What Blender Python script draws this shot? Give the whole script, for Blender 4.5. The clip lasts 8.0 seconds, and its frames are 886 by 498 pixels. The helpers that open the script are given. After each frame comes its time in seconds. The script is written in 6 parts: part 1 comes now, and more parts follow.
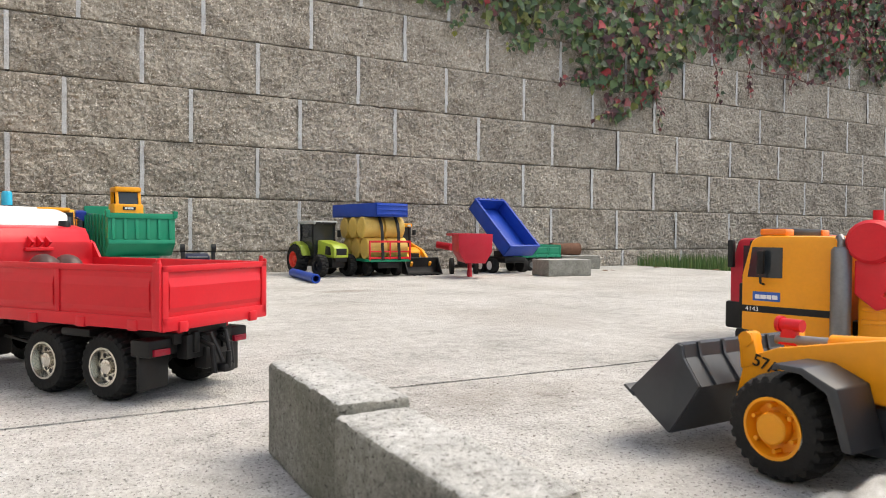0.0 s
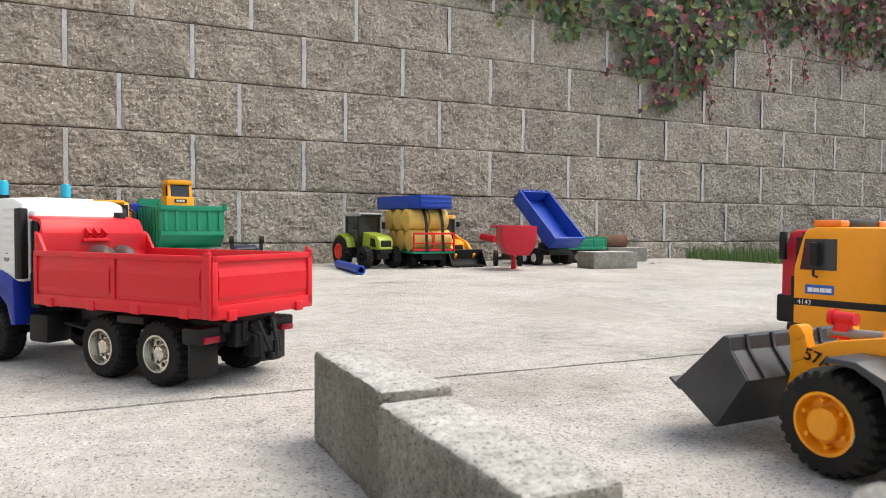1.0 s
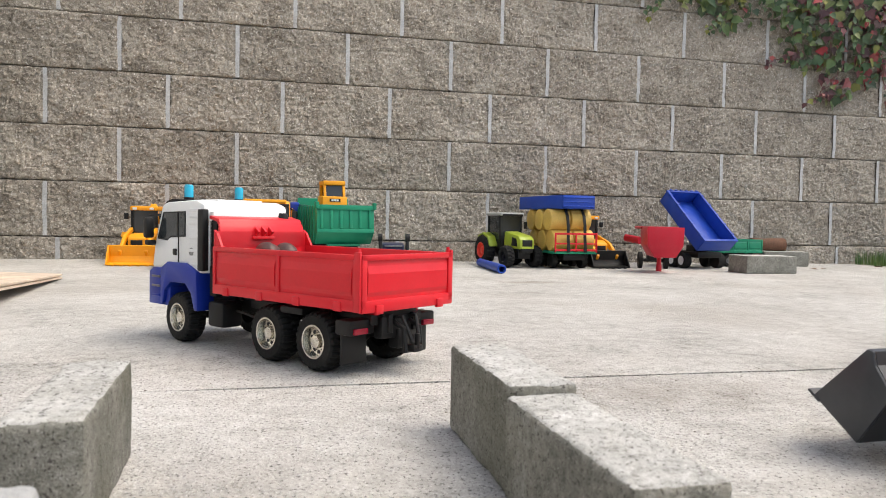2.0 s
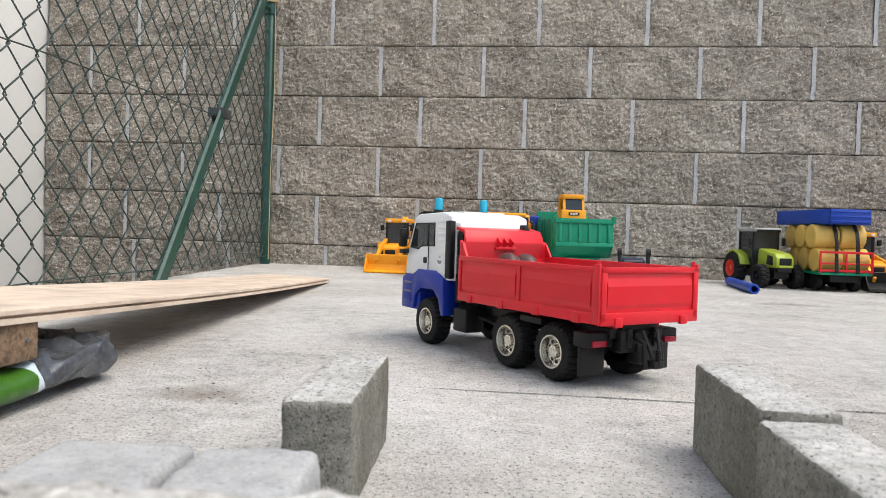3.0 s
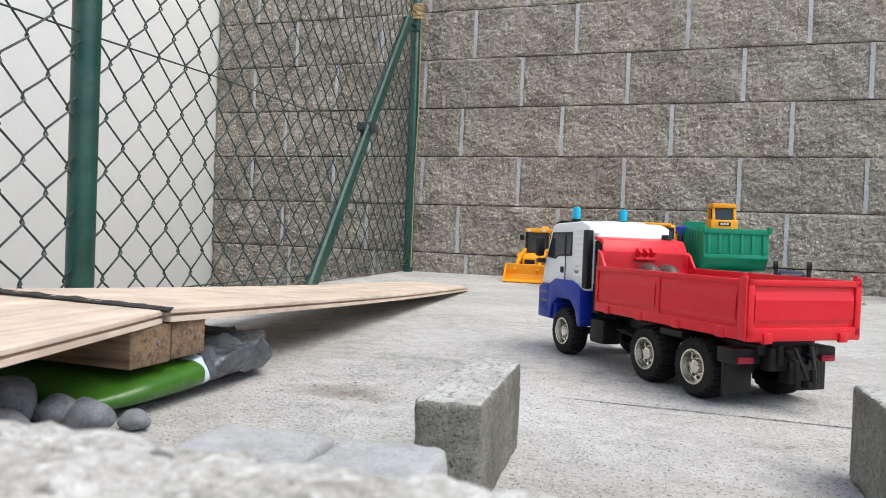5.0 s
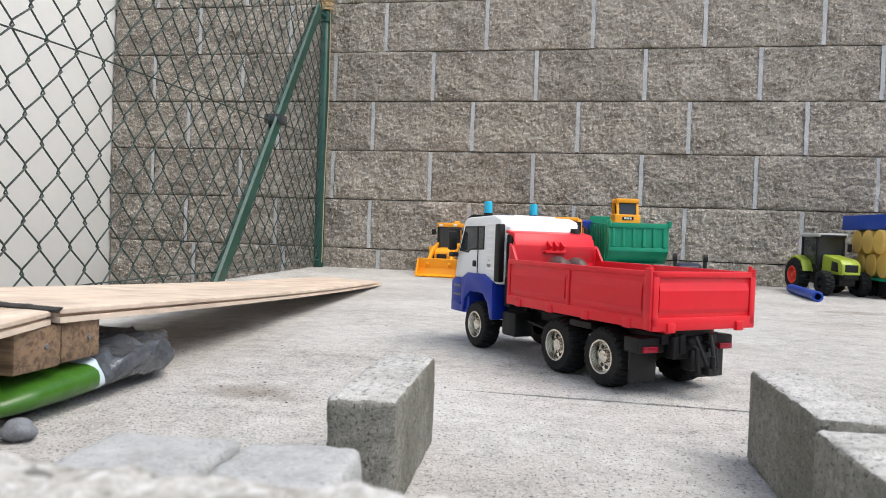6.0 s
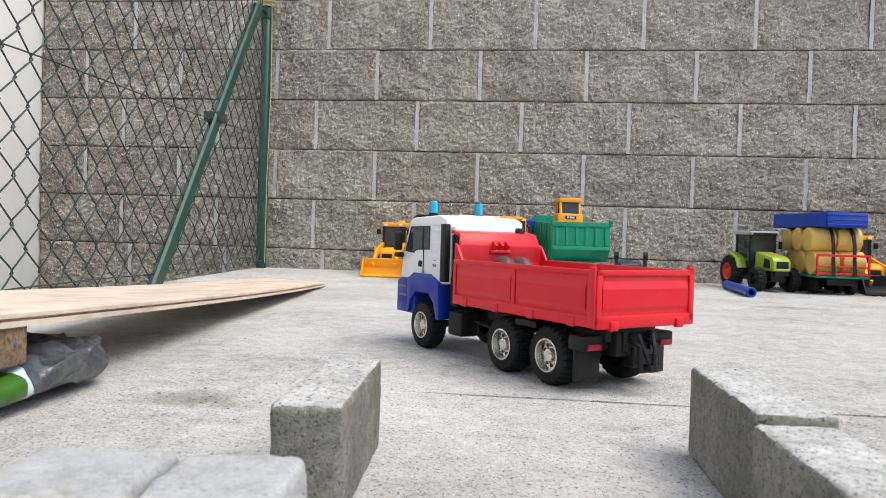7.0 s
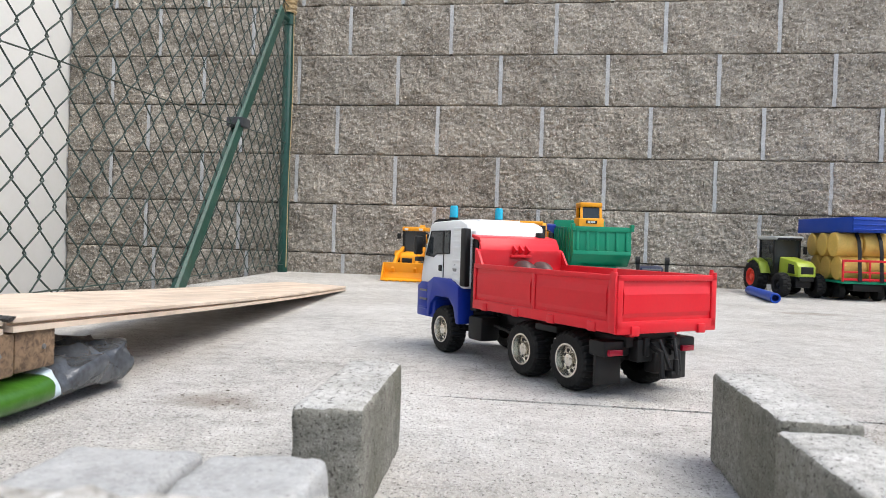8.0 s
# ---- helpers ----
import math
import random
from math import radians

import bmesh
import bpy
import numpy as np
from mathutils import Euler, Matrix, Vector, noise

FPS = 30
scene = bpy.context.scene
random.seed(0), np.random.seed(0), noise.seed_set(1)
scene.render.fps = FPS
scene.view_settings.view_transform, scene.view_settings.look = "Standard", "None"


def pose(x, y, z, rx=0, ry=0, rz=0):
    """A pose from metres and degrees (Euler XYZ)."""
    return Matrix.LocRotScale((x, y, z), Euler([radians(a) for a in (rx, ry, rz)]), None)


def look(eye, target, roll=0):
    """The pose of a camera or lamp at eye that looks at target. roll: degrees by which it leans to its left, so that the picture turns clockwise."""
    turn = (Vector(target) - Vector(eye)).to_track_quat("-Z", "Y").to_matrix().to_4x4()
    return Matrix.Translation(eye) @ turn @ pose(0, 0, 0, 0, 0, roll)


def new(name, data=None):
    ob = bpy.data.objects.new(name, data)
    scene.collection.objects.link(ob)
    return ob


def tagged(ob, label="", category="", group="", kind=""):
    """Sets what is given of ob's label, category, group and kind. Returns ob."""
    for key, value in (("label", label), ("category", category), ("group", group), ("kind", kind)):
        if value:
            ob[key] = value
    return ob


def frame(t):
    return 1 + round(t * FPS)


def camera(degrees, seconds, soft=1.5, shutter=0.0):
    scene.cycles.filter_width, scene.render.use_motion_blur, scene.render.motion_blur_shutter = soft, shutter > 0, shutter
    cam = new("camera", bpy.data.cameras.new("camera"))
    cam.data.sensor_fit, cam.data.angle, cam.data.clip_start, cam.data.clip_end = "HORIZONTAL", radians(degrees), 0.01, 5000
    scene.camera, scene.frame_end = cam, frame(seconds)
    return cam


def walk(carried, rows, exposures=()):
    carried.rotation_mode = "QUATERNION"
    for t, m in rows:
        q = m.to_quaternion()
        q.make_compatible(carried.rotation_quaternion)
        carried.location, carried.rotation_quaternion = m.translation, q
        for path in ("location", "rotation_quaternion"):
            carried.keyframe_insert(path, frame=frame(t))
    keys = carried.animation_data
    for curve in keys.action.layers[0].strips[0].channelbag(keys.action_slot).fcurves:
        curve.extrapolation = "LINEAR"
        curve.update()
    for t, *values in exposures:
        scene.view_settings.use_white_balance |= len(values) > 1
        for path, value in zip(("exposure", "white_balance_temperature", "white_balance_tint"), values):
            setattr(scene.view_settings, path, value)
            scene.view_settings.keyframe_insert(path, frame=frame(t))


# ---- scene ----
cam = camera(64.5, 8.0, soft=0.9)
# small phone lens: only what lies within a hand of it is out of focus
cam.data.dof.use_dof, cam.data.dof.focus_distance, cam.data.dof.aperture_fstop = True, 1.2, 23.0
PATH = [
    (0, (0.975, -2.668, 0.147), (1.915, -0.903, 0.106), 0.4),
    (0.5, (0.974, -2.67, 0.147), (1.878, -0.887, 0.094), 0.4),
    (1, (0.975, -2.67, 0.146), (1.802, -0.85, 0.082), 0.4),
    (1.2, (0.973, -2.673, 0.147), (1.75, -0.831, 0.081), 0.5),
    (2.3, (0.97, -2.705, 0.151), (1.226, -0.723, 0.082), 1.2),
    (2.5, (0.968, -2.698, 0.147), (1.083, -0.702, 0.084), 1.3),
    (3, (0.968, -2.71, 0.148), (0.745, -0.723, 0.098), 1.8),
    (3.5, (0.97, -2.711, 0.146), (0.504, -0.767, 0.111), 2.1),
    (4, (0.974, -2.726, 0.15), (0.375, -0.818, 0.114), 2.2),
    (4.2, (0.976, -2.731, 0.151), (0.326, -0.839, 0.112), 2.4),
    (5.3, (0.974, -2.714, 0.146), (0.406, -0.796, 0.11), 2.1),
    (5.5, (0.973, -2.714, 0.147), (0.454, -0.783, 0.108), 2.2),
    (6, (0.972, -2.709, 0.146), (0.601, -0.744, 0.105), 2.0),
    (6.5, (0.971, -2.705, 0.147), (0.768, -0.716, 0.109), 1.7),
    (7, (0.971, -2.705, 0.147), (0.754, -0.718, 0.109), 1.7),
    (7.5, (0.971, -2.706, 0.147), (0.722, -0.722, 0.112), 1.7),
    (8, (0.971, -2.707, 0.147), (0.697, -0.726, 0.12), 1.8),
]
walk(cam, [(t, look(eye, target, roll)) for t, eye, target, roll in PATH], [(0.0, 0.66, 7050, 7), (1.2, 0.66, 7000, 7), (2.5, 0.60, 6850, 8), (3.5, 0.54, 6400, 6), (5.3, 0.52, 6350, 6), (6.0, 0.57, 6450, 7), (8.0, 0.66, 6450, 7)])

# ---- light: bright overcast sky ----
world = bpy.data.worlds.new("sky")
scene.world = world
world.use_nodes = True
wn = world.node_tree
wn.nodes.clear()
w_out = wn.nodes.new("ShaderNodeOutputWorld")
w_bg = wn.nodes.new("ShaderNodeBackground")
w_sky = wn.nodes.new("ShaderNodeTexSky")
w_sky.sky_type = "NISHITA"
w_sky.sun_disc = False
w_sky.sun_elevation = radians(61)
w_sky.sun_rotation = radians(105)
w_sky.air_density, w_sky.dust_density, w_sky.ozone_density = 1.0, 3.2, 0.7
w_bg.inputs["Strength"].default_value = 0.15
wn.links.new(w_sky.outputs["Color"], w_bg.inputs["Color"])
wn.links.new(w_bg.outputs["Background"], w_out.inputs["Surface"])
sun = new("sun", bpy.data.lights.new("sun", "SUN"))
sun.data.energy, sun.data.angle, sun.data.color = 1.5, radians(45), (1.0, 0.97, 0.92)
sun.matrix_world = look((4.2, -2.0, 6.0), (1.2, -0.6, 0.0))


# ---- materials ----
def mat(name, color, rough=0.5, metal=0.0, var=0.08, scale=40.0, bump=0.0, bump_scale=300.0, spec=0.5, dust=0.0, trans=0.0):
    """Base colour with variation at two scales, a fine relief, and settled dust."""
    m = bpy.data.materials.new(name)
    m.use_nodes = True
    n, k = m.node_tree.nodes, m.node_tree.links
    b = n["Principled BSDF"]
    b.inputs["Roughness"].default_value = rough
    b.inputs["Metallic"].default_value = metal
    b.inputs["Specular IOR Level"].default_value = spec
    b.inputs["Transmission Weight"].default_value = trans
    co = n.new("ShaderNodeTexCoord")
    t1, t2 = n.new("ShaderNodeTexNoise"), n.new("ShaderNodeTexNoise")
    t1.inputs["Scale"].default_value, t1.inputs["Detail"].default_value = scale, 6
    t2.inputs["Scale"].default_value, t2.inputs["Detail"].default_value = scale * 7, 3
    k.new(co.outputs["Object"], t1.inputs["Vector"])
    k.new(co.outputs["Object"], t2.inputs["Vector"])
    add = n.new("ShaderNodeMath")
    add.operation = "ADD"
    k.new(t1.outputs["Fac"], add.inputs[0])
    k.new(t2.outputs["Fac"], add.inputs[1])
    ramp = n.new("ShaderNodeMapRange")
    ramp.inputs["From Min"].default_value, ramp.inputs["From Max"].default_value = 0.6, 1.4
    ramp.inputs["To Min"].default_value, ramp.inputs["To Max"].default_value = 1 - var, 1 + var
    k.new(add.outputs[0], ramp.inputs["Value"])
    mul = n.new("ShaderNodeVectorMath")
    mul.operation = "SCALE"
    mul.inputs[0].default_value = color
    k.new(ramp.outputs["Result"], mul.inputs["Scale"])
    out = mul.outputs["Vector"]
    if dust:
        t3 = n.new("ShaderNodeTexNoise")
        t3.inputs["Scale"].default_value, t3.inputs["Detail"].default_value = 25, 8
        k.new(co.outputs["Object"], t3.inputs["Vector"])
        r3 = n.new("ShaderNodeMapRange")
        r3.inputs["From Min"].default_value, r3.inputs["From Max"].default_value = 0.4, 0.75
        r3.inputs["To Max"].default_value = dust
        k.new(t3.outputs["Fac"], r3.inputs["Value"])
        mix = n.new("ShaderNodeMix")
        mix.data_type = "RGBA"
        mix.inputs["B"].default_value = (0.42, 0.39, 0.34, 1)
        k.new(r3.outputs["Result"], mix.inputs["Factor"])
        k.new(out, mix.inputs["A"])
        out = mix.outputs["Result"]
    k.new(out, b.inputs["Base Color"])
    if bump:
        t4 = n.new("ShaderNodeTexNoise")
        t4.inputs["Scale"].default_value, t4.inputs["Detail"].default_value = bump_scale, 8
        k.new(co.outputs["Object"], t4.inputs["Vector"])
        bp = n.new("ShaderNodeBump")
        bp.inputs["Strength"].default_value, bp.inputs["Distance"].default_value = bump, 0.004
        k.new(t4.outputs["Fac"], bp.inputs["Height"])
        k.new(bp.outputs["Normal"], b.inputs["Normal"])
    return m


def speckled(name, ramp_stops, base_scale, speck_color, speck_amount, speck_scale, bump, stain=0.0, stain_color=(0.2, 0.16, 0.12), per_piece=0.0, rough=0.9, pits=0.0, relief=0.006, pit_at=0.67, speck_at=0.66):
    """Mineral surface: blotches, fine grain, bright aggregate specks, dark pits and stains."""
    m = bpy.data.materials.new(name)
    m.use_nodes = True
    n, k = m.node_tree.nodes, m.node_tree.links
    b = n["Principled BSDF"]
    b.inputs["Roughness"].default_value = rough
    b.inputs["Specular IOR Level"].default_value = 0.25
    geo = n.new("ShaderNodeNewGeometry")
    pos = geo.outputs["Position"]
    noises = []
    for s, d in ((base_scale, 8), (base_scale * 9, 6), (base_scale * 45, 4)):
        t = n.new("ShaderNodeTexNoise")
        t.inputs["Scale"].default_value, t.inputs["Detail"].default_value = s, d
        t.inputs["Roughness"].default_value = 0.65
        k.new(pos, t.inputs["Vector"])
        noises.append(t.outputs["Fac"])
    s1 = n.new("ShaderNodeMath")
    s1.operation = "MULTIPLY_ADD"
    s1.inputs[1].default_value = 0.35
    k.new(noises[0], s1.inputs[0])
    s2 = n.new("ShaderNodeMath")
    s2.operation = "MULTIPLY"
    s2.inputs[1].default_value = 0.35
    k.new(noises[1], s2.inputs[0])
    k.new(s2.outputs[0], s1.inputs[2])
    s3 = n.new("ShaderNodeMath")
    s3.operation = "MULTIPLY_ADD"
    s3.inputs[1].default_value = 0.3
    k.new(noises[2], s3.inputs[0])
    k.new(s1.outputs[0], s3.inputs[2])
    ramp = n.new("ShaderNodeValToRGB")
    el = ramp.color_ramp.elements
    while len(el) < len(ramp_stops):
        el.new(0.5)
    for e, (p, c) in zip(el, ramp_stops):
        e.position, e.color = p, (*c, 1)
    k.new(s3.outputs[0], ramp.inputs["Fac"])
    color = ramp.outputs["Color"]

    def blend(fac, rgb, base):
        x = n.new("ShaderNodeMix")
        x.data_type = "RGBA"
        x.inputs["B"].default_value = (*rgb, 1)
        k.new(fac, x.inputs["Factor"])
        k.new(base, x.inputs["A"])
        return x.outputs["Result"]

    def spots(scale, lo, hi, amount):
        v = n.new("ShaderNodeTexNoise")
        v.inputs["Scale"].default_value, v.inputs["Detail"].default_value = scale, 2
        k.new(pos, v.inputs["Vector"])
        r = n.new("ShaderNodeMapRange")
        r.inputs["From Min"].default_value, r.inputs["From Max"].default_value = lo, hi
        r.inputs["To Max"].default_value = amount
        k.new(v.outputs["Fac"], r.inputs["Value"])
        return r.outputs["Result"]

    if stain:
        color = blend(spots(base_scale * 0.45, 0.52, 0.72, stain), stain_color, color)
    if pits:
        color = blend(spots(speck_scale * 0.7, pit_at, pit_at + 0.05, pits), (0.07, 0.062, 0.055), color)
    if speck_amount:
        color = blend(spots(speck_scale, speck_at, speck_at + 0.04, speck_amount), speck_color, color)
    if per_piece:
        info = n.new("ShaderNodeObjectInfo")
        r = n.new("ShaderNodeMapRange")
        r.inputs["To Min"].default_value, r.inputs["To Max"].default_value = 1 - per_piece, 1 + per_piece
        k.new(info.outputs["Random"], r.inputs["Value"])
        sc = n.new("ShaderNodeVectorMath")
        sc.operation = "SCALE"
        k.new(color, sc.inputs[0])
        k.new(r.outputs["Result"], sc.inputs["Scale"])
        color = sc.outputs["Vector"]
    k.new(color, b.inputs["Base Color"])
    bp = n.new("ShaderNodeBump")
    bp.inputs["Strength"].default_value, bp.inputs["Distance"].default_value = bump, relief
    k.new(s3.outputs[0], bp.inputs["Height"])
    k.new(bp.outputs["Normal"], b.inputs["Normal"])
    return m


def split_face(name):
    """Split-faced concrete: broken grains of several colours, pale aggregate, dark hollows."""
    m = bpy.data.materials.new(name)
    m.use_nodes = True
    n, k = m.node_tree.nodes, m.node_tree.links
    b = n["Principled BSDF"]
    b.inputs["Roughness"].default_value = 0.95
    b.inputs["Specular IOR Level"].default_value = 0.2
    pos = n.new("ShaderNodeNewGeometry").outputs["Position"]

    def noise_tex(scale, detail, rough=0.6):
        t = n.new("ShaderNodeTexNoise")
        t.inputs["Scale"].default_value, t.inputs["Detail"].default_value, t.inputs["Roughness"].default_value = scale, detail, rough
        k.new(pos, t.inputs["Vector"])
        return t.outputs["Fac"]

    def ranged(value, lo, hi, a, c):
        r = n.new("ShaderNodeMapRange")
        for key, x in (("From Min", lo), ("From Max", hi), ("To Min", a), ("To Max", c)):
            r.inputs[key].default_value = x
        k.new(value, r.inputs["Value"])
        return r.outputs["Result"]

    def math2(op, a, c):
        x = n.new("ShaderNodeMath")
        x.operation = op
        for i, v in enumerate((a, c)):
            if isinstance(v, float):
                x.inputs[i].default_value = v
            else:
                k.new(v, x.inputs[i])
        return x.outputs[0]

    # wobbling cells of two sizes: gravel and sand
    warp = n.new("ShaderNodeVectorMath")
    warp.operation = "MULTIPLY_ADD"
    wn3 = n.new("ShaderNodeTexNoise")
    wn3.inputs["Scale"].default_value = 240
    k.new(pos, wn3.inputs["Vector"])
    k.new(wn3.outputs["Color"], warp.inputs[0])
    warp.inputs[1].default_value = (0.006, 0.006, 0.006)
    k.new(pos, warp.inputs[2])
    cells = []
    for scale in (115, 270):
        v = n.new("ShaderNodeTexVoronoi")
        v.inputs["Scale"].default_value = scale
        k.new(warp.outputs["Vector"], v.inputs["Vector"])
        sep = n.new("ShaderNodeSeparateColor")
        k.new(v.outputs["Color"], sep.inputs["Color"])
        cells.append((v.outputs["Distance"], sep.outputs["Red"], sep.outputs["Green"]))
    broad, mid, fine = noise_tex(7, 5), noise_tex(55, 6, 0.7), noise_tex(330, 4, 0.7)
    tone = math2("ADD", math2("ADD", math2("MULTIPLY", broad, 0.30), math2("MULTIPLY", mid, 0.34)), math2("ADD", math2("MULTIPLY", fine, 0.22), math2("MULTIPLY", cells[1][1], 0.14)))
    ramp = n.new("ShaderNodeValToRGB")
    el = ramp.color_ramp.elements
    stops = ((0.36, (0.15, 0.128, 0.103)), (0.46, (0.305, 0.268, 0.222)), (0.54, (0.425, 0.380, 0.320)), (0.66, (0.58, 0.532, 0.462)))
    while len(el) < len(stops):
        el.new(0.5)
    for e, (p, c) in zip(el, stops):
        e.position, e.color = p, (*c, 1)
    k.new(tone, ramp.inputs["Fac"])
    color = ramp.outputs["Color"]

    def blend(fac, rgb, base):
        x = n.new("ShaderNodeMix")
        x.data_type = "RGBA"
        x.inputs["B"].default_value = (*rgb, 1)
        k.new(fac, x.inputs["Factor"])
        k.new(base, x.inputs["A"])
        return x.outputs["Result"]

    inside = ranged(cells[0][0], 0.30, 0.42, 1.0, 0.0)
    color = blend(math2("MULTIPLY", inside, ranged(cells[0][1], 0.93, 0.95, 0.0, 0.75)), (0.82, 0.78, 0.71), color)
    color = blend(math2("MULTIPLY", inside, ranged(cells[0][2], 0.90, 0.93, 0.0, 0.6)), (0.12, 0.10, 0.085), color)
    color = blend(ranged(cells[1][2], 0.94, 0.96, 0.0, 0.6), (0.80, 0.77, 0.72), color)
    info = n.new("ShaderNodeObjectInfo")
    sc = n.new("ShaderNodeVectorMath")
    sc.operation = "SCALE"
    k.new(color, sc.inputs[0])
    k.new(ranged(info.outputs["Random"], 0.0, 1.0, 0.90, 1.08), sc.inputs["Scale"])
    k.new(sc.outputs["Vector"], b.inputs["Base Color"])
    height = math2("ADD", math2("ADD", math2("MULTIPLY", mid, 0.9), math2("MULTIPLY", fine, 0.22)), math2("MULTIPLY", cells[0][0], -0.22))
    bp = n.new("ShaderNodeBump")
    bp.inputs["Strength"].default_value, bp.inputs["Distance"].default_value = 1.0, 0.008
    k.new(height, bp.inputs["Height"])
    k.new(bp.outputs["Normal"], b.inputs["Normal"])
    return m


M_BLOCK = split_face("split_faced_concrete")
M_MORTAR = speckled("grey_mortar", ((0.38, (0.42, 0.42, 0.42)), (0.62, (0.66, 0.665, 0.67))), 20.0, (0.72, 0.72, 0.72), 0.5, 160, 0.9, 0.15, (0.34, 0.32, 0.29))
M_BACK = speckled("dark_mortar", ((0.3, (0.10, 0.09, 0.08)), (0.7, (0.2, 0.18, 0.16))), 20.0, (0.3, 0.3, 0.3), 0.2, 200, 0.4)
M_FLOOR = speckled("pale_concrete", ((0.37, (0.24, 0.23, 0.212)), (0.45, (0.44, 0.428, 0.403)), (0.54, (0.565, 0.552, 0.527)), (0.66, (0.70, 0.69, 0.667))), 5.0, (0.80, 0.79, 0.77), 0.6, 560, 1.0, 0.42, (0.36, 0.325, 0.285), 0.0, 0.92, 0.8, 0.013, 0.60, 0.62)
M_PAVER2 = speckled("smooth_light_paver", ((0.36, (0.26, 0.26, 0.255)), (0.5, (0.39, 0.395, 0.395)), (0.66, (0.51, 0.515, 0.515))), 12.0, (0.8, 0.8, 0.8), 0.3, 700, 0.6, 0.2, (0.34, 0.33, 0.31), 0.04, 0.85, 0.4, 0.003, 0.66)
# one paver concrete twice: sides darkened as in shade, top paled as if lit
M_PAVER = speckled("mossy_shaded_paver_concrete", ((0.36, (0.10, 0.10, 0.085)), (0.5, (0.23, 0.225, 0.195)), (0.66, (0.42, 0.41, 0.375))), 18.0, (0.5, 0.49, 0.46), 0.5, 700, 1.0, 0.45, (0.13, 0.13, 0.085), 0.05, 0.92, 0.85, 0.0035, 0.60)
M_LIT_TOP = speckled("lit_pale_paver_concrete", ((0.36, (0.18, 0.175, 0.16)), (0.46, (0.38, 0.375, 0.355)), (0.54, (0.53, 0.525, 0.505)), (0.66, (0.72, 0.715, 0.70))), 22.0, (0.80, 0.79, 0.77), 0.5, 600, 1.0, 0.3, (0.36, 0.34, 0.29), 0.05, 0.92, 0.9, 0.0022, 0.61)
M_STONE = speckled("pale_rough_stone", ((0.37, (0.16, 0.14, 0.11)), (0.45, (0.38, 0.36, 0.32)), (0.52, (0.56, 0.545, 0.515)), (0.60, (0.82, 0.81, 0.79))), 30.0, (0.86, 0.85, 0.83), 0.7, 150, 1.0, 0.45, (0.28, 0.235, 0.17), 0.0, 0.95, 0.7, 0.0025)
M_ROCK = speckled("smooth_grey_stone", ((0.36, (0.09, 0.095, 0.105)), (0.62, (0.25, 0.26, 0.285))), 14.0, (0.5, 0.5, 0.5), 0.15, 300, 0.3)
M_RENDER = speckled("white_wall_paint", ((0.3, (0.85, 0.848, 0.83)), (0.7, (0.92, 0.918, 0.905))), 1.5, (0.86, 0.85, 0.83), 0.1, 60, 0.15, 0.08, (0.6, 0.57, 0.5))


def brown_patches(m, spots):
    """Brown patches of uneven outline on a material: (x, y, radius along x, along y, strength)."""
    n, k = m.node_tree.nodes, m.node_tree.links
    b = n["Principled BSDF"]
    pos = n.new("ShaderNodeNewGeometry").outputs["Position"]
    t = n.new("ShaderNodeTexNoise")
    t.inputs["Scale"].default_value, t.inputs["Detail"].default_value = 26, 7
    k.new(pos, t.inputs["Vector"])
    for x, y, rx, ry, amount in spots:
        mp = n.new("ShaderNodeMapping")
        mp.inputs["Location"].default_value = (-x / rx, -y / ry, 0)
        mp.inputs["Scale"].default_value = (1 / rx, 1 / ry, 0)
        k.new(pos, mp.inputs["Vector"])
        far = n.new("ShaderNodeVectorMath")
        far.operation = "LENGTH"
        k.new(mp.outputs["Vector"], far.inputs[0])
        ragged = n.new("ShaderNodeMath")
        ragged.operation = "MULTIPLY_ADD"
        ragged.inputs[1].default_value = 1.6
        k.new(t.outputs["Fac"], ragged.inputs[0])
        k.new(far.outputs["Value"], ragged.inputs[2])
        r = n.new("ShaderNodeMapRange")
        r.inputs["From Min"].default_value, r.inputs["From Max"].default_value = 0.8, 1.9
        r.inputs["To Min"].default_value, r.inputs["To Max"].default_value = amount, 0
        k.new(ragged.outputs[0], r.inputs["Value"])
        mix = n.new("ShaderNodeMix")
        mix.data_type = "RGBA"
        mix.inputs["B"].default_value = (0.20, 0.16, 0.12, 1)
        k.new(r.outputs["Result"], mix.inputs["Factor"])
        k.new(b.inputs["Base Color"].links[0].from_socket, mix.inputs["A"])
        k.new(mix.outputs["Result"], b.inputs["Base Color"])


# two stains, then wider brown patches by the tractor, ramp board and loader
brown_patches(M_FLOOR, ((0.69, -2.13, 0.055, 0.035, 0.75), (1.6, -0.965, 0.10, 0.05, 0.6), (1.85, -0.42, 0.16, 0.06, 0.45), (0.45, -1.95, 0.16, 0.30, 0.35), (1.32, -2.12, 0.16, 0.07, 0.35)))
M_GRIT = mat("dark_grit", (0.13, 0.105, 0.085), 0.9, var=0.4, scale=30)
M_SOIL = speckled("brown_soil", ((0.3, (0.05, 0.04, 0.03)), (0.7, (0.16, 0.13, 0.10))), 10.0, (0.3, 0.28, 0.24), 0.3, 120, 1.0)

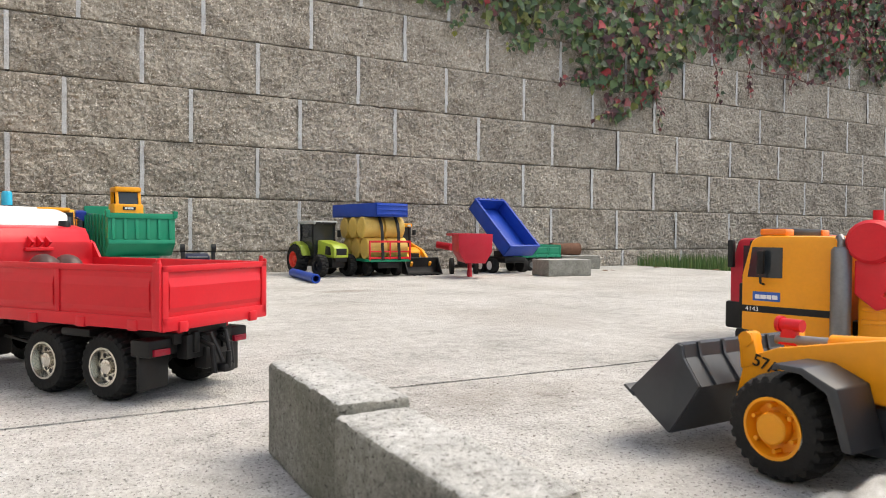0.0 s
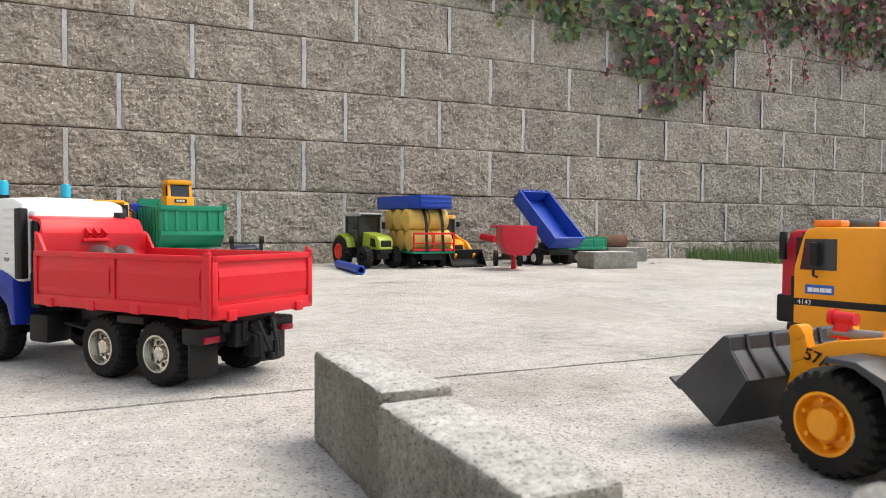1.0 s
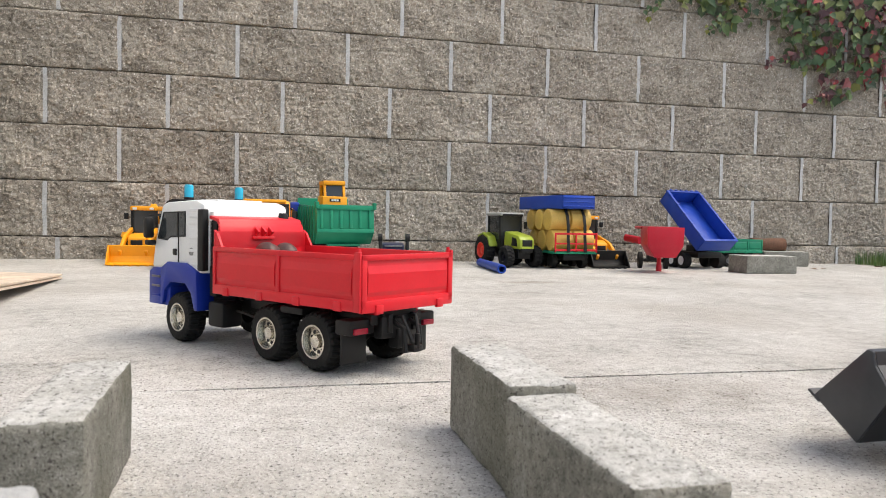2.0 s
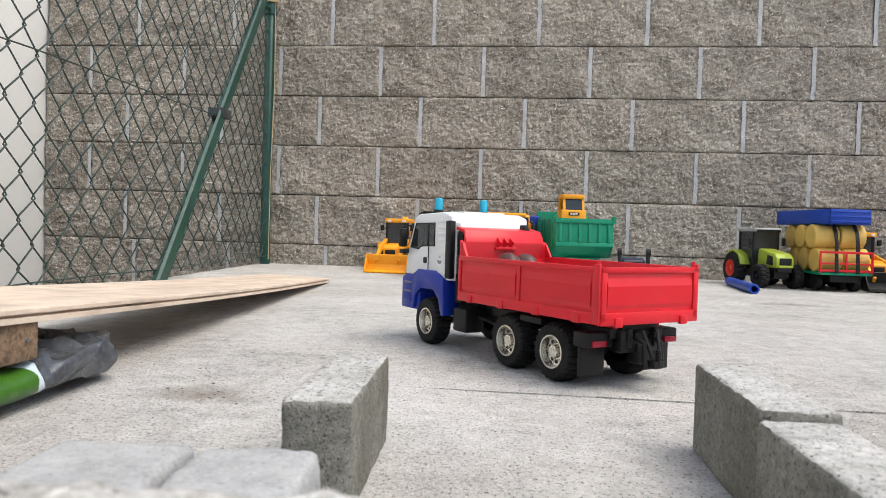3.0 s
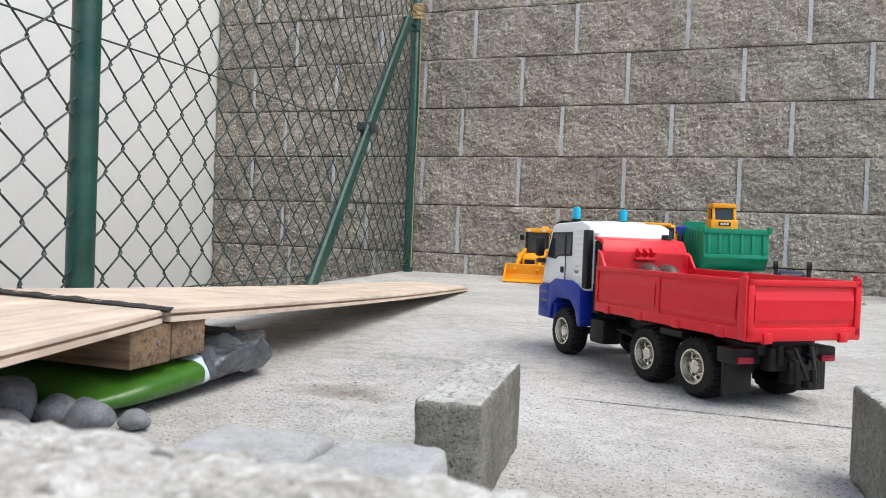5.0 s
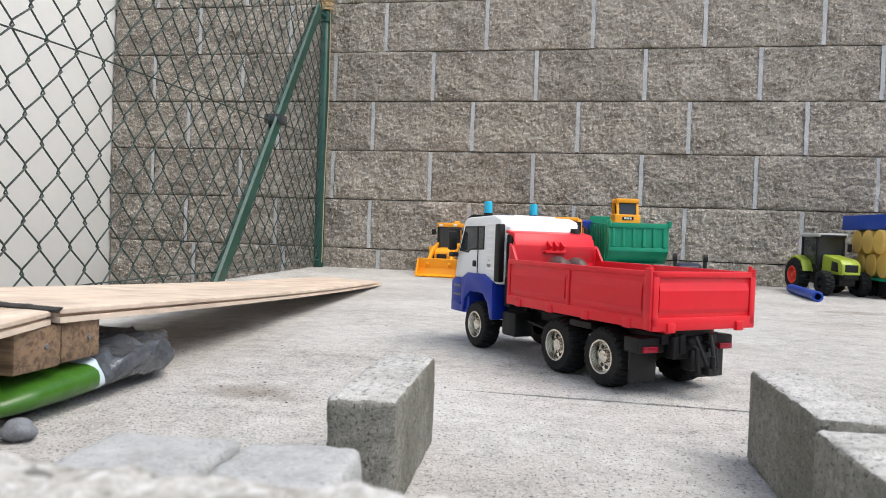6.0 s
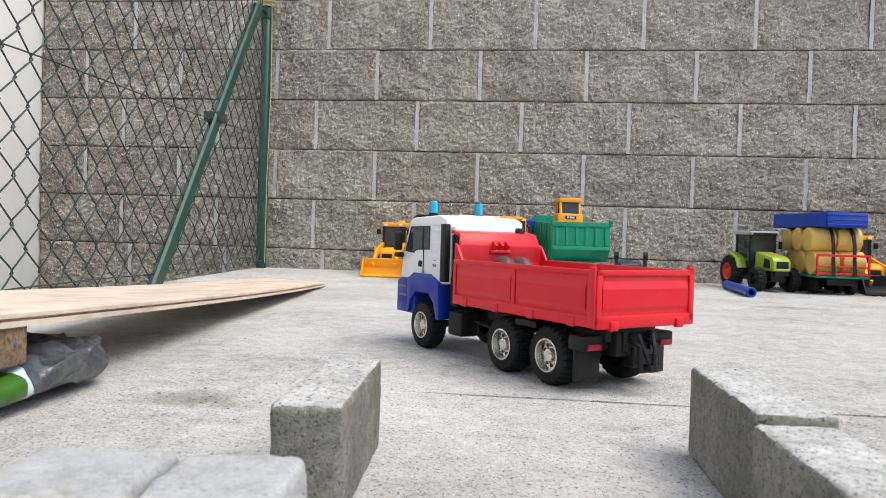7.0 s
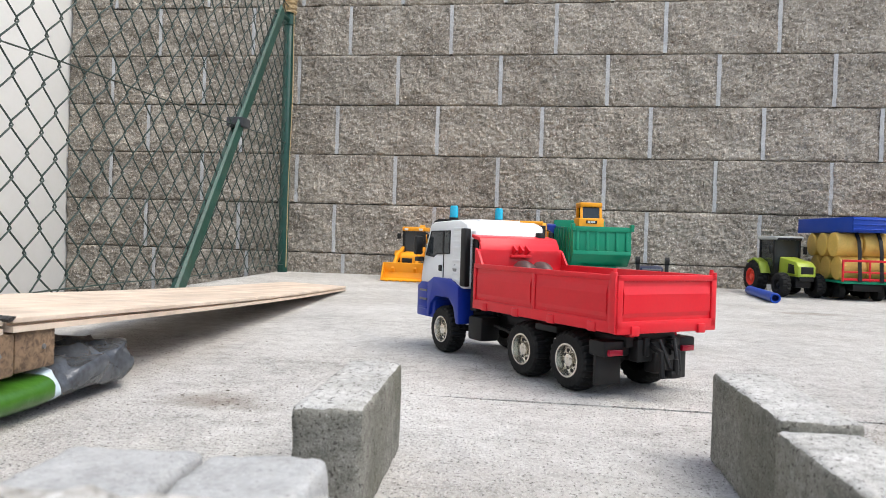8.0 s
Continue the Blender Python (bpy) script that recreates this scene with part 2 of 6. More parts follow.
M_RED = mat("red_plastic", (0.66, 0.016, 0.028), 0.34, var=0.05, dust=0.02, spec=0.35)
M_REDDK = mat("dull_red_plastic", (0.50, 0.012, 0.032), 0.42, dust=0.03, spec=0.35)
M_WHITE = mat("white_plastic", (0.78, 0.79, 0.79), 0.3, var=0.03, dust=0.05)
M_BLUE = mat("blue_plastic", (0.006, 0.030, 0.30), 0.30, dust=0.015, spec=0.45)
M_BLUE2 = mat("bright_blue_plastic", (0.008, 0.055, 0.38), 0.42, dust=0.03, spec=0.35)
M_YEL = mat("yellow_orange_plastic", (0.86, 0.36, 0.012), 0.38, var=0.05, dust=0.025, spec=0.4)
M_YEL2 = mat("orange_plastic", (0.87, 0.335, 0.010), 0.38, var=0.05, dust=0.02, spec=0.4)
M_BALE = mat("straw_yellow_plastic", (0.72, 0.47, 0.11), 0.55, var=0.12, scale=30, bump=0.3, dust=0.05)
M_GREEN = mat("green_plastic", (0.006, 0.23, 0.125), 0.40, dust=0.025, spec=0.35)
M_LIME = mat("lime_green_plastic", (0.36, 0.45, 0.04), 0.38, dust=0.05)
M_BLACK = mat("black_plastic", (0.009, 0.009, 0.0095), 0.45, var=0.2, dust=0.012, spec=0.3)
M_TYRE = mat("black_rubber", (0.010, 0.010, 0.010), 0.75, var=0.25, bump=0.3, dust=0.03, spec=0.25)
M_GREY = mat("dark_grey_plastic", (0.034, 0.038, 0.045), 0.40, var=0.1, dust=0.03)
M_MID = mat("mid_grey_plastic", (0.22, 0.22, 0.22), 0.4, dust=0.05)
M_CHROME = mat("worn_chrome", (0.74, 0.71, 0.64), 0.2, 1.0, var=0.12)
M_STEEL = mat("grey_metallic_plastic", (0.20, 0.20, 0.205), 0.35, 0.6, var=0.15)
M_BEACON = mat("cyan_beacon_plastic", (0.01, 0.36, 0.55), 0.2, var=0.05, spec=0.6)
M_LAMP = mat("clear_lamp_plastic", (0.7, 0.72, 0.72), 0.12, var=0.05, spec=0.6)
M_TAIL = mat("red_lamp_plastic", (0.35, 0.01, 0.03), 0.15)
M_AMBER = mat("amber_lamp_plastic", (0.9, 0.22, 0.02), 0.25)
M_GLASS = mat("smoked_window_plastic", (0.03, 0.036, 0.04), 0.08, var=0.1, spec=0.6)
M_CLEAR = mat("clear_window_plastic", (0.85, 0.9, 0.9), 0.05, var=0.0, trans=1.0)
M_FENCE = mat("green_coated_steel", (0.005, 0.052, 0.038), 0.36, var=0.3, scale=14, dust=0.05, spec=0.45, bump=0.15, bump_scale=120)
M_WIRE = mat("green_coated_wire", (0.022, 0.042, 0.034), 0.45, var=0.2)
M_RUST = mat("rusty_iron", (0.16, 0.08, 0.05), 0.85, 0.2, 0.35, 20, 0.6)
M_NUT = mat("brown_smooth_stone", (0.085, 0.045, 0.04), 0.42, var=0.35, scale=30, dust=0.05, spec=0.35)
M_BAGGREEN = mat("glossy_green_film", (0.045, 0.14, 0.014), 0.28, var=0.2, scale=12, bump=0.5, bump_scale=30)
M_BAGGREY = mat("silvery_grey_film", (0.10, 0.108, 0.12), 0.22, 0.35, var=0.5, scale=22, bump=1.0, bump_scale=45)
M_BAGWHITE = mat("pale_blue_film", (0.55, 0.66, 0.72), 0.3, bump=0.4, bump_scale=40)
M_DARK = mat("black_tape", (0.02, 0.018, 0.016), 0.7, bump=0.5)
M_TWINE = mat("pale_twine", (0.5, 0.38, 0.22), 0.9, var=0.25, bump=0.6)
M_SKYBLUE = mat("sky_blue_sticker", (0.03, 0.25, 0.6), 0.4)


def wood(name, light, dark, along, scale):
    m = bpy.data.materials.new(name)
    m.use_nodes = True
    n, k = m.node_tree.nodes, m.node_tree.links
    b = n["Principled BSDF"]
    b.inputs["Roughness"].default_value = 0.6
    co = n.new("ShaderNodeTexCoord")
    mp = n.new("ShaderNodeMapping")
    mp.inputs["Scale"].default_value = tuple(scale * (0.05 if i == along else 1.0) for i in range(3))
    k.new(co.outputs["Object"], mp.inputs["Vector"])
    t = n.new("ShaderNodeTexNoise")
    t.inputs["Scale"].default_value, t.inputs["Detail"].default_value, t.inputs["Distortion"].default_value = 1.0, 7, 0.8
    k.new(mp.outputs["Vector"], t.inputs["Vector"])
    r = n.new("ShaderNodeValToRGB")
    r.color_ramp.elements[0].position, r.color_ramp.elements[0].color = 0.35, (*dark, 1)
    r.color_ramp.elements[1].position, r.color_ramp.elements[1].color = 0.6, (*light, 1)
    k.new(t.outputs["Fac"], r.inputs["Fac"])
    blot = n.new("ShaderNodeTexNoise")
    blot.inputs["Scale"].default_value, blot.inputs["Detail"].default_value, blot.inputs["Roughness"].default_value = 16, 8, 0.7
    k.new(co.outputs["Object"], blot.inputs["Vector"])
    mr = n.new("ShaderNodeMapRange")
    mr.inputs["From Min"].default_value, mr.inputs["From Max"].default_value = 0.35, 0.65
    mr.inputs["To Min"].default_value, mr.inputs["To Max"].default_value = 0.78, 1.12
    k.new(blot.outputs["Fac"], mr.inputs["Value"])
    sc = n.new("ShaderNodeVectorMath")
    sc.operation = "SCALE"
    k.new(r.outputs["Color"], sc.inputs[0])
    k.new(mr.outputs["Result"], sc.inputs["Scale"])
    k.new(sc.outputs["Vector"], b.inputs["Base Color"])
    bp = n.new("ShaderNodeBump")
    bp.inputs["Strength"].default_value, bp.inputs["Distance"].default_value = 0.25, 0.002
    k.new(t.outputs["Fac"], bp.inputs["Height"])
    k.new(bp.outputs["Normal"], b.inputs["Normal"])
    return m


M_PINE = wood("pale_pine", (0.68, 0.565, 0.455), (0.57, 0.445, 0.345), 1, 60)
M_TIMBER = wood("weathered_timber", (0.25, 0.165, 0.10), (0.10, 0.062, 0.038), 0, 220)


# ---- mesh tools ----
def box(bm, x0, x1, y0, y1, z0, z1, bev=0.0, m=None):
    t = bmesh.new()
    bmesh.ops.create_cube(t, size=1)
    for v in t.verts:
        v.co = Vector(((x0 + x1) / 2 + v.co.x * (x1 - x0), (y0 + y1) / 2 + v.co.y * (y1 - y0), (z0 + z1) / 2 + v.co.z * (z1 - z0)))
    if bev:
        bmesh.ops.bevel(t, geom=list(t.edges), offset=bev, segments=2, affect="EDGES", profile=0.5)
    if m is not None:
        t.transform(m)
    join(bm, t)


def join(bm, t):
    me = bpy.data.meshes.new("tmp")
    t.to_mesh(me)
    t.free()
    bm.from_mesh(me)
    bpy.data.meshes.remove(me)


def prism(bm, pts, y0, y1, bev=0.0, m=None, axis="y"):
    """Polygon in x and z, drawn out along y (or in y and z along x; x and y along z)."""
    t = bmesh.new()
    rows = []
    for d in (y0, y1):
        put = {"y": lambda a, b: (a, d, b), "x": lambda a, b: (d, a, b), "z": lambda a, b: (a, b, d)}[axis]
        rows.append([t.verts.new(put(a, b)) for a, b in pts])
    t.faces.new(rows[0])
    t.faces.new(rows[1][::-1])
    for i in range(len(pts)):
        j = (i + 1) % len(pts)
        t.faces.new((rows[0][j], rows[0][i], rows[1][i], rows[1][j]))
    bmesh.ops.recalc_face_normals(t, faces=list(t.faces))
    if bev:
        bmesh.ops.bevel(t, geom=list(t.edges), offset=bev, segments=2, affect="EDGES", profile=0.5)
    if m is not None:
        t.transform(m)
    join(bm, t)


def lathe(bm, prof, c, axis="y", seg=28, m=None, caps=True):
    """Turns a profile of (along the axis, radius) round the axis through c."""
    t = bmesh.new()
    rings = []
    for a, r in prof:
        ring = []
        for i in range(seg):
            w = 2 * math.pi * i / seg
            p, q = r * math.cos(w), r * math.sin(w)
            co = {"y": (p, a, q), "x": (a, p, q), "z": (p, q, a)}[axis]
            ring.append(t.verts.new(Vector(co) + Vector(c)))
        rings.append(ring)
    for r0, r1 in zip(rings, rings[1:]):
        for i in range(seg):
            j = (i + 1) % seg
            t.faces.new((r0[i], r0[j], r1[j], r1[i]))
    if caps:
        t.faces.new(rings[0][::-1])
    if caps is not None and prof[-1][1] > 0:
        t.faces.new(rings[-1])
    bmesh.ops.recalc_face_normals(t, faces=list(t.faces))
    if m is not None:
        t.transform(m)
    join(bm, t)


def tube(bm, pts, r, seg=6):
    """A bent rod through points."""
    t = bmesh.new()
    rings = []
    pts = [Vector(p) for p in pts]
    for i, p in enumerate(pts):
        d = (pts[min(i + 1, len(pts) - 1)] - pts[max(i - 1, 0)]).normalized()
        a = d.orthogonal().normalized() if i == 0 else (a - d * a.dot(d)).normalized()
        b = d.cross(a)
        rings.append([t.verts.new(p + r * (math.cos(2 * math.pi * k / seg) * a + math.sin(2 * math.pi * k / seg) * b)) for k in range(seg)])
    for r0, r1 in zip(rings, rings[1:]):
        for i in range(seg):
            j = (i + 1) % seg
            t.faces.new((r0[i], r0[j], r1[j], r1[i]))
    t.faces.new(rings[0][::-1])
    t.faces.new(rings[-1])
    join(bm, t)


def finish(ob, me, smooth=35):
    for p in me.polygons:
        p.use_smooth = True
    me.set_sharp_from_angle(angle=radians(smooth))
    return ob


def part(name, bm, material, parent=None, label="", smooth=35):
    me = bpy.data.meshes.new(name)
    bm.to_mesh(me)
    bm.free()
    me.materials.append(material)
    ob = finish(new(name, me), me, smooth)
    if parent is not None:
        ob.parent = parent
    if label:
        ob["label"] = label
    return ob


def shape(name, material, parent, *items, label="", smooth=35):
    """One part from boxes ('b'), prisms ('p'), turned shapes ('l') and rods ('t')."""
    bm = bmesh.new()
    for kind, *a in items:
        {"b": box, "p": prism, "l": lathe, "t": tube}[kind](bm, *a)
    return part(name, bm, material, parent, label, smooth)


def thing(name, m, label, category, group=""):
    e = new(name)
    e.empty_display_size = 0.05
    e.matrix_world = m
    return tagged(e, label, category, group)


def stone_mesh(bm, c, r, seed=0, rough=0.22, sub=3):
    t = bmesh.new()
    bmesh.ops.create_icosphere(t, subdivisions=sub, radius=1)
    for v in t.verts:
        d = 1 + rough * noise.noise(v.co * 1.3 + Vector((seed * 7.1, seed * 3.3, 0)))
        v.co = Vector((v.co.x * r[0] * d, v.co.y * r[1] * d, v.co.z * r[2] * d)) + Vector(c)
    join(bm, t)


# ---- setting: slab, block wall, white wall ----
JOINT_Y = -2.056
ground = tagged(part("ground", (lambda b: (box(b, -60, 60, -60, 60, -0.30, -0.20), b)[1])(bmesh.new()), M_SOIL), "bare earth ground under and round the concrete slab", "ground", kind="structure")


def slab_mesh(x0, x1, y0, y1, edge, sign):
    """A slab whose edge along the joint is slightly chipped."""
    bm = bmesh.new()
    n = 420
    top_in, top_out, low = [], [], []
    for i in range(n + 1):
        far = y1 if sign > 0 else y0
        left = lambda y: x0 - 0.083 * (y + 0.06)
        x = left(edge) + (x1 - left(edge)) * i / n
        w = 0.0027 + 0.0020 * noise.noise(Vector((x * 9, edge * 3 + sign, 0))) + max(0, 0.004 * noise.noise(Vector((x * 31, 5 + sign, 0))) - 0.001)
        # the joint is filled up near the ramp
        w = w * min(1.0, max(0.0, (x - 0.84) / 0.12)) + 0.00005
        top_in.append(bm.verts.new((left(far) + (x1 - left(far)) * i / n, far, 0)))
        top_out.append(bm.verts.new((x, edge + sign * w, 0)))
        low.append(bm.verts.new((x, edge + sign * w, -0.03)))
    for i in range(n):
        bm.faces.new((top_in[i], top_in[i + 1], top_out[i + 1], top_out[i]))
        bm.faces.new((top_out[i], top_out[i + 1], low[i + 1], low[i]))
    a, b = (Vector(v.co) for v in (top_in[0], top_out[0]))
    side = [bm.verts.new(p) for p in (a, b, b - Vector((0, 0, 0.2)), a - Vector((0, 0, 0.2)))]
    bm.faces.new(side)
    bmesh.ops.recalc_face_normals(bm, faces=list(bm.faces))
    for f in bm.faces:
        if abs(f.normal.z) > 0.5 and f.normal.z < 0:
            f.normal_flip()
    return bm


floor = tagged(new("floor"), "pale concrete yard slab with a thin dark joint", "floor", kind="structure")
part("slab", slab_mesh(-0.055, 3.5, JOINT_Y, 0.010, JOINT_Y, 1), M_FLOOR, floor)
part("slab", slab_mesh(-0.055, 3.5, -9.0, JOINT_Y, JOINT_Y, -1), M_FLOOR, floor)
part("slab", (lambda b: (box(b, 3.503, 9.0, -9.0, -1.0, -0.03, 0.0, 0.002), b)[1])(bmesh.new()), M_FLOOR, floor)

part("soil_bed", (lambda b: (box(b, 3.503, 9.0, -0.997, 0.011, -0.2, -0.02, 0.002), b)[1])(bmesh.new()), M_SOIL, floor, "dark soil bed")

# back wall of split-faced blocks, 400 x 195 mm, in running bond
COURSE, PITCH, BASE = 0.195, 0.40, 0.08
wall_north = tagged(part("wall_north", (lambda b: (box(b, -1.05, 9.0, 0.012, 0.20, -0.25, BASE + COURSE * 9), b)[1])(bmesh.new()), M_BACK), "tall garden wall of brown-grey split-faced concrete blocks", "wall", kind="structure")


def block_mesh(seed, w=PITCH - 0.011, h=COURSE - 0.0034):
    bm = bmesh.new()
    nx, nz = 84, 42
    grid = []
    for j in range(nz + 1):
        row = []
        for i in range(nx + 1):
            x, z = (i / nx - 0.5) * w, (j / nz - 0.5) * h
            p = Vector((x * 11 + seed * 5.7, seed * 2.3, z * 11))
            d = 0.008 * noise.noise(p) + 0.005 * noise.noise(p * 2.7) + 0.0045 * noise.noise(p * 6.1) + 0.0050 * noise.noise(p * 11.3) + 0.0035 * noise.noise(p * 19)
            e = min(i, nx - i, j * 1.0, nz - j)
            y = -0.012 + d if e > 1 else -0.0115 + 0.8 * d if e == 1 else -0.009 + 0.6 * d
            jig = 0.0015 * noise.noise(p * 5 + Vector((9, 9, 9))) if e == 0 else 0
            row.append(bm.verts.new((x + jig * (1 if i in (0, nx) else 0), y, z + jig * (1 if j in (0, nz) else 0))))
        grid.append(row)
    for j in range(nz):
        for i in range(nx):
            bm.faces.new((grid[j][i], grid[j][i + 1], grid[j + 1][i + 1], grid[j + 1][i]))
    rim = [grid[0][i] for i in range(nx + 1)] + [grid[j][nx] for j in range(1, nz + 1)] + [grid[nz][i] for i in range(nx - 1, -1, -1)] + [grid[j][0] for j in range(nz - 1, 0, -1)]
    back = [bm.verts.new((v.co.x, 0.012, v.co.z)) for v in rim]
    for i in range(len(rim)):
        j = (i + 1) % len(rim)
        bm.faces.new((rim[j], rim[i], back[i], back[j]))
    me = bpy.data.meshes.new("block")
    bm.to_mesh(me)
    bm.free()
    me.materials.append(M_BLOCK)
    for p in me.polygons:
        p.use_smooth = True
    me.set_sharp_from_angle(angle=radians(50))
    return me


# offset of the vertical joints course by course
SHIFT = {0: 0.16, 1: 0.0, 2: 0.162, 3: 0.0, 4: 0.205, 5: 0.01, 6: 0.19, 7: 0.0, 8: 0.2}


def white_wall():
    bm = bmesh.new()
    box(bm, -1.25, -1.0, -9.0, 0.011, -0.25, 3.2, 0.004)
    return tagged(part("wall_west", bm, M_RENDER), "white painted house wall beside the block wall", "wall", kind="structure")


white_wall()

# soil and grass past the end of the slab
def grass():
    rnd = random.Random(4)
    bm = bmesh.new()
    for i in range(3200):
        x = 3.52 + rnd.random() ** 1.3 * 2.2
        y = -0.02 - rnd.random() * 0.95
        if rnd.random() < 0.4:
            x, y = 3.44 + rnd.random() * 0.15, -0.05 - rnd.random() * 0.85
        h, a, lean = 0.03 + rnd.random() * 0.045, rnd.random() * 6.28, (rnd.random() - 0.5) * 0.05
        d = Vector((math.cos(a), math.sin(a), 0)) * 0.0022
        p, o = Vector((x, y, -0.034)), Vector((-d.y, d.x, 0)) * 10 * lean
        q = Vector((0, 0, h + 0.034))
        v = [bm.verts.new(p - d), bm.verts.new(p + d), bm.verts.new(p + d * 0.7 + q * 0.6 + o), bm.verts.new(p - d * 0.7 + q * 0.6 + o), bm.verts.new(p + q + o * 3)]
        bm.faces.new(v[:4])
        bm.faces.new((v[3], v[2], v[4]))
    return tagged(part("grass", bm, M_GRASS), "short green grass strip at the foot of the wall", "grass", kind="stuff")


def leafy(name, stops, rough=0.45):
    m = bpy.data.materials.new(name)
    m.use_nodes = True
    n, k = m.node_tree.nodes, m.node_tree.links
    b = n["Principled BSDF"]
    b.inputs["Roughness"].default_value = rough
    b.inputs["Subsurface Weight"].default_value = 0.0
    g, o = n.new("ShaderNodeNewGeometry"), n.new("ShaderNodeObjectInfo")
    add = n.new("ShaderNodeMath")
    add.operation = "ADD"
    fr = n.new("ShaderNodeMath")
    fr.operation = "FRACT"
    k.new(g.outputs["Random Per Island"], add.inputs[0])
    k.new(o.outputs["Random"], add.inputs[1])
    k.new(add.outputs[0], fr.inputs[0])
    r = n.new("ShaderNodeValToRGB")
    el = r.color_ramp.elements
    while len(el) < len(stops):
        el.new(0.5)
    for e, (p, c) in zip(el, stops):
        e.position, e.color = p, (*c, 1)
    k.new(fr.outputs[0], r.inputs["Fac"])
    t = n.new("ShaderNodeTexNoise")
    t.inputs["Scale"].default_value, t.inputs["Detail"].default_value = 60, 5
    k.new(g.outputs["Position"], t.inputs["Vector"])
    mr = n.new("ShaderNodeMapRange")
    mr.inputs["To Min"].default_value, mr.inputs["To Max"].default_value = 0.6, 1.4
    k.new(t.outputs["Fac"], mr.inputs["Value"])
    sc = n.new("ShaderNodeVectorMath")
    sc.operation = "SCALE"
    k.new(r.outputs["Color"], sc.inputs[0])
    k.new(mr.outputs["Result"], sc.inputs["Scale"])
    k.new(sc.outputs["Vector"], b.inputs["Base Color"])
    return m


M_GRASS = leafy("green_grass", ((0.0, (0.06, 0.13, 0.03)), (0.5, (0.10, 0.19, 0.05)), (1.0, (0.16, 0.2, 0.06))))
M_LEAFG = leafy("ivy_green", ((0.0, (0.055, 0.075, 0.045)), (0.35, (0.06, 0.115, 0.05)), (0.7, (0.11, 0.17, 0.055)), (0.9, (0.16, 0.18, 0.06)), (1.0, (0.28, 0.28, 0.06))), 0.6)
M_LEAFR = leafy("ivy_red", ((0.0, (0.06, 0.035, 0.04)), (0.4, (0.13, 0.05, 0.055)), (0.7, (0.21, 0.06, 0.06)), (0.9, (0.40, 0.05, 0.06)), (1.0, (0.24, 0.13, 0.10))), 0.6)
M_DRY = mat("dry_brown_leaf", (0.2, 0.12, 0.06), 0.8, var=0.3)
M_STEM = mat("ivy_stem", (0.13, 0.06, 0.05), 0.8, var=0.3)
grass()


# ---- wire-mesh fence ----
FA, FB = Vector((-0.03, -0.06, 0)), Vector((0.12, -1.868, 0))
FD = (FB - FA).normalized()


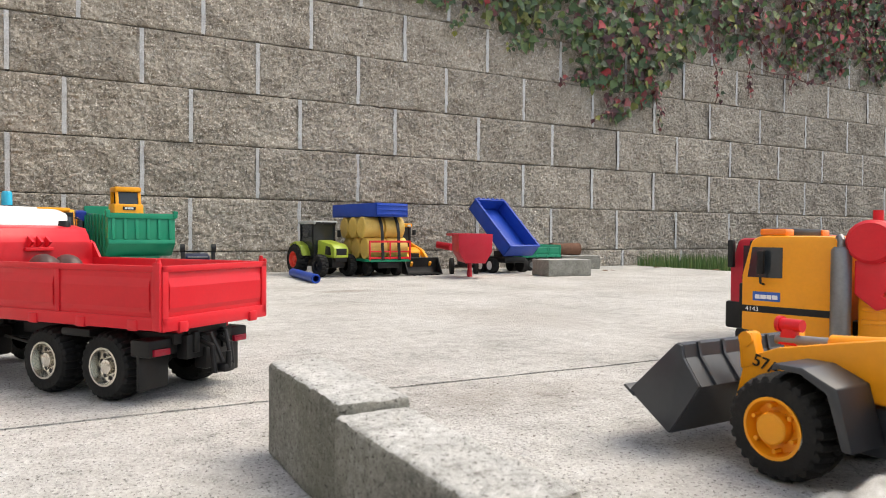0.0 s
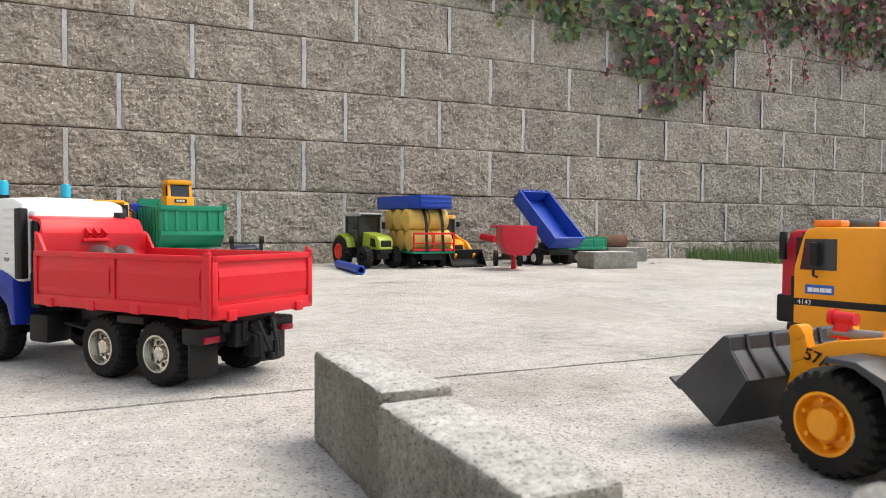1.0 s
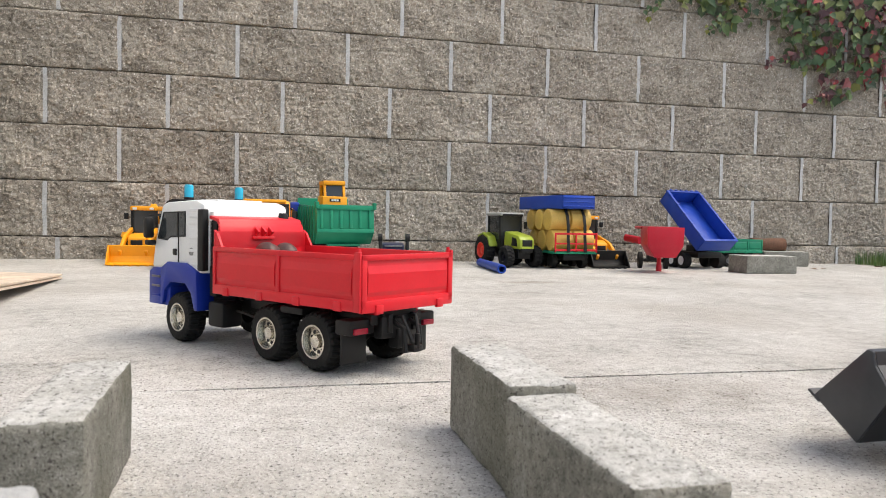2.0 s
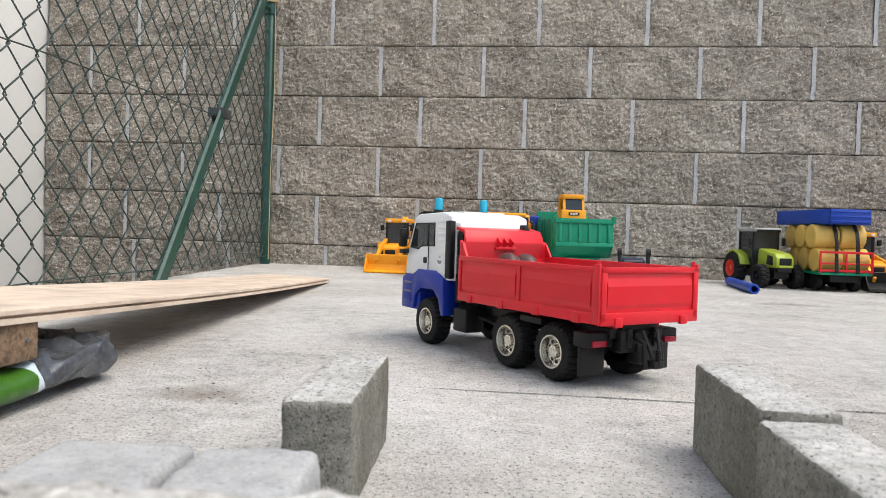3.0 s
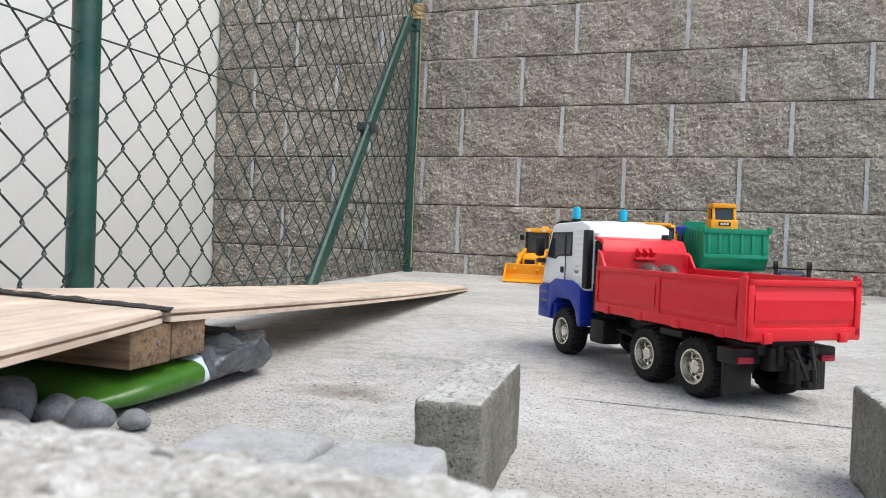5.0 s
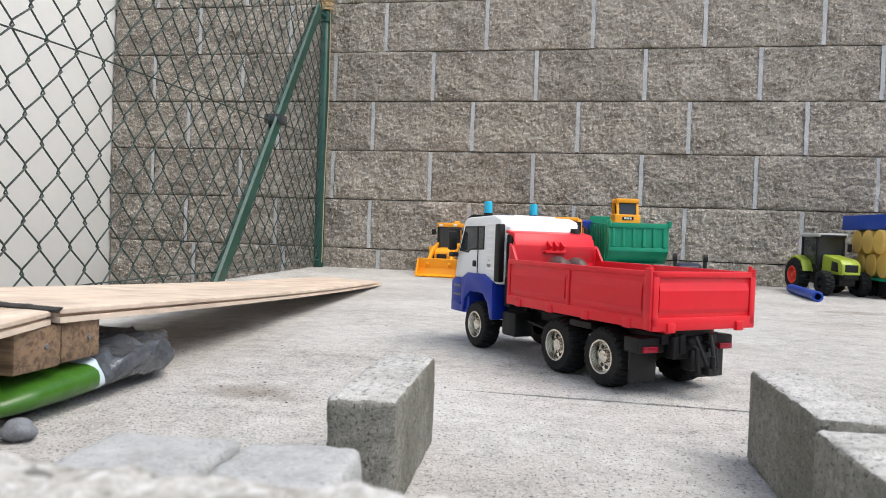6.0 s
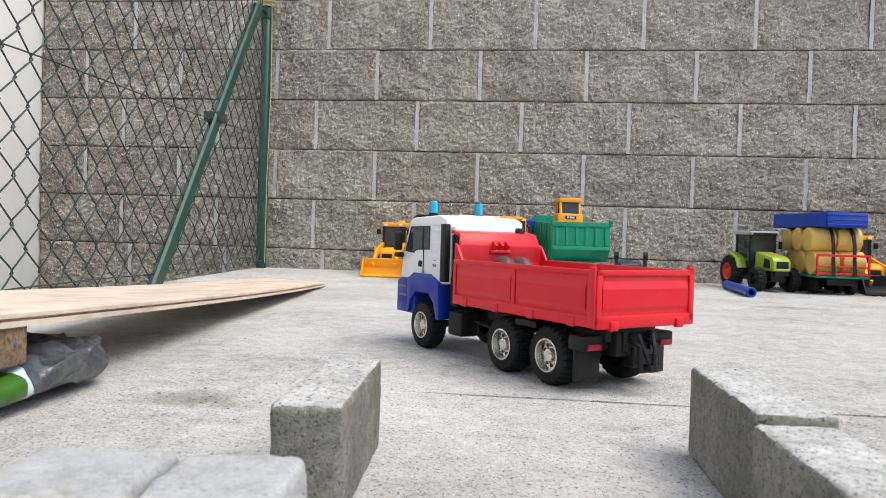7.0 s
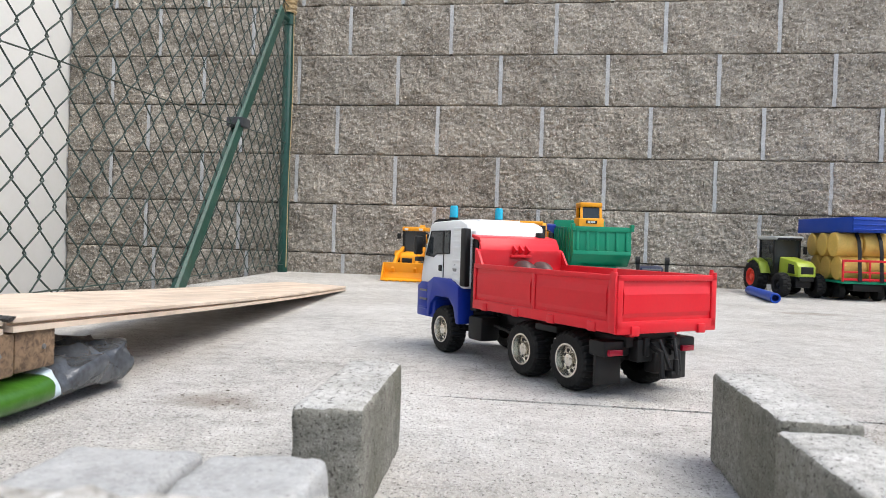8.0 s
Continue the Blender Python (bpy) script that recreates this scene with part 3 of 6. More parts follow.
def fence():
    f = thing("fence", Matrix.Identity(4), "green chain-link fence with steel posts and a slanting brace", "fence")
    for name, p, h, r in (("post", FA, 1.10, 0.0195), ("post", FB, 1.6, 0.0205), ("post", FA + FD * 3.6, 1.6, 0.0205)):
        bm = bmesh.new()
        lathe(bm, ((-0.03, r), (h - 0.006, r), (h, r * 0.8)), p, "z", 24)
        post = part(name, bm, M_FENCE, f)
        bm = bmesh.new()
        lathe(bm, ((h, r * 1.12), (h + 0.012, r * 1.12), (h + 0.02, r * 0.6)), p, "z", 24)
        part("cap", bm, M_FENCE, post)
    top, foot = Vector((-0.016, -0.215, 0.975)), Vector((0.056, -1.06, -0.02))
    along = (foot - top).normalized()
    out = along.cross(Vector((1, 0, 0))).normalized()
    flank = Vector((1, 0, 0))
    bm = bmesh.new()
    rings = [[bm.verts.new(p + flank * a + out * c) for a, c in ((-0.018, -0.022), (0.018, -0.022), (0.023, -0.017), (0.023, 0.016), (0.017, 0.022), (0.013, 0.016), (0.013, -0.012), (-0.018, -0.016))] for p in (top, top.lerp(foot, 0.33), top.lerp(foot, 0.66), foot)]
    for r0, r1 in zip(rings, rings[1:]):
        for i in range(8):
            bm.faces.new((r0[i], r0[(i + 1) % 8], r1[(i + 1) % 8], r1[i]))
    bm.faces.new(rings[0][::-1])
    bm.faces.new(rings[-1])
    bmesh.ops.recalc_face_normals(bm, faces=list(bm.faces))
    part("brace", bm, M_FENCE, f, "green steel angle brace", 25)
    shape("clamp", M_FENCE, f, ("t", [FA + Vector((0, 0, 0.985)), top + Vector((0.0, 0, -0.005))], 0.009, 8), ("l", ((0.965, 0.024), (1.0, 0.024)), (FA.x, FA.y, 0), "z", 20))
    mid = top.lerp(foot, 0.485)
    shape("bracket", M_GREY, f, ("b", mid.x - 0.022, mid.x + 0.031, mid.y - 0.022, mid.y + 0.040, mid.z - 0.016, mid.z + 0.014, 0.004), label="grey bracket that ties the brace to the wire")
    shape("twine", M_TWINE, f, ("t", [(FA.x + (0.021 + 0.007 * math.sin(i * 0.9)) * math.cos(i * 0.7), FA.y + (0.021 + 0.007 * math.sin(i * 0.9)) * math.sin(i * 0.7), 1.012 + 0.06 * i / 190 + 0.004 * math.sin(i * 0.31)) for i in range(190)], 0.0032, 5), ("l", ((1.01, 0.018), (1.03, 0.022), (1.06, 0.022), (1.075, 0.012)), (FA.x, FA.y, 0), "z", 12), ("t", [FA + Vector((0.022, -0.01, 1.03)), FA + Vector((0.027, -0.012, 0.7)), FA + Vector((0.022, -0.02, 0.35)), FA + Vector((0.025, -0.03, 0.02))], 0.0018, 5), label="loose pale twine knotted round the post")
    for za, zb in ((0.505, 0.435), (1.03, 1.03), (0.03, 0.03)):
        a, b = FA + Vector((0.004, 0, za)), FA + FD * 3.6 + Vector((0.004, 0, zb - (za - zb)))
        shape("tension_wire", M_WIRE, f, ("t", [a.lerp(b, i / 12) + Vector((0.002 * math.sin(i), 0, 0.003 * math.sin(i * 1.7))) for i in range(13)], 0.0016, 5))
    # zigzag wires that hook into one another
    rnd = random.Random(9)
    p, hz = 0.0205, 0.0425
    bm = bmesh.new()
    normal = Vector((FD.y, -FD.x, 0))
    for i in range(int(3.6 / (2 * p)) + 1):
        s = p + i * 2 * p
        pts = []
        for j in range(27):
            side = 1 if (i + j) % 2 else -1
            w = Vector((0, 0, 0.02 + j * hz))
            sag = 0.012 * noise.noise(Vector((s * 1.5, j * 0.15, 3)))
            at = FA + FD * (s + side * p * 1.08 + sag) + w + normal * (0.01 * noise.noise(Vector((s * 2, j * 0.2, 8)))) + Vector((0, 0, rnd.uniform(-0.002, 0.002)))
            pts.append(at - Vector((0, 0, 0.0042)) + normal * 0.0022 * side - FD * 0.001 * side)
            pts.append(at + Vector((0, 0, 0.0042)) - normal * 0.0022 * side - FD * 0.001 * side)
        tube(bm, pts, 0.0017, 5)
    part("wire_netting", bm, M_WIRE, f, "diamond netting of green coated wire", smooth=60)["kind"] = "stuff"


fence()


# ---- ramp of pine boards on timbers ----
def board(name, quad, thick, grooves, label, group):
    """A board from its four top corners, with milled edges along its length."""
    a, b, c, d = (Vector(q) for q in quad)
    bm = bmesh.new()
    n = 24
    prof = [(0.0, -thick), (0.0, -thick * 0.62), (0.006, -thick * 0.60), (0.006, -thick * 0.4), (0.0, -thick * 0.38), (0.0, -0.001), (0.002, 0.0)]
    wide = (b - a).length
    for g in grooves:
        prof += [(g - 0.0012, 0.0), (g, -0.0016), (g + 0.0012, 0.0)]
    prof += [(wide - 0.002, 0.0), (wide, -0.001), (wide, -thick)]
    rows = []
    for i in range(n + 1):
        p, q = a.lerp(d, i / n), b.lerp(c, i / n)
        bow = Vector((0, 0, -0.004 * math.sin(math.pi * i / n)))
        e = (q - p)
        rows.append([bm.verts.new(p + e * (u / wide) + bow + Vector((0, 0, w))) for u, w in prof])
    for r0, r1 in zip(rows, rows[1:]):
        for i in range(len(prof)):
            j = (i + 1) % len(prof)
            bm.faces.new((r0[i], r0[j], r1[j], r1[i]))
    bm.faces.new(rows[0])
    bm.faces.new(rows[-1][::-1])
    bmesh.ops.recalc_face_normals(bm, faces=list(bm.faces))
    return tagged(part(name, bm, M_PINE, smooth=20), label, "board", group)


board("ramp_board", ((0.597, -2.249, 0.0815), (0.384, -2.234, 0.0835), (0.255, -0.79, 0.013), (0.456, -0.868, 0.013)), 0.0115, (0.06, 0.12, 0.165), "pale pine tongue-and-groove board sloping down to the slab", "ramp boards")
board("ramp_board", ((0.735, -2.90, 0.0795), (0.46, -2.95, 0.0795), (0.384, -2.2375, 0.0795), (0.592, -2.2525, 0.0795)), 0.0105, (0.05, 0.11, 0.17), "pale pine tongue-and-groove board lying across two timbers", "ramp boards")


def felt_strip():
    """Ragged roofing felt between the two boards, thin and uneven."""
    bm = bmesh.new()
    a, b = Vector((0.598, -2.2515, 0.0800)), Vector((0.386, -2.2365, 0.0822))
    rows = []
    for i in range(61):
        u = i / 60
        p = a.lerp(b, u)
        h = 0.0014 + 0.0016 * noise.noise(Vector((u * 9, 1, 2))) + 0.0010 * noise.noise(Vector((u * 31, 4, 2)))
        d = 0.0016 + 0.0012 * noise.noise(Vector((u * 14, 7, 2)))
        rows.append([bm.verts.new(p + Vector((0, y, z))) for y, z in ((-d - 0.0015, -0.0016), (-d - 0.0022, h * 0.3), (-d, h), (0.004, h + 0.0006), (0.005, 0.0018), (0.0, -0.0016))])
    for r0, r1 in zip(rows, rows[1:]):
        for j in range(6):
            bm.faces.new((r0[j], r0[(j + 1) % 6], r1[(j + 1) % 6], r1[j]))
    bm.faces.new(rows[0][::-1])
    bm.faces.new(rows[-1])
    bmesh.ops.recalc_face_normals(bm, faces=list(bm.faces))
    tagged(part("felt_strip", bm, M_DARK, smooth=40), "ragged black felt strip along the gap between two boards", "felt strip")


felt_strip()
for y0, x1, wide in ((-2.289, 0.594, 0.046), (-2.238, 0.590, 0.044)):
    bm = bmesh.new()
    box(bm, 0.05, x1, y0, y0 + wide, 0.037, 0.0688, 0.0024)
    o = tagged(part("timber", bm, M_TIMBER), "weathered brown timber batten lying on the bag", "timber", "timbers under the ramp")
    shape("nail", M_STEEL, o, ("l", ((0.0, 0.0022), (0.0012, 0.0018)), (x1, y0 + 0.03, 0.054), "x", 10))


def soil_bag():
    """A slack sack lying on its side; its far end is gathered and crumpled."""
    nu, nv = 64, 44
    coords = []
    for i in range(nu + 1):
        u = i / nu
        y = -2.318 + 0.278 * u
        swell = max(0.0, min(1.0, (u - 0.36) / 0.22))
        gather = max(0.0, (u - 0.80) / 0.20)
        end = min(1.0, (u * 6) ** 0.5)
        half = 0.112 * (1 - 0.55 * gather ** 1.3) * (0.7 + 0.3 * end)
        tall = (0.036 + 0.013 * swell) * (1 - 0.60 * gather ** 1.8) * (0.5 + 0.5 * end)
        ring = []
        for j in range(nv):
            w = 2 * math.pi * j / nv
            cx, cz = math.cos(w), math.sin(w)
            ex, ez = math.copysign(abs(cx) ** 0.75, cx) * half, math.copysign(abs(cz) ** 0.85, cz) * tall / 2
            p = Vector((ex, y, ez))
            soft = 0.0022 * noise.noise(p * 24) + 0.0012 * noise.noise(p * 60)
            fold = (0.0006 + 0.0085 * swell + 0.006 * gather) * (abs(noise.noise(Vector((w * 2.1, u * 6, 3)))) * 2 - 0.6 + 0.6 * noise.noise(p * 80))
            x = 0.488 + ex * (1 + (soft + fold) * 6)
            z = tall / 2 + 0.003 * gather + ez + (soft + fold) * (1.0 if cz > -0.3 else 0.2)
            ring.append(Vector((x, y + fold * 1.2, max(0.0006, z))))
        coords.append(ring)
    sack = thing("soil_bag", Matrix.Identity(4), "full green and grey plastic sack lying under the timbers", "sack")
    for name, m, lo, hi, label in (("printed_film", M_BAGGREEN, 0, 26, "green printed film"), ("print_stripe", M_BAGWHITE, 26, 28, "pale blue stripe"), ("bag_end", M_BAGGREY, 28, nu, "crumpled grey end")):
        bm = bmesh.new()
        rows = [[bm.verts.new(c) for c in coords[i]] for i in range(lo, hi + 1)]
        for r0, r1 in zip(rows, rows[1:]):
            for j in range(nv):
                k = (j + 1) % nv
                bm.faces.new((r0[j], r0[k], r1[k], r1[j]))
        if lo == 0:
            bm.faces.new(rows[0][::-1])
        if hi == nu:
            bm.faces.new(rows[-1])
        part(name, bm, m, sack, label, 42 if hi == nu else 60)


soil_bag()
# last four stones: added under the near board to block light from the west
for i, (x, y, z, r) in enumerate(((0.574, -2.334, 0.013, 0.0175), (0.592, -2.327, 0.012, 0.019), (0.616, -2.308, 0.0075, 0.012), (0.536, -2.352, 0.020, 0.030), (0.565, -2.372, 0.010, 0.022), (0.588, -2.398, 0.016, 0.026), (0.495, -2.365, 0.022, 0.034), (0.548, -2.415, 0.020, 0.032), (0.43, -2.345, 0.026, 0.038), (0.415, -2.42, 0.028, 0.042), (0.47, -2.45, 0.024, 0.038), (0.40, -2.50, 0.026, 0.045))):
    bm = bmesh.new()
    stone_mesh(bm, (x, y, z), (r, r * 0.85, z * 1.02), seed=i + 1)
    tagged(part("stone", bm, M_ROCK, smooth=180), "smooth rounded grey stone beside the sack", "stone", "stones by the sack")


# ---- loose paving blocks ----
def paver(m, size, label, seed, rough=0.0005, material=M_PAVER, name="paving_block", category="paving block", top=M_LIT_TOP, bevel=0.0028):
    """A cast block: chipped arrises, a rough top, by default coloured as if lit."""
    bm = bmesh.new()
    step = 0.0032 if max(size) < 0.15 else 0.006
    nx, ny, nz = (max(4, int(d / step)) for d in size)
    verts = {}

    def at(i, j, k):
        if (i, j, k) not in verts:
            p = Vector((size[0] * (i / nx - 0.5), size[1] * (j / ny - 0.5), size[2] * k / nz))
            q = p * 60 + Vector((seed * 11.3, seed * 4.7, 0))
            # round the arrises, more where they are chipped
            chip = bevel * (1 + 0.7 * noise.noise(q * 0.9 + Vector((3, 8, 1))) + 0.9 * max(0, noise.noise(q * 2.3)))
            half = Vector((size[0] / 2, size[1] / 2, size[2] / 2))
            c = p - Vector((0, 0, half.z))
            core = Vector([max(-h + chip, min(h - chip, v)) for v, h in zip(c, half)])
            off = c - core
            if off.length > 1e-7:
                c = core + off * min(1.0, chip / off.length)
            p = c + Vector((0, 0, half.z))
            up = 2.2 if k == nz else 1.0
            d = Vector((noise.noise(q), noise.noise(q + Vector((31, 0, 0))), noise.noise(q + Vector((0, 57, 0)))))
            e = Vector((noise.noise(q * 4), noise.noise(q * 4 + Vector((31, 0, 0))), noise.noise(q * 4 + Vector((0, 57, 0))) * up))
            p += d * rough + e * rough * 0.8
            p.z = max(p.z, 0.0)
            verts[(i, j, k)] = bm.verts.new(p)
        return verts[(i, j, k)]

    for i in range(nx):
        for j in range(ny):
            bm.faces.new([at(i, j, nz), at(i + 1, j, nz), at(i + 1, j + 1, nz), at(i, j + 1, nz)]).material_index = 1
    for k in range(nz):
        for i in range(nx):
            bm.faces.new([at(i, 0, k), at(i + 1, 0, k), at(i + 1, 0, k + 1), at(i, 0, k + 1)])
            bm.faces.new([at(i + 1, ny, k), at(i, ny, k), at(i, ny, k + 1), at(i + 1, ny, k + 1)])
        for j in range(ny):
            bm.faces.new([at(nx, j, k), at(nx, j + 1, k), at(nx, j + 1, k + 1), at(nx, j, k + 1)])
            bm.faces.new([at(0, j + 1, k), at(0, j, k), at(0, j, k + 1), at(0, j + 1, k + 1)])
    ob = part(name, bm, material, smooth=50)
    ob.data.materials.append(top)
    ob.matrix_world = m
    return tagged(ob, label, category, "loose paving blocks")


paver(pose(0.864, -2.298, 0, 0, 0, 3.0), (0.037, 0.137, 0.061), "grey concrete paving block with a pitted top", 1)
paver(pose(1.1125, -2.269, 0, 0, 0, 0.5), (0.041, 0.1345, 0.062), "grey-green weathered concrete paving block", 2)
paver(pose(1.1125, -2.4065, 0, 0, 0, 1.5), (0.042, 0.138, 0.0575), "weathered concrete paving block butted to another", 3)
paver(pose(0.8725, -2.4935, 0, 0, 0, 5), (0.048, 0.104, 0.060), "light grey smooth paving block", 4, 0.0004, M_PAVER2, top=M_PAVER2, bevel=0.0042)
paver(pose(0.8175, -2.4965, 0, 0, 0, 4), (0.0555, 0.104, 0.060), "light grey smooth paving block with worn corners", 5, 0.0004, M_PAVER2, top=M_PAVER2, bevel=0.0042)
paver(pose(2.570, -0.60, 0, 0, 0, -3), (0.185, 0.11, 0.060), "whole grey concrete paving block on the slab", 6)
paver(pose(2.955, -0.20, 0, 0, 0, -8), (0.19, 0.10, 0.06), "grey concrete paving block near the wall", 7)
paver(pose(0.80, -2.643, 0, 0, 0, 1.5), (0.33, 0.11, 0.1005), "pale rough stone block with uneven edges", 8, 0.0016, M_STONE, "stone_block", "stone block", M_STONE, 0.006)
paver(pose(1.232, -2.640, 0, 0, 0, 1), (0.29, 0.11, 0.103), "pale rough stone block with uneven edges", 9, 0.0016, M_STONE, "stone_block", "stone block", M_STONE, 0.006)


# ---- toy parts ----
def wheel(parent, x, y, r, w, rim_mat=None, lugs=22, hub=0.6, holes=10, dish=0.3):
    """A tyre with tread lugs, and its rim; y is the middle of the tyre, and the rim faces outwards."""
    out = 1 if y >= 0 else -1
    bm = bmesh.new()
    hr = r * hub
    seg = lugs * 4
    prof = [(0.1, hr, 0), (-0.5, hr * 0.98, 0), (-0.5, r * 0.84, 0), (-0.44, r * 0.94, 1), (-0.22, r, 1), (-0.03, r, 1), (0.03, r, 2), (0.22, r, 2), (0.44, r * 0.94, 2), (0.5, r * 0.84, 0), (0.5, hr * 1.01, 0)]
    rings = []
    for a, rad, tread in prof:
        ring = []
        for k in range(seg):
            g = (k + (2 if tread == 2 else 0)) % 4
            q = rad * (0.925 if tread and g in (2, 3) else 1.0)
            w0 = 2 * math.pi * (k + (0.35 if g in (1, 2) else -0.35)) / seg
            ring.append(bm.verts.new((x + q * math.cos(w0), y + out * a * w, r + q * math.sin(w0))))
        rings.append(ring)
    for r0, r1 in zip(rings, rings[1:]):
        for k in range(seg):
            n = (k + 1) % seg
            bm.faces.new((r0[k], r0[n], r1[n], r1[k]))
    bmesh.ops.recalc_face_normals(bm, faces=list(bm.faces))
    ty = part("wheel", bm, M_TYRE, parent, smooth=30)
    bm = bmesh.new()
    f = y + out * w * 0.5
    lathe(bm, ((f + out * 0.0006, hr), (f + out * 0.0008, hr * 0.9), (f - out * w * dish, hr * 0.8), (f - out * w * dish, hr * 0.42), (f - out * w * dish * 0.3, hr * 0.36), (f - out * w * dish * 0.2, hr * 0.2)), (x, 0, r), "y", 32, None, False)
    for i in range(holes):
        a = 2 * math.pi * i / holes
        lathe(bm, ((0, hr * 0.05), (w * 0.06, hr * 0.04)), (0, 0, 0), "y", 6, Matrix.Translation((x + math.cos(a) * hr * 0.5, f - out * w * dish, r + math.sin(a) * hr * 0.5)) @ Matrix.Rotation(0 if out > 0 else math.pi, 4, "Z"))
    rim = part("rim", bm, rim_mat or M_CHROME, ty, smooth=40)
    bm = bmesh.new()
    for i in range(holes):
        a = 2 * math.pi * (i + 0.5) / holes
        c = (x + math.cos(a) * hr * 0.62, 0, r + math.sin(a) * hr * 0.62)
        y0, y1 = sorted((f - out * w * dish, f - out * (w * dish - 0.0006)))
        lathe(bm, ((y0, hr * 0.13), (y1, hr * 0.13)), c, "y", 10)
    if holes > 6:
        part("vent", bm, M_BLACK, ty)
    else:
        bm.free()
    return ty


def beacon(parent, x, y, z, r=0.006, h=0.016):
    bm = bmesh.new()
    lathe(bm, ((z, r), (z + h * 0.85, r * 0.97), (z + h, r * 0.75)), (x, y, 0), "z", 18)
    b = part("beacon", bm, M_BEACON, parent, "cyan beacon")
    shape("beacon_base", M_BLACK, b, ("l", ((z - 0.004, r * 1.1), (z, r * 1.1)), (x, y, 0), "z", 18))


def bars(parent, mat_bar, x, y0, z, widths, h, axis="y", gap=0.0015, name="lettering", depth=0.0004):
    """Unreadable or left-out writing as plain bars."""
    bm = bmesh.new()
    p = y0
    for w in widths:
        if axis == "y":
            box(bm, x - depth, x + depth, p, p + w, z, z + h)
        else:
            box(bm, p, p + w, x - depth, x + depth, z, z + h)
        p += w + gap
    return part(name, bm, mat_bar, parent)


def tray(parent, x0, x1, hw, z0, z1, mat_t, wall=0.004, ribs=(), name_side="side_board"):
    """An open cargo box: floor, two sides with frames and ribs, tailboard."""
    shape("bed_floor", mat_t, parent, ("b", x0, x1, -hw + 0.002, hw - 0.002, z0, z0 + 0.004, 0.001))
    for s in (-1, 1):
        o, i = s * hw, s * (hw - wall)
        ya, yb = sorted((o, i))
        side = shape(name_side, mat_t, parent, ("b", x0, x1, ya, yb, z0 - 0.003, z1, 0.001))
        fa, fb = sorted((o, o + s * 0.0022))
        h = z1 - z0
        items = [("b", x0, x1, fa, fb, z1 - 0.006, z1, 0.0008), ("b", x0, x1, fa, fb, z0 - 0.003, z0 + 0.009, 0.0008), ("b", x0, x0 + 0.006, fa, fb, z0 + 0.006, z1 - 0.004, 0.0008), ("b", x1 - 0.006, x1, fa, fb, z0 + 0.006, z1 - 0.004, 0.0008)]
        for r in ribs:
            items.append(("b", r - 0.003, r + 0.003, fa, fb, z0 + 0.006, z1 - 0.004, 0.0008))
        shape("frame_rail", mat_t, side, *items)
        fa, fb = sorted((o, o + s * 0.004))
        # bevelled inner panel
        n = len(ribs) + 1
        cuts = [x0 + 0.003] + list(ribs) + [x1 - 0.003]
        for k in range(n):
            shape("panel", mat_t, side, ("p", [(-s * 0.001, z0 + 0.010), (s * 0.0016, z0 + 0.017), (s * 0.0019, z0 + 0.036), (-s * 0.001, z1 - 0.007)], cuts[k] + 0.006, cuts[k + 1] - 0.006, 0.0, Matrix.Translation((0, o, 0)), "x"), smooth=8)
        for k in range(4):
            hx = x0 + (x1 - x0) * (0.11 + 0.26 * k)
            shape("hinge", mat_t, side, ("b", hx - 0.006, hx + 0.006, fa, fb, z0 - 0.004, z0 + 0.006, 0.001), ("l", ((hx - 0.004, 0.002), (hx + 0.004, 0.002)), (0, (fa + fb) / 2, z0 - 0.001), "x", 10))


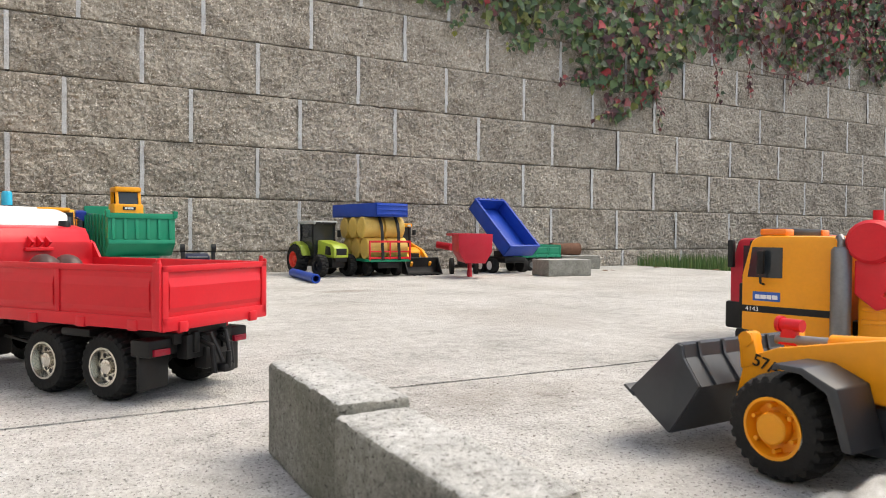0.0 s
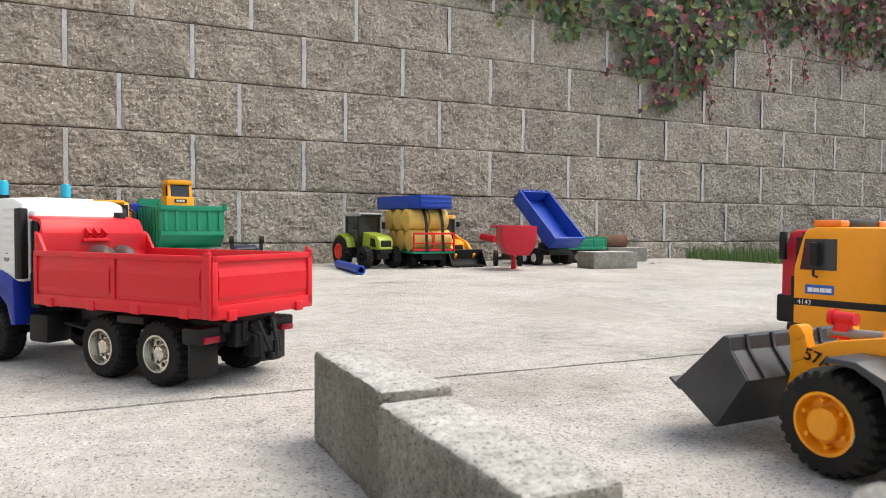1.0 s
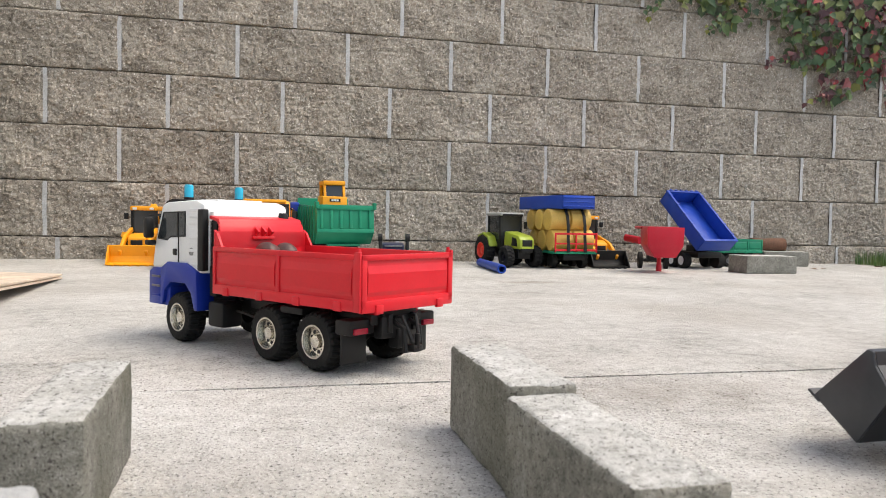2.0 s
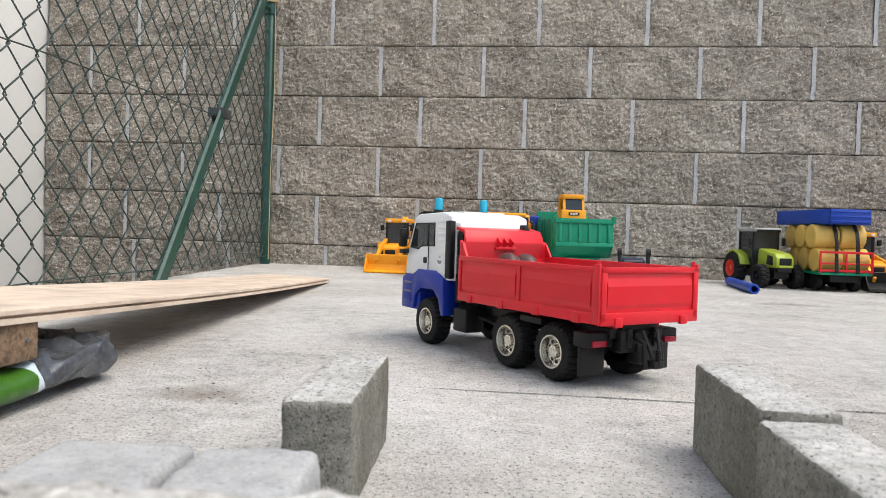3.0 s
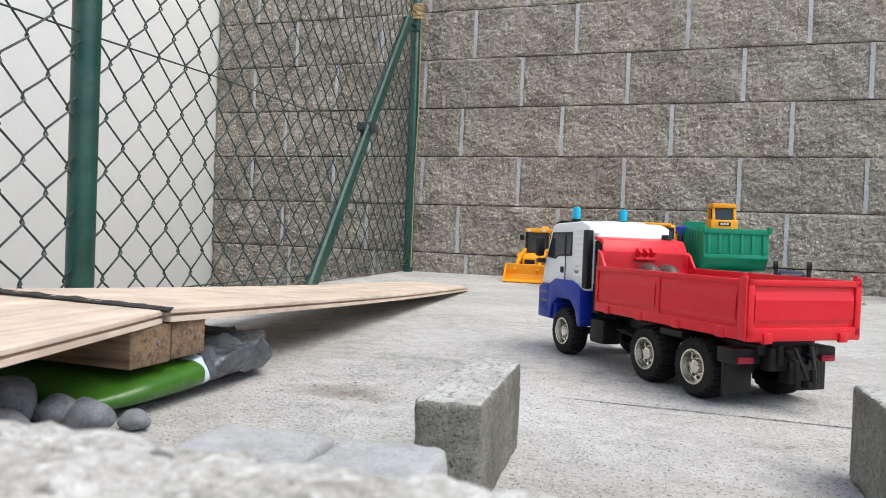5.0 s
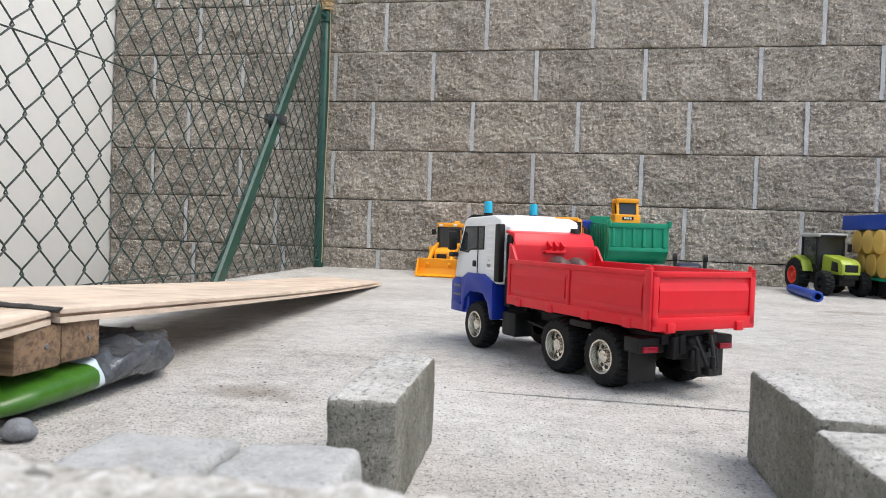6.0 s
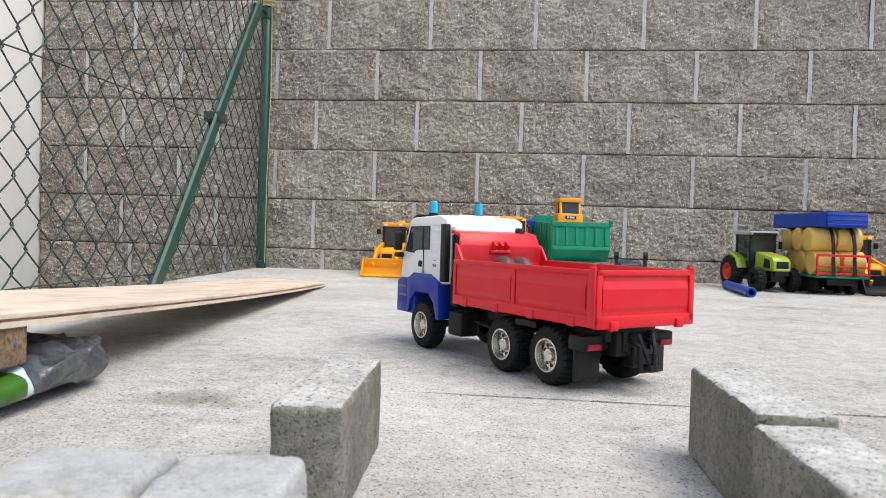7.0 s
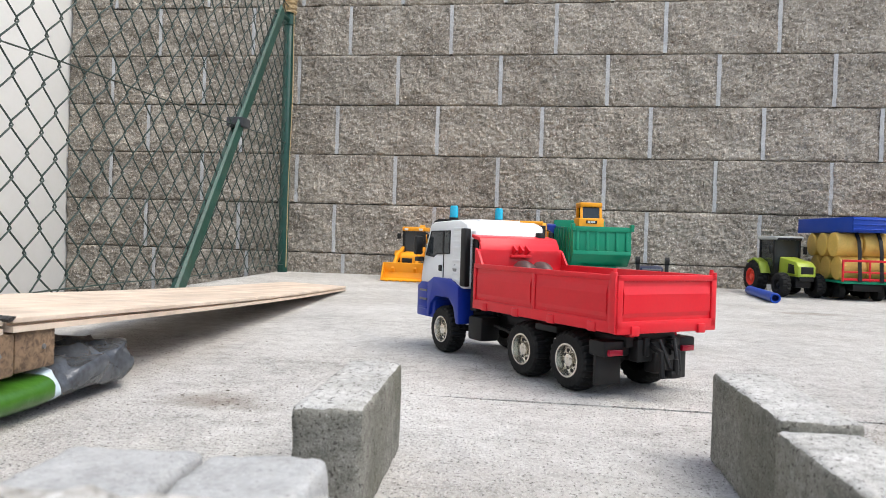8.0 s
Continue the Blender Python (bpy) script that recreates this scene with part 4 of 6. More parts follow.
# ---- the tipper lorry in the middle of the yard ----
def tipper_lorry():
    T = thing("tipper_lorry", pose(0.9724, -1.8628, 0, 0, 0, 128) @ Matrix.Diagonal((0.90, 0.81, 0.91, 1)), "white and blue toy tipper lorry with a red cargo bed", "toy truck")
    X = lambda d: 0.215 - d
    for d, y, ang in ((0.075, 0.062, 0), (0.268, 0.058, 0), (0.352, 0.058, 0)):
        for s in (-1, 1):
            wheel(T, X(d), s * y, 0.0335, 0.028 if d < 0.1 else 0.034, M_CHROME, 26, 0.56, 10, 0.28)
    # chassis
    shape("chassis", M_BLACK, T, ("b", X(0.425), X(0.05), 0.018, 0.026, 0.046, 0.066, 0.001), ("b", X(0.425), X(0.05), -0.026, -0.018, 0.046, 0.066, 0.001), ("b", X(0.40), X(0.38), -0.026, 0.026, 0.048, 0.064), ("b", X(0.25), X(0.23), -0.026, 0.026, 0.048, 0.064), ("b", X(0.16), X(0.13), -0.04, 0.04, 0.052, 0.075, 0.002), ("b", X(0.42), X(0.165), -0.03, 0.03, 0.062, 0.0735, 0.001))
    for d in (0.075, 0.268, 0.352):
        shape("axle", M_BLACK, T, ("l", ((-0.05, 0.005), (0.05, 0.005)), (X(d), 0, 0.0335), "y", 14), ("l", ((-0.014, 0.008), (0, 0.014), (0.014, 0.008)), (X(d), 0, 0.034), "y", 16))
    shape("propeller_shaft", M_BLACK, T, ("t", [(X(0.10), 0, 0.045), (X(0.25), 0, 0.036)], 0.0035, 10))
    for s in (-1, 1):
        shape("leaf_spring", M_BLACK, T, ("p", [(X(0.36), 0.040), (X(0.31), 0.055), (X(0.26), 0.040), (X(0.26), 0.044), (X(0.31), 0.060), (X(0.36), 0.044)], s * 0.030, s * 0.036))
    shape("fuel_tank", M_BLACK, T, ("b", X(0.172), X(0.138), 0.036, 0.070, 0.028, 0.060, 0.004))
    shape("air_tank", M_BLACK, T, ("b", X(0.172), X(0.138), -0.070, -0.036, 0.028, 0.060, 0.004))
    for i in range(3):
        shape("valve", M_STEEL, T, ("l", ((0.0, 0.0025), (0.010, 0.0025)), (X(0.118 + 0.008 * i), 0.048, 0.030), "z", 10))
    shape("side_rod", M_BLACK, T, ("t", [(X(0.18), 0.052, 0.050), (X(0.232), 0.052, 0.044)], 0.0016, 8))
    # cab: white shell on a blue bumper and arches
    prof = [(X(0.004), 0.097), (X(0.010), 0.128), (X(0.030), 0.182), (X(0.040), 0.187), (X(0.115), 0.190), (X(0.134), 0.184), (X(0.134), 0.095), (X(0.05), 0.095)]
    cab = shape("cab", M_WHITE, T, ("p", prof, -0.074, 0.074, 0.004), label="white cab shell")
    shape("windscreen", M_GLASS, cab, ("p", [(X(0.0085), 0.130), (X(0.028), 0.178), (X(0.031), 0.177), (X(0.0115), 0.129)], -0.066, 0.066, 0.0008), label="dark tinted windscreen")
    for k in range(9):
        for q in (-1, 1):
            shape("cab_rib", M_WHITE, cab, ("b", X(0.128), X(0.100), *sorted((q * 0.0735, q * 0.0752)), 0.104 + k * 0.0088, 0.1085 + k * 0.0088, 0.0006))
    shape("roof_hatch", M_WHITE, cab, ("b", X(0.118), X(0.075), -0.04, 0.04, 0.1885, 0.1915, 0.0012))
    shape("sun_visor", M_BLACK, cab, ("p", [(X(0.022), 0.176), (X(0.036), 0.189), (X(0.05), 0.192), (X(0.046), 0.187), (X(0.026), 0.172)], -0.070, 0.070, 0.0015))
    for s in (-1, 1):
        y0, y1 = sorted((s * 0.0735, s * 0.0748))
        win = [(X(0.022), 0.138), (X(0.037), 0.173), (X(0.091), 0.174), (X(0.091), 0.142), (X(0.055), 0.141), (X(0.048), 0.136)]
        w = shape("side_window", M_GLASS, T, ("p", win, y0, y1), label="dark side window")
        ya, yb = sorted((s * 0.0738, s * 0.0756))
        shape("window_pillar", M_BLACK, w, ("b", X(0.0745), X(0.0715), ya, yb, 0.141, 0.174))
        shape("window_frame", M_BLACK, w, ("t", [(a, s * 0.0747, b) for a, b in win + win[:1]], 0.0011, 6))
        d = shape("door", M_WHITE, T, ("p", [(X(0.013), 0.1), (X(0.019), 0.134), (X(0.046), 0.134), (X(0.053), 0.139), (X(0.0735), 0.139), (X(0.0735), 0.1)], y0, y1 + (0.0008 if s > 0 else 0), 0.0006))
        shape("door_handle", M_BLACK, d, ("b", X(0.072), X(0.063), *sorted((s * 0.074, s * 0.0775)), 0.116, 0.125, 0.0015))
        shape("door_seam", M_BLACK, d, ("b", X(0.0747), X(0.0740), *sorted((s * 0.0738, s * 0.0753)), 0.098, 0.141))
        shape("badge", M_MID, cab, ("l", ((0.0, 0.0055), (0.0008, 0.005)), (0, 0, 0), "y", 18, Matrix.Translation((X(0.105), s * 0.074, 0.122)) @ Matrix.Rotation(0 if s > 0 else math.pi, 4, "Z")), label="small round sticker")
        # mirror on its arm
        shape("mirror", M_BLACK, cab, ("b", X(0.018), X(0.008), *sorted((s * 0.078, s * 0.092)), 0.138, 0.166, 0.003), ("t", [(X(0.022), s * 0.073, 0.170), (X(0.013), s * 0.085, 0.169)], 0.0016, 6), ("b", X(0.02), X(0.006), *sorted((s * 0.076, s * 0.088)), 0.128, 0.135, 0.002))
        # wheel arch and steps
        arch = [(X(0.034), 0.062), (X(0.034), 0.098), (X(0.052), 0.107), (X(0.098), 0.107), (X(0.122), 0.097), (X(0.126), 0.046), (X(0.118), 0.046), (X(0.110), 0.068), (X(0.096), 0.080), (X(0.060), 0.080), (X(0.044), 0.068), (X(0.040), 0.050), (X(0.034), 0.050)]
        shape("wheel_arch", M_BLUE, T, ("p", arch, *sorted((s * 0.050, s * 0.0785)), 0.0012), label="glossy blue wheel arch")
        st = shape("step_panel", M_BLUE, T, ("p", [(X(0.0), 0.047), (X(0.0), 0.092), (X(0.012), 0.098), (X(0.036), 0.098), (X(0.036), 0.047)], *sorted((s * 0.055, s * 0.0765)), 0.002))
        for z in (0.058, 0.071, 0.084):
            shape("step", M_STEEL if z > 0.06 else M_BLUE, st, ("b", X(0.031), X(0.010), *sorted((s * 0.075, s * 0.0785)), z, z + 0.003, 0.0008))
        shape("headlight", M_LAMP, T, ("b", X(0.004), X(-0.0035), *sorted((s * 0.044, s * 0.066)), 0.068, 0.080, 0.002), label="clear headlight")
        shape("fog_light", M_LAMP, T, ("b", X(0.004), X(-0.0035), *sorted((s * 0.048, s * 0.066)), 0.053, 0.058, 0.001))
        beacon(T, X(0.055), s * 0.045, 0.1945, 0.0068, 0.0175)
    shape("bumper", M_BLUE, T, ("p", [(X(-0.003), 0.046), (X(-0.003), 0.082), (X(0.002), 0.098), (X(0.05), 0.098), (X(0.05), 0.046)], -0.073, 0.073, 0.003), label="glossy blue front bumper")
    g = shape("grille", M_BLACK, T, ("p", [(X(-0.0038), 0.054), (X(-0.0038), 0.084), (X(0.006), 0.128), (X(0.008), 0.054)], -0.034, 0.034, 0.001), ("p", [(X(-0.0012), 0.099), (X(0.0075), 0.126), (X(0.012), 0.099)], -0.052, 0.052, 0.001))
    bars(g, M_CHROME, X(-0.0005), -0.020, 0.106, (0.011, 0.011, 0.011), 0.007, "y", 0.003, "logo", 0.002)
    p = shape("number_plate", M_WHITE, T, ("b", X(-0.0035), X(-0.005), -0.015, 0.015, 0.062, 0.069, 0.0004))
    bars(p, M_BLACK, X(-0.0052), -0.010, 0.064, (0.004, 0.006, 0.006), 0.003)
    shape("beacon_bar", M_BLACK, cab, ("b", X(0.065), X(0.046), -0.056, 0.056, 0.1885, 0.1915, 0.001))
    # behind the cab
    shape("cab_shade", M_WHITE, cab, ("b", X(0.146), X(0.130), -0.066, 0.066, 0.10, 0.176, 0.005))
    shape("air_intake", M_BLACK, T, ("b", X(0.135), X(0.122), 0.066, 0.0765, 0.098, 0.178, 0.002), ("b", X(0.152), X(0.136), 0.04, 0.066, 0.066, 0.165, 0.002))
    shape("exhaust", M_BLACK, T, ("l", ((0.066, 0.008), (0.17, 0.008), (0.175, 0.006)), (X(0.147), -0.055, 0), "z", 16))
    shape("engine_block", M_BLACK, T, ("b", X(0.165), X(0.125), -0.034, 0.034, 0.06, 0.092, 0.003), ("t", [(X(0.15), 0.02, 0.09), (X(0.165), 0.035, 0.082), (X(0.172), 0.05, 0.07)], 0.002, 6))
    seat = shape("seat", M_BLACK, cab, ("b", X(0.10), X(0.07), 0.015, 0.055, 0.11, 0.125, 0.003), ("b", X(0.105), X(0.095), 0.015, 0.055, 0.12, 0.165, 0.003))
    # cargo bed
    B = T
    x0, x1, hw, z0, z1 = X(0.428), X(0.168), 0.0815, 0.076, 0.1315
    tray(B, x0, x1, hw, z0, z1, M_RED, 0.0042, ((x0 + x1) / 2,))
    tb = shape("tailboard", M_RED, B, ("b", x0 - 0.004, x0, -hw, hw, z0 - 0.004, z1, 0.001))
    shape("tailboard_frame", M_RED, tb, ("b", x0 - 0.0065, x0 - 0.0035, -hw, hw, z1 - 0.006, z1, 0.0008), ("b", x0 - 0.0065, x0 - 0.0035, -hw, hw, z0 - 0.004, z0 + 0.009, 0.0008), ("b", x0 - 0.0065, x0 - 0.0035, -hw, -hw + 0.008, z0, z1, 0.0008), ("b", x0 - 0.0065, x0 - 0.0035, hw - 0.008, hw, z0, z1, 0.0008))
    shape("panel", M_RED, tb, ("p", [(x0 - 0.003, z0 + 0.010), (x0 - 0.0056, z0 + 0.017), (x0 - 0.0059, z0 + 0.036), (x0 - 0.003, z1 - 0.007)], -hw + 0.010, hw - 0.010), smooth=8)
    for s in (-1, 1):
        shape("corner_post", M_RED, B, ("b", x0 - 0.005, x0 + 0.004, *sorted((s * (hw - 0.001), s * (hw + 0.003))), z0 - 0.003, z1 + 0.003, 0.001), ("l", ((z1, 0.0025), (z1 + 0.006, 0.002)), (x0, s * (hw - 0.001), 0), "z", 10))
        shape("tail_hinge", M_RED, tb, ("b", x0 - 0.009, x0 - 0.004, s * 0.055 - 0.006, s * 0.055 + 0.006, z0 - 0.006, z0 + 0.004, 0.001))
    hb = shape("headboard", M_RED, B, ("b", x1 - 0.004, x1, -hw, hw, z0 - 0.003, 0.150, 0.001), ("p", [(x1, 0.146), (x1 - 0.004, 0.146), (x1 + 0.006, 0.166), (x1 + 0.026, 0.170), (x1 + 0.027, 0.166), (x1 + 0.010, 0.162)], -0.076, 0.070, 0.0008), ("p", [(x1 - 0.004, 0.128), (x1 - 0.004, 0.150), (x1 - 0.0005, 0.160), (x1 + 0.003, 0.150), (x1, 0.128)], -0.074, 0.074, 0.0006))
    for s in (-1, 1):
        shape("headboard_gusset", M_RED, hb, ("p", [(x1 + 0.001, 0.131), (x1 - 0.016, 0.131), (x1 - 0.005, 0.148), (x1 + 0.001, 0.152)], *sorted((s * (hw - 0.0042), s * (hw - 0.0005)))))
    for i in range(3):
        shape("hook", M_RED, hb, ("p", [(x1 - 0.004, 0.143), (x1 - 0.013, 0.150), (x1 - 0.004, 0.157)], 0.002 + 0.012 * (i - 1), 0.0055 + 0.012 * (i - 1)))
    shape("hook_rail", M_RED, hb, ("b", x1 - 0.008, x1 - 0.003, -0.016, 0.022, 0.140, 0.144, 0.0008))
    # rear: lights, mudguards, hitch
    for s in (-1, 1):
        shape("mudguard", M_BLACK, T, ("b", X(0.412), X(0.388), *sorted((s * 0.036, s * 0.076)), 0.046, 0.062, 0.002), ("b", X(0.400), X(0.396), *sorted((s * 0.036, s * 0.076)), 0.014, 0.05, 0.001))
        shape("tail_light", M_TAIL, T, ("b", X(0.4155), X(0.410), *sorted((s * 0.05, s * 0.071)), 0.047, 0.0535, 0.001), label="dark red tail light")
        shape("tipper_bracket", M_REDDK, T, ("l", ((-0.003, 0.010), (0.003, 0.010)), (X(0.405), s * 0.036, 0.066), "y", 18), ("b", X(0.412), X(0.395), *sorted((s * 0.033, s * 0.039)), 0.066, 0.078, 0.001))
        shape("hitch_arm", M_BLACK, T, ("t", [(X(0.42), s * 0.014, 0.058), (X(0.437), s * 0.014, 0.052), (X(0.440), s * 0.014, 0.026)], 0.003, 8), ("t", [(X(0.42), s * 0.014, 0.062), (X(0.433), s * 0.012, 0.064), (X(0.444), s * 0.006, 0.036)], 0.0022, 8))
    shape("rear_beam", M_BLACK, T, ("b", X(0.422), X(0.408), -0.034, 0.034, 0.040, 0.064, 0.002), ("b", X(0.426), X(0.41), -0.01, 0.01, 0.028, 0.05, 0.002))
    shape("hitch_ball", M_BLACK, T, ("b", X(0.448), X(0.434), -0.008, 0.008, 0.026, 0.034, 0.002), ("l", ((0.03, 0.003), (0.046, 0.003)), (X(0.446), 0, 0), "z", 10))
    shape("inner_mudguard", M_BLACK, T, ("b", X(0.33), X(0.29), -0.072, 0.072, 0.060, 0.068, 0.002), ("b", X(0.415), X(0.20), -0.045, 0.045, 0.055, 0.066, 0.001))
    return T


lorry = tipper_lorry()
LM = lorry.matrix_world.copy()
# stones carried on the bed
for i, (x, y, r) in enumerate(((0.022, 0.012, 0.016), (0.020, -0.020, 0.015), (-0.035, 0.01, 0.020), (-0.085, 0.012, 0.017), (-0.12, -0.02, 0.018), (-0.01, 0.045, 0.018), (0.0, -0.005, 0.03))):
    bm = bmesh.new()
    stone_mesh(bm, (x, y, 0.080 + (0.030 if i < 2 else 0.026) + (0.011 if i < 2 else 0)), (r * 1.25, r, r * (1.0 if i != 6 else 0.75)), seed=i + 20, rough=0.12)
    o = tagged(part("load_stone", bm, M_NUT, smooth=180), "smooth dark brown stone lying in the cargo bed", "stone", "stones on the lorry")
    o.matrix_world = LM


# ---- toys parked along the wall ----
def yellow_truck():
    """Yellow cab facing the yard, black lower half, dark body behind."""
    T = thing("yellow_truck", pose(0.915, -0.655, 0, 0, 0, -86), "yellow toy truck with a honeycomb grille, parked nose out", "toy truck", "toys along the wall")
    for d in (-0.055, -0.29, -0.37):
        for s in (-1, 1):
            wheel(T, d, s * 0.066, 0.032, 0.026, M_GREY, 20, 0.55, 8)
    shape("chassis", M_BLACK, T, ("b", -0.42, -0.02, -0.035, 0.035, 0.035, 0.07, 0.002))
    shape("cab", M_YEL, T, ("p", [(0.0, 0.075), (-0.003, 0.125), (-0.018, 0.198), (-0.03, 0.205), (-0.13, 0.205), (-0.135, 0.075)], -0.074, 0.074, 0.004))
    shape("roof_edge", M_YEL, T, ("b", -0.09, -0.012, -0.064, 0.064, 0.2, 0.209, 0.003))
    shape("bumper", M_BLACK, T, ("p", [(0.006, 0.02), (0.008, 0.05), (0.004, 0.078), (-0.06, 0.078), (-0.06, 0.02)], -0.08, 0.08, 0.006))
    for s in (-1, 1):
        shape("bumper_corner", M_BLACK, T, ("p", [(0.007, 0.05), (0.004, 0.098), (-0.03, 0.105), (-0.03, 0.05)], *sorted((s * 0.054, s * 0.081)), 0.005))
        shape("mirror", M_BLACK, T, ("b", -0.025, -0.012, *sorted((s * 0.08, s * 0.092)), 0.125, 0.178, 0.003), ("t", [(-0.018, s * 0.074, 0.185), (-0.018, s * 0.087, 0.178)], 0.0025, 6))
        shape("mirror_cover", M_YEL, T, ("b", -0.028, -0.02, *sorted((s * 0.0765, s * 0.083)), 0.128, 0.185, 0.002))
    shape("windscreen", M_GLASS, T, ("p", [(0.0012, 0.128), (-0.0125, 0.191), (-0.018, 0.191), (-0.004, 0.128)], -0.068, 0.068, 0.001), label="grey-tinted windscreen")
    shape("windscreen_frame", M_BLACK, T, ("b", -0.017, -0.0105, -0.071, 0.071, 0.186, 0.197, 0.001), ("p", [(0.003, 0.12), (0.0005, 0.130), (-0.005, 0.130), (-0.004, 0.12)], -0.071, 0.071, 0.0008), ("p", [(0.002, 0.125), (-0.0118, 0.192), (-0.017, 0.192), (-0.004, 0.125)], 0.066, 0.071), ("p", [(0.002, 0.125), (-0.0118, 0.192), (-0.017, 0.192), (-0.004, 0.125)], -0.071, -0.066))
    shape("wiper", M_BLACK, T, ("t", [(0.003, 0.02, 0.131), (-0.004, -0.035, 0.166)], 0.0014, 6))
    g = shape("grille", M_BLACK, T, ("p", [(0.0055, 0.06), (0.0042, 0.112), (-0.003, 0.112), (-0.003, 0.06)], -0.052, 0.052, 0.001))
    bm = bmesh.new()
    for r in range(5):
        z, hw = 0.062 + r * 0.0105, 0.040 + 0.0028 * r
        box(bm, 0.003, 0.0085, -hw, hw, z, z + 0.0022, 0.0004)
        for i in range(9):
            y = -hw + (i + 0.5 * (r % 2) + 0.25) * 2 * hw / 9
            box(bm, 0.003, 0.008, y, y + 0.0022, z, z + 0.0105)
    part("grille_bars", bm, M_YEL, g)
    shape("badge", M_CHROME, T, ("l", ((0.006, 0.0115), (0.0095, 0.0115)), (0, 0, 0.098), "x", 24), label="round chrome emblem")
    shape("badge_field", M_BLACK, T, ("l", ((0.009, 0.0098), (0.0100, 0.0098)), (0, 0, 0.098), "x", 24))
    shape("badge_star", M_CHROME, T, *[("t", [(0.0105, 0, 0.098), (0.0105, 0.0095 * math.sin(a), 0.098 + 0.0095 * math.cos(a))], 0.0011, 5) for a in (0, 2.094, 4.189)])
    p = shape("number_plate", M_WHITE, T, ("b", 0.007, 0.0095, -0.015, 0.013, 0.048, 0.053, 0.0003))
    bars(p, M_BLACK, 0.0097, -0.012, 0.0495, (0.005, 0.006, 0.007), 0.0022)
    shape("front_bar", M_STEEL, T, ("t", [(0.004, -0.05, 0.031), (0.012, -0.042, 0.034), (0.012, 0.042, 0.034), (0.004, 0.05, 0.031)], 0.003, 8), ("b", 0.006, 0.013, -0.012, 0.012, 0.028, 0.036, 0.001), label="dull metal bumper bar")
    shape("tipper_body", M_GREY, T, ("b", -0.44, -0.16, -0.078, 0.078, 0.075, 0.155, 0.004))
    shape("exhaust", M_BLACK, T, ("l", ((0.07, 0.009), (0.212, 0.009)), (-0.15, -0.066, 0), "z", 14))
    return T


def blue_crane():
    C = thing("toy_crane", pose(1.015, -0.30, 0, 0, 0, -90), "dark blue toy crane arm standing behind the trucks", "toy crane", "toys along the wall")
    shape("base", M_BLACK, C, ("b", -0.1, 0.06, -0.035, 0.03, 0, 0.12, 0.005))
    shape("arm", M_BLUE, C, ("p", [(0.0, 0.11), (0.05, 0.12), (0.06, 0.205), (0.02, 0.212), (-0.02, 0.19)], -0.024, 0.006, 0.004))
    shape("cylinder", M_BLACK, C, ("t", [(0.05, -0.008, 0.1), (0.056, -0.008, 0.18)], 0.007, 12))


def yellow_van():
    V = thing("yellow_van", pose(0.742, -0.575, 0, 0, 0, -84), "yellow toy van with two cyan roof beacons", "toy van", "toys along the wall")
    for d in (-0.055, -0.26):
        for s in (-1, 1):
            wheel(V, d, s * 0.06, 0.026, 0.02, M_GREY, 20, 0.6, 8)
    shape("body", M_YEL, V, ("p", [(0.004, 0.05), (0.002, 0.082), (-0.045, 0.108), (-0.085, 0.166), (-0.105, 0.172), (-0.35, 0.174), (-0.352, 0.05)], -0.069, 0.069, 0.006))
    shape("bumper", M_BLACK, V, ("p", [(0.008, 0.022), (0.012, 0.045), (0.004, 0.062), (-0.35, 0.062), (-0.35, 0.022)], -0.071, 0.071, 0.005))
    # opaque grey stands in for the sky mirrored in the glass
    shape("windscreen", M_MID, V, ("p", [(-0.0465, 0.112), (-0.0835, 0.166), (-0.088, 0.166), (-0.051, 0.112)], -0.058, 0.058, 0.0008), label="grey windscreen with the sky's reflection put into its colour")
    g = shape("grille", M_BLACK, V, ("p", [(0.006, 0.062), (0.0045, 0.080), (-0.01, 0.080), (-0.01, 0.062)], -0.043, 0.043, 0.0015))
    shape("badge", M_CHROME, V, ("l", ((0.006, 0.0078), (0.009, 0.0075)), (0, 0, 0.072), "x", 20))
    shape("badge_field", M_BLACK, V, ("l", ((0.0088, 0.0062), (0.0095, 0.0062)), (0, 0, 0.072), "x", 20))
    shape("badge_star", M_CHROME, V, *[("t", [(0.0100, 0, 0.072), (0.0100, 0.006 * math.sin(a), 0.072 + 0.006 * math.cos(a))], 0.0008, 5) for a in (0, 2.094, 4.189)])
    for s in (-1, 1):
        shape("headlight", M_LAMP, V, ("p", [(0.0065, 0.060), (0.005, 0.078), (-0.02, 0.092), (-0.03, 0.078), (-0.02, 0.060)], *sorted((s * 0.048, s * 0.0702)), 0.002))
        shape("vent", M_BLACK, V, ("t", [(-0.036, s * 0.026, 0.1045), (-0.036, s * 0.055, 0.1045)], 0.0013, 6))
        shape("mirror", M_BLACK, V, ("b", -0.075, -0.06, *sorted((s * 0.069, s * 0.086)), 0.108, 0.132, 0.003))
        beacon(V, -0.105, s * 0.05, 0.178, 0.0085, 0.017)
    shape("light_bar", M_BLACK, V, ("b", -0.118, -0.092, -0.064, 0.064, 0.171, 0.177, 0.002))


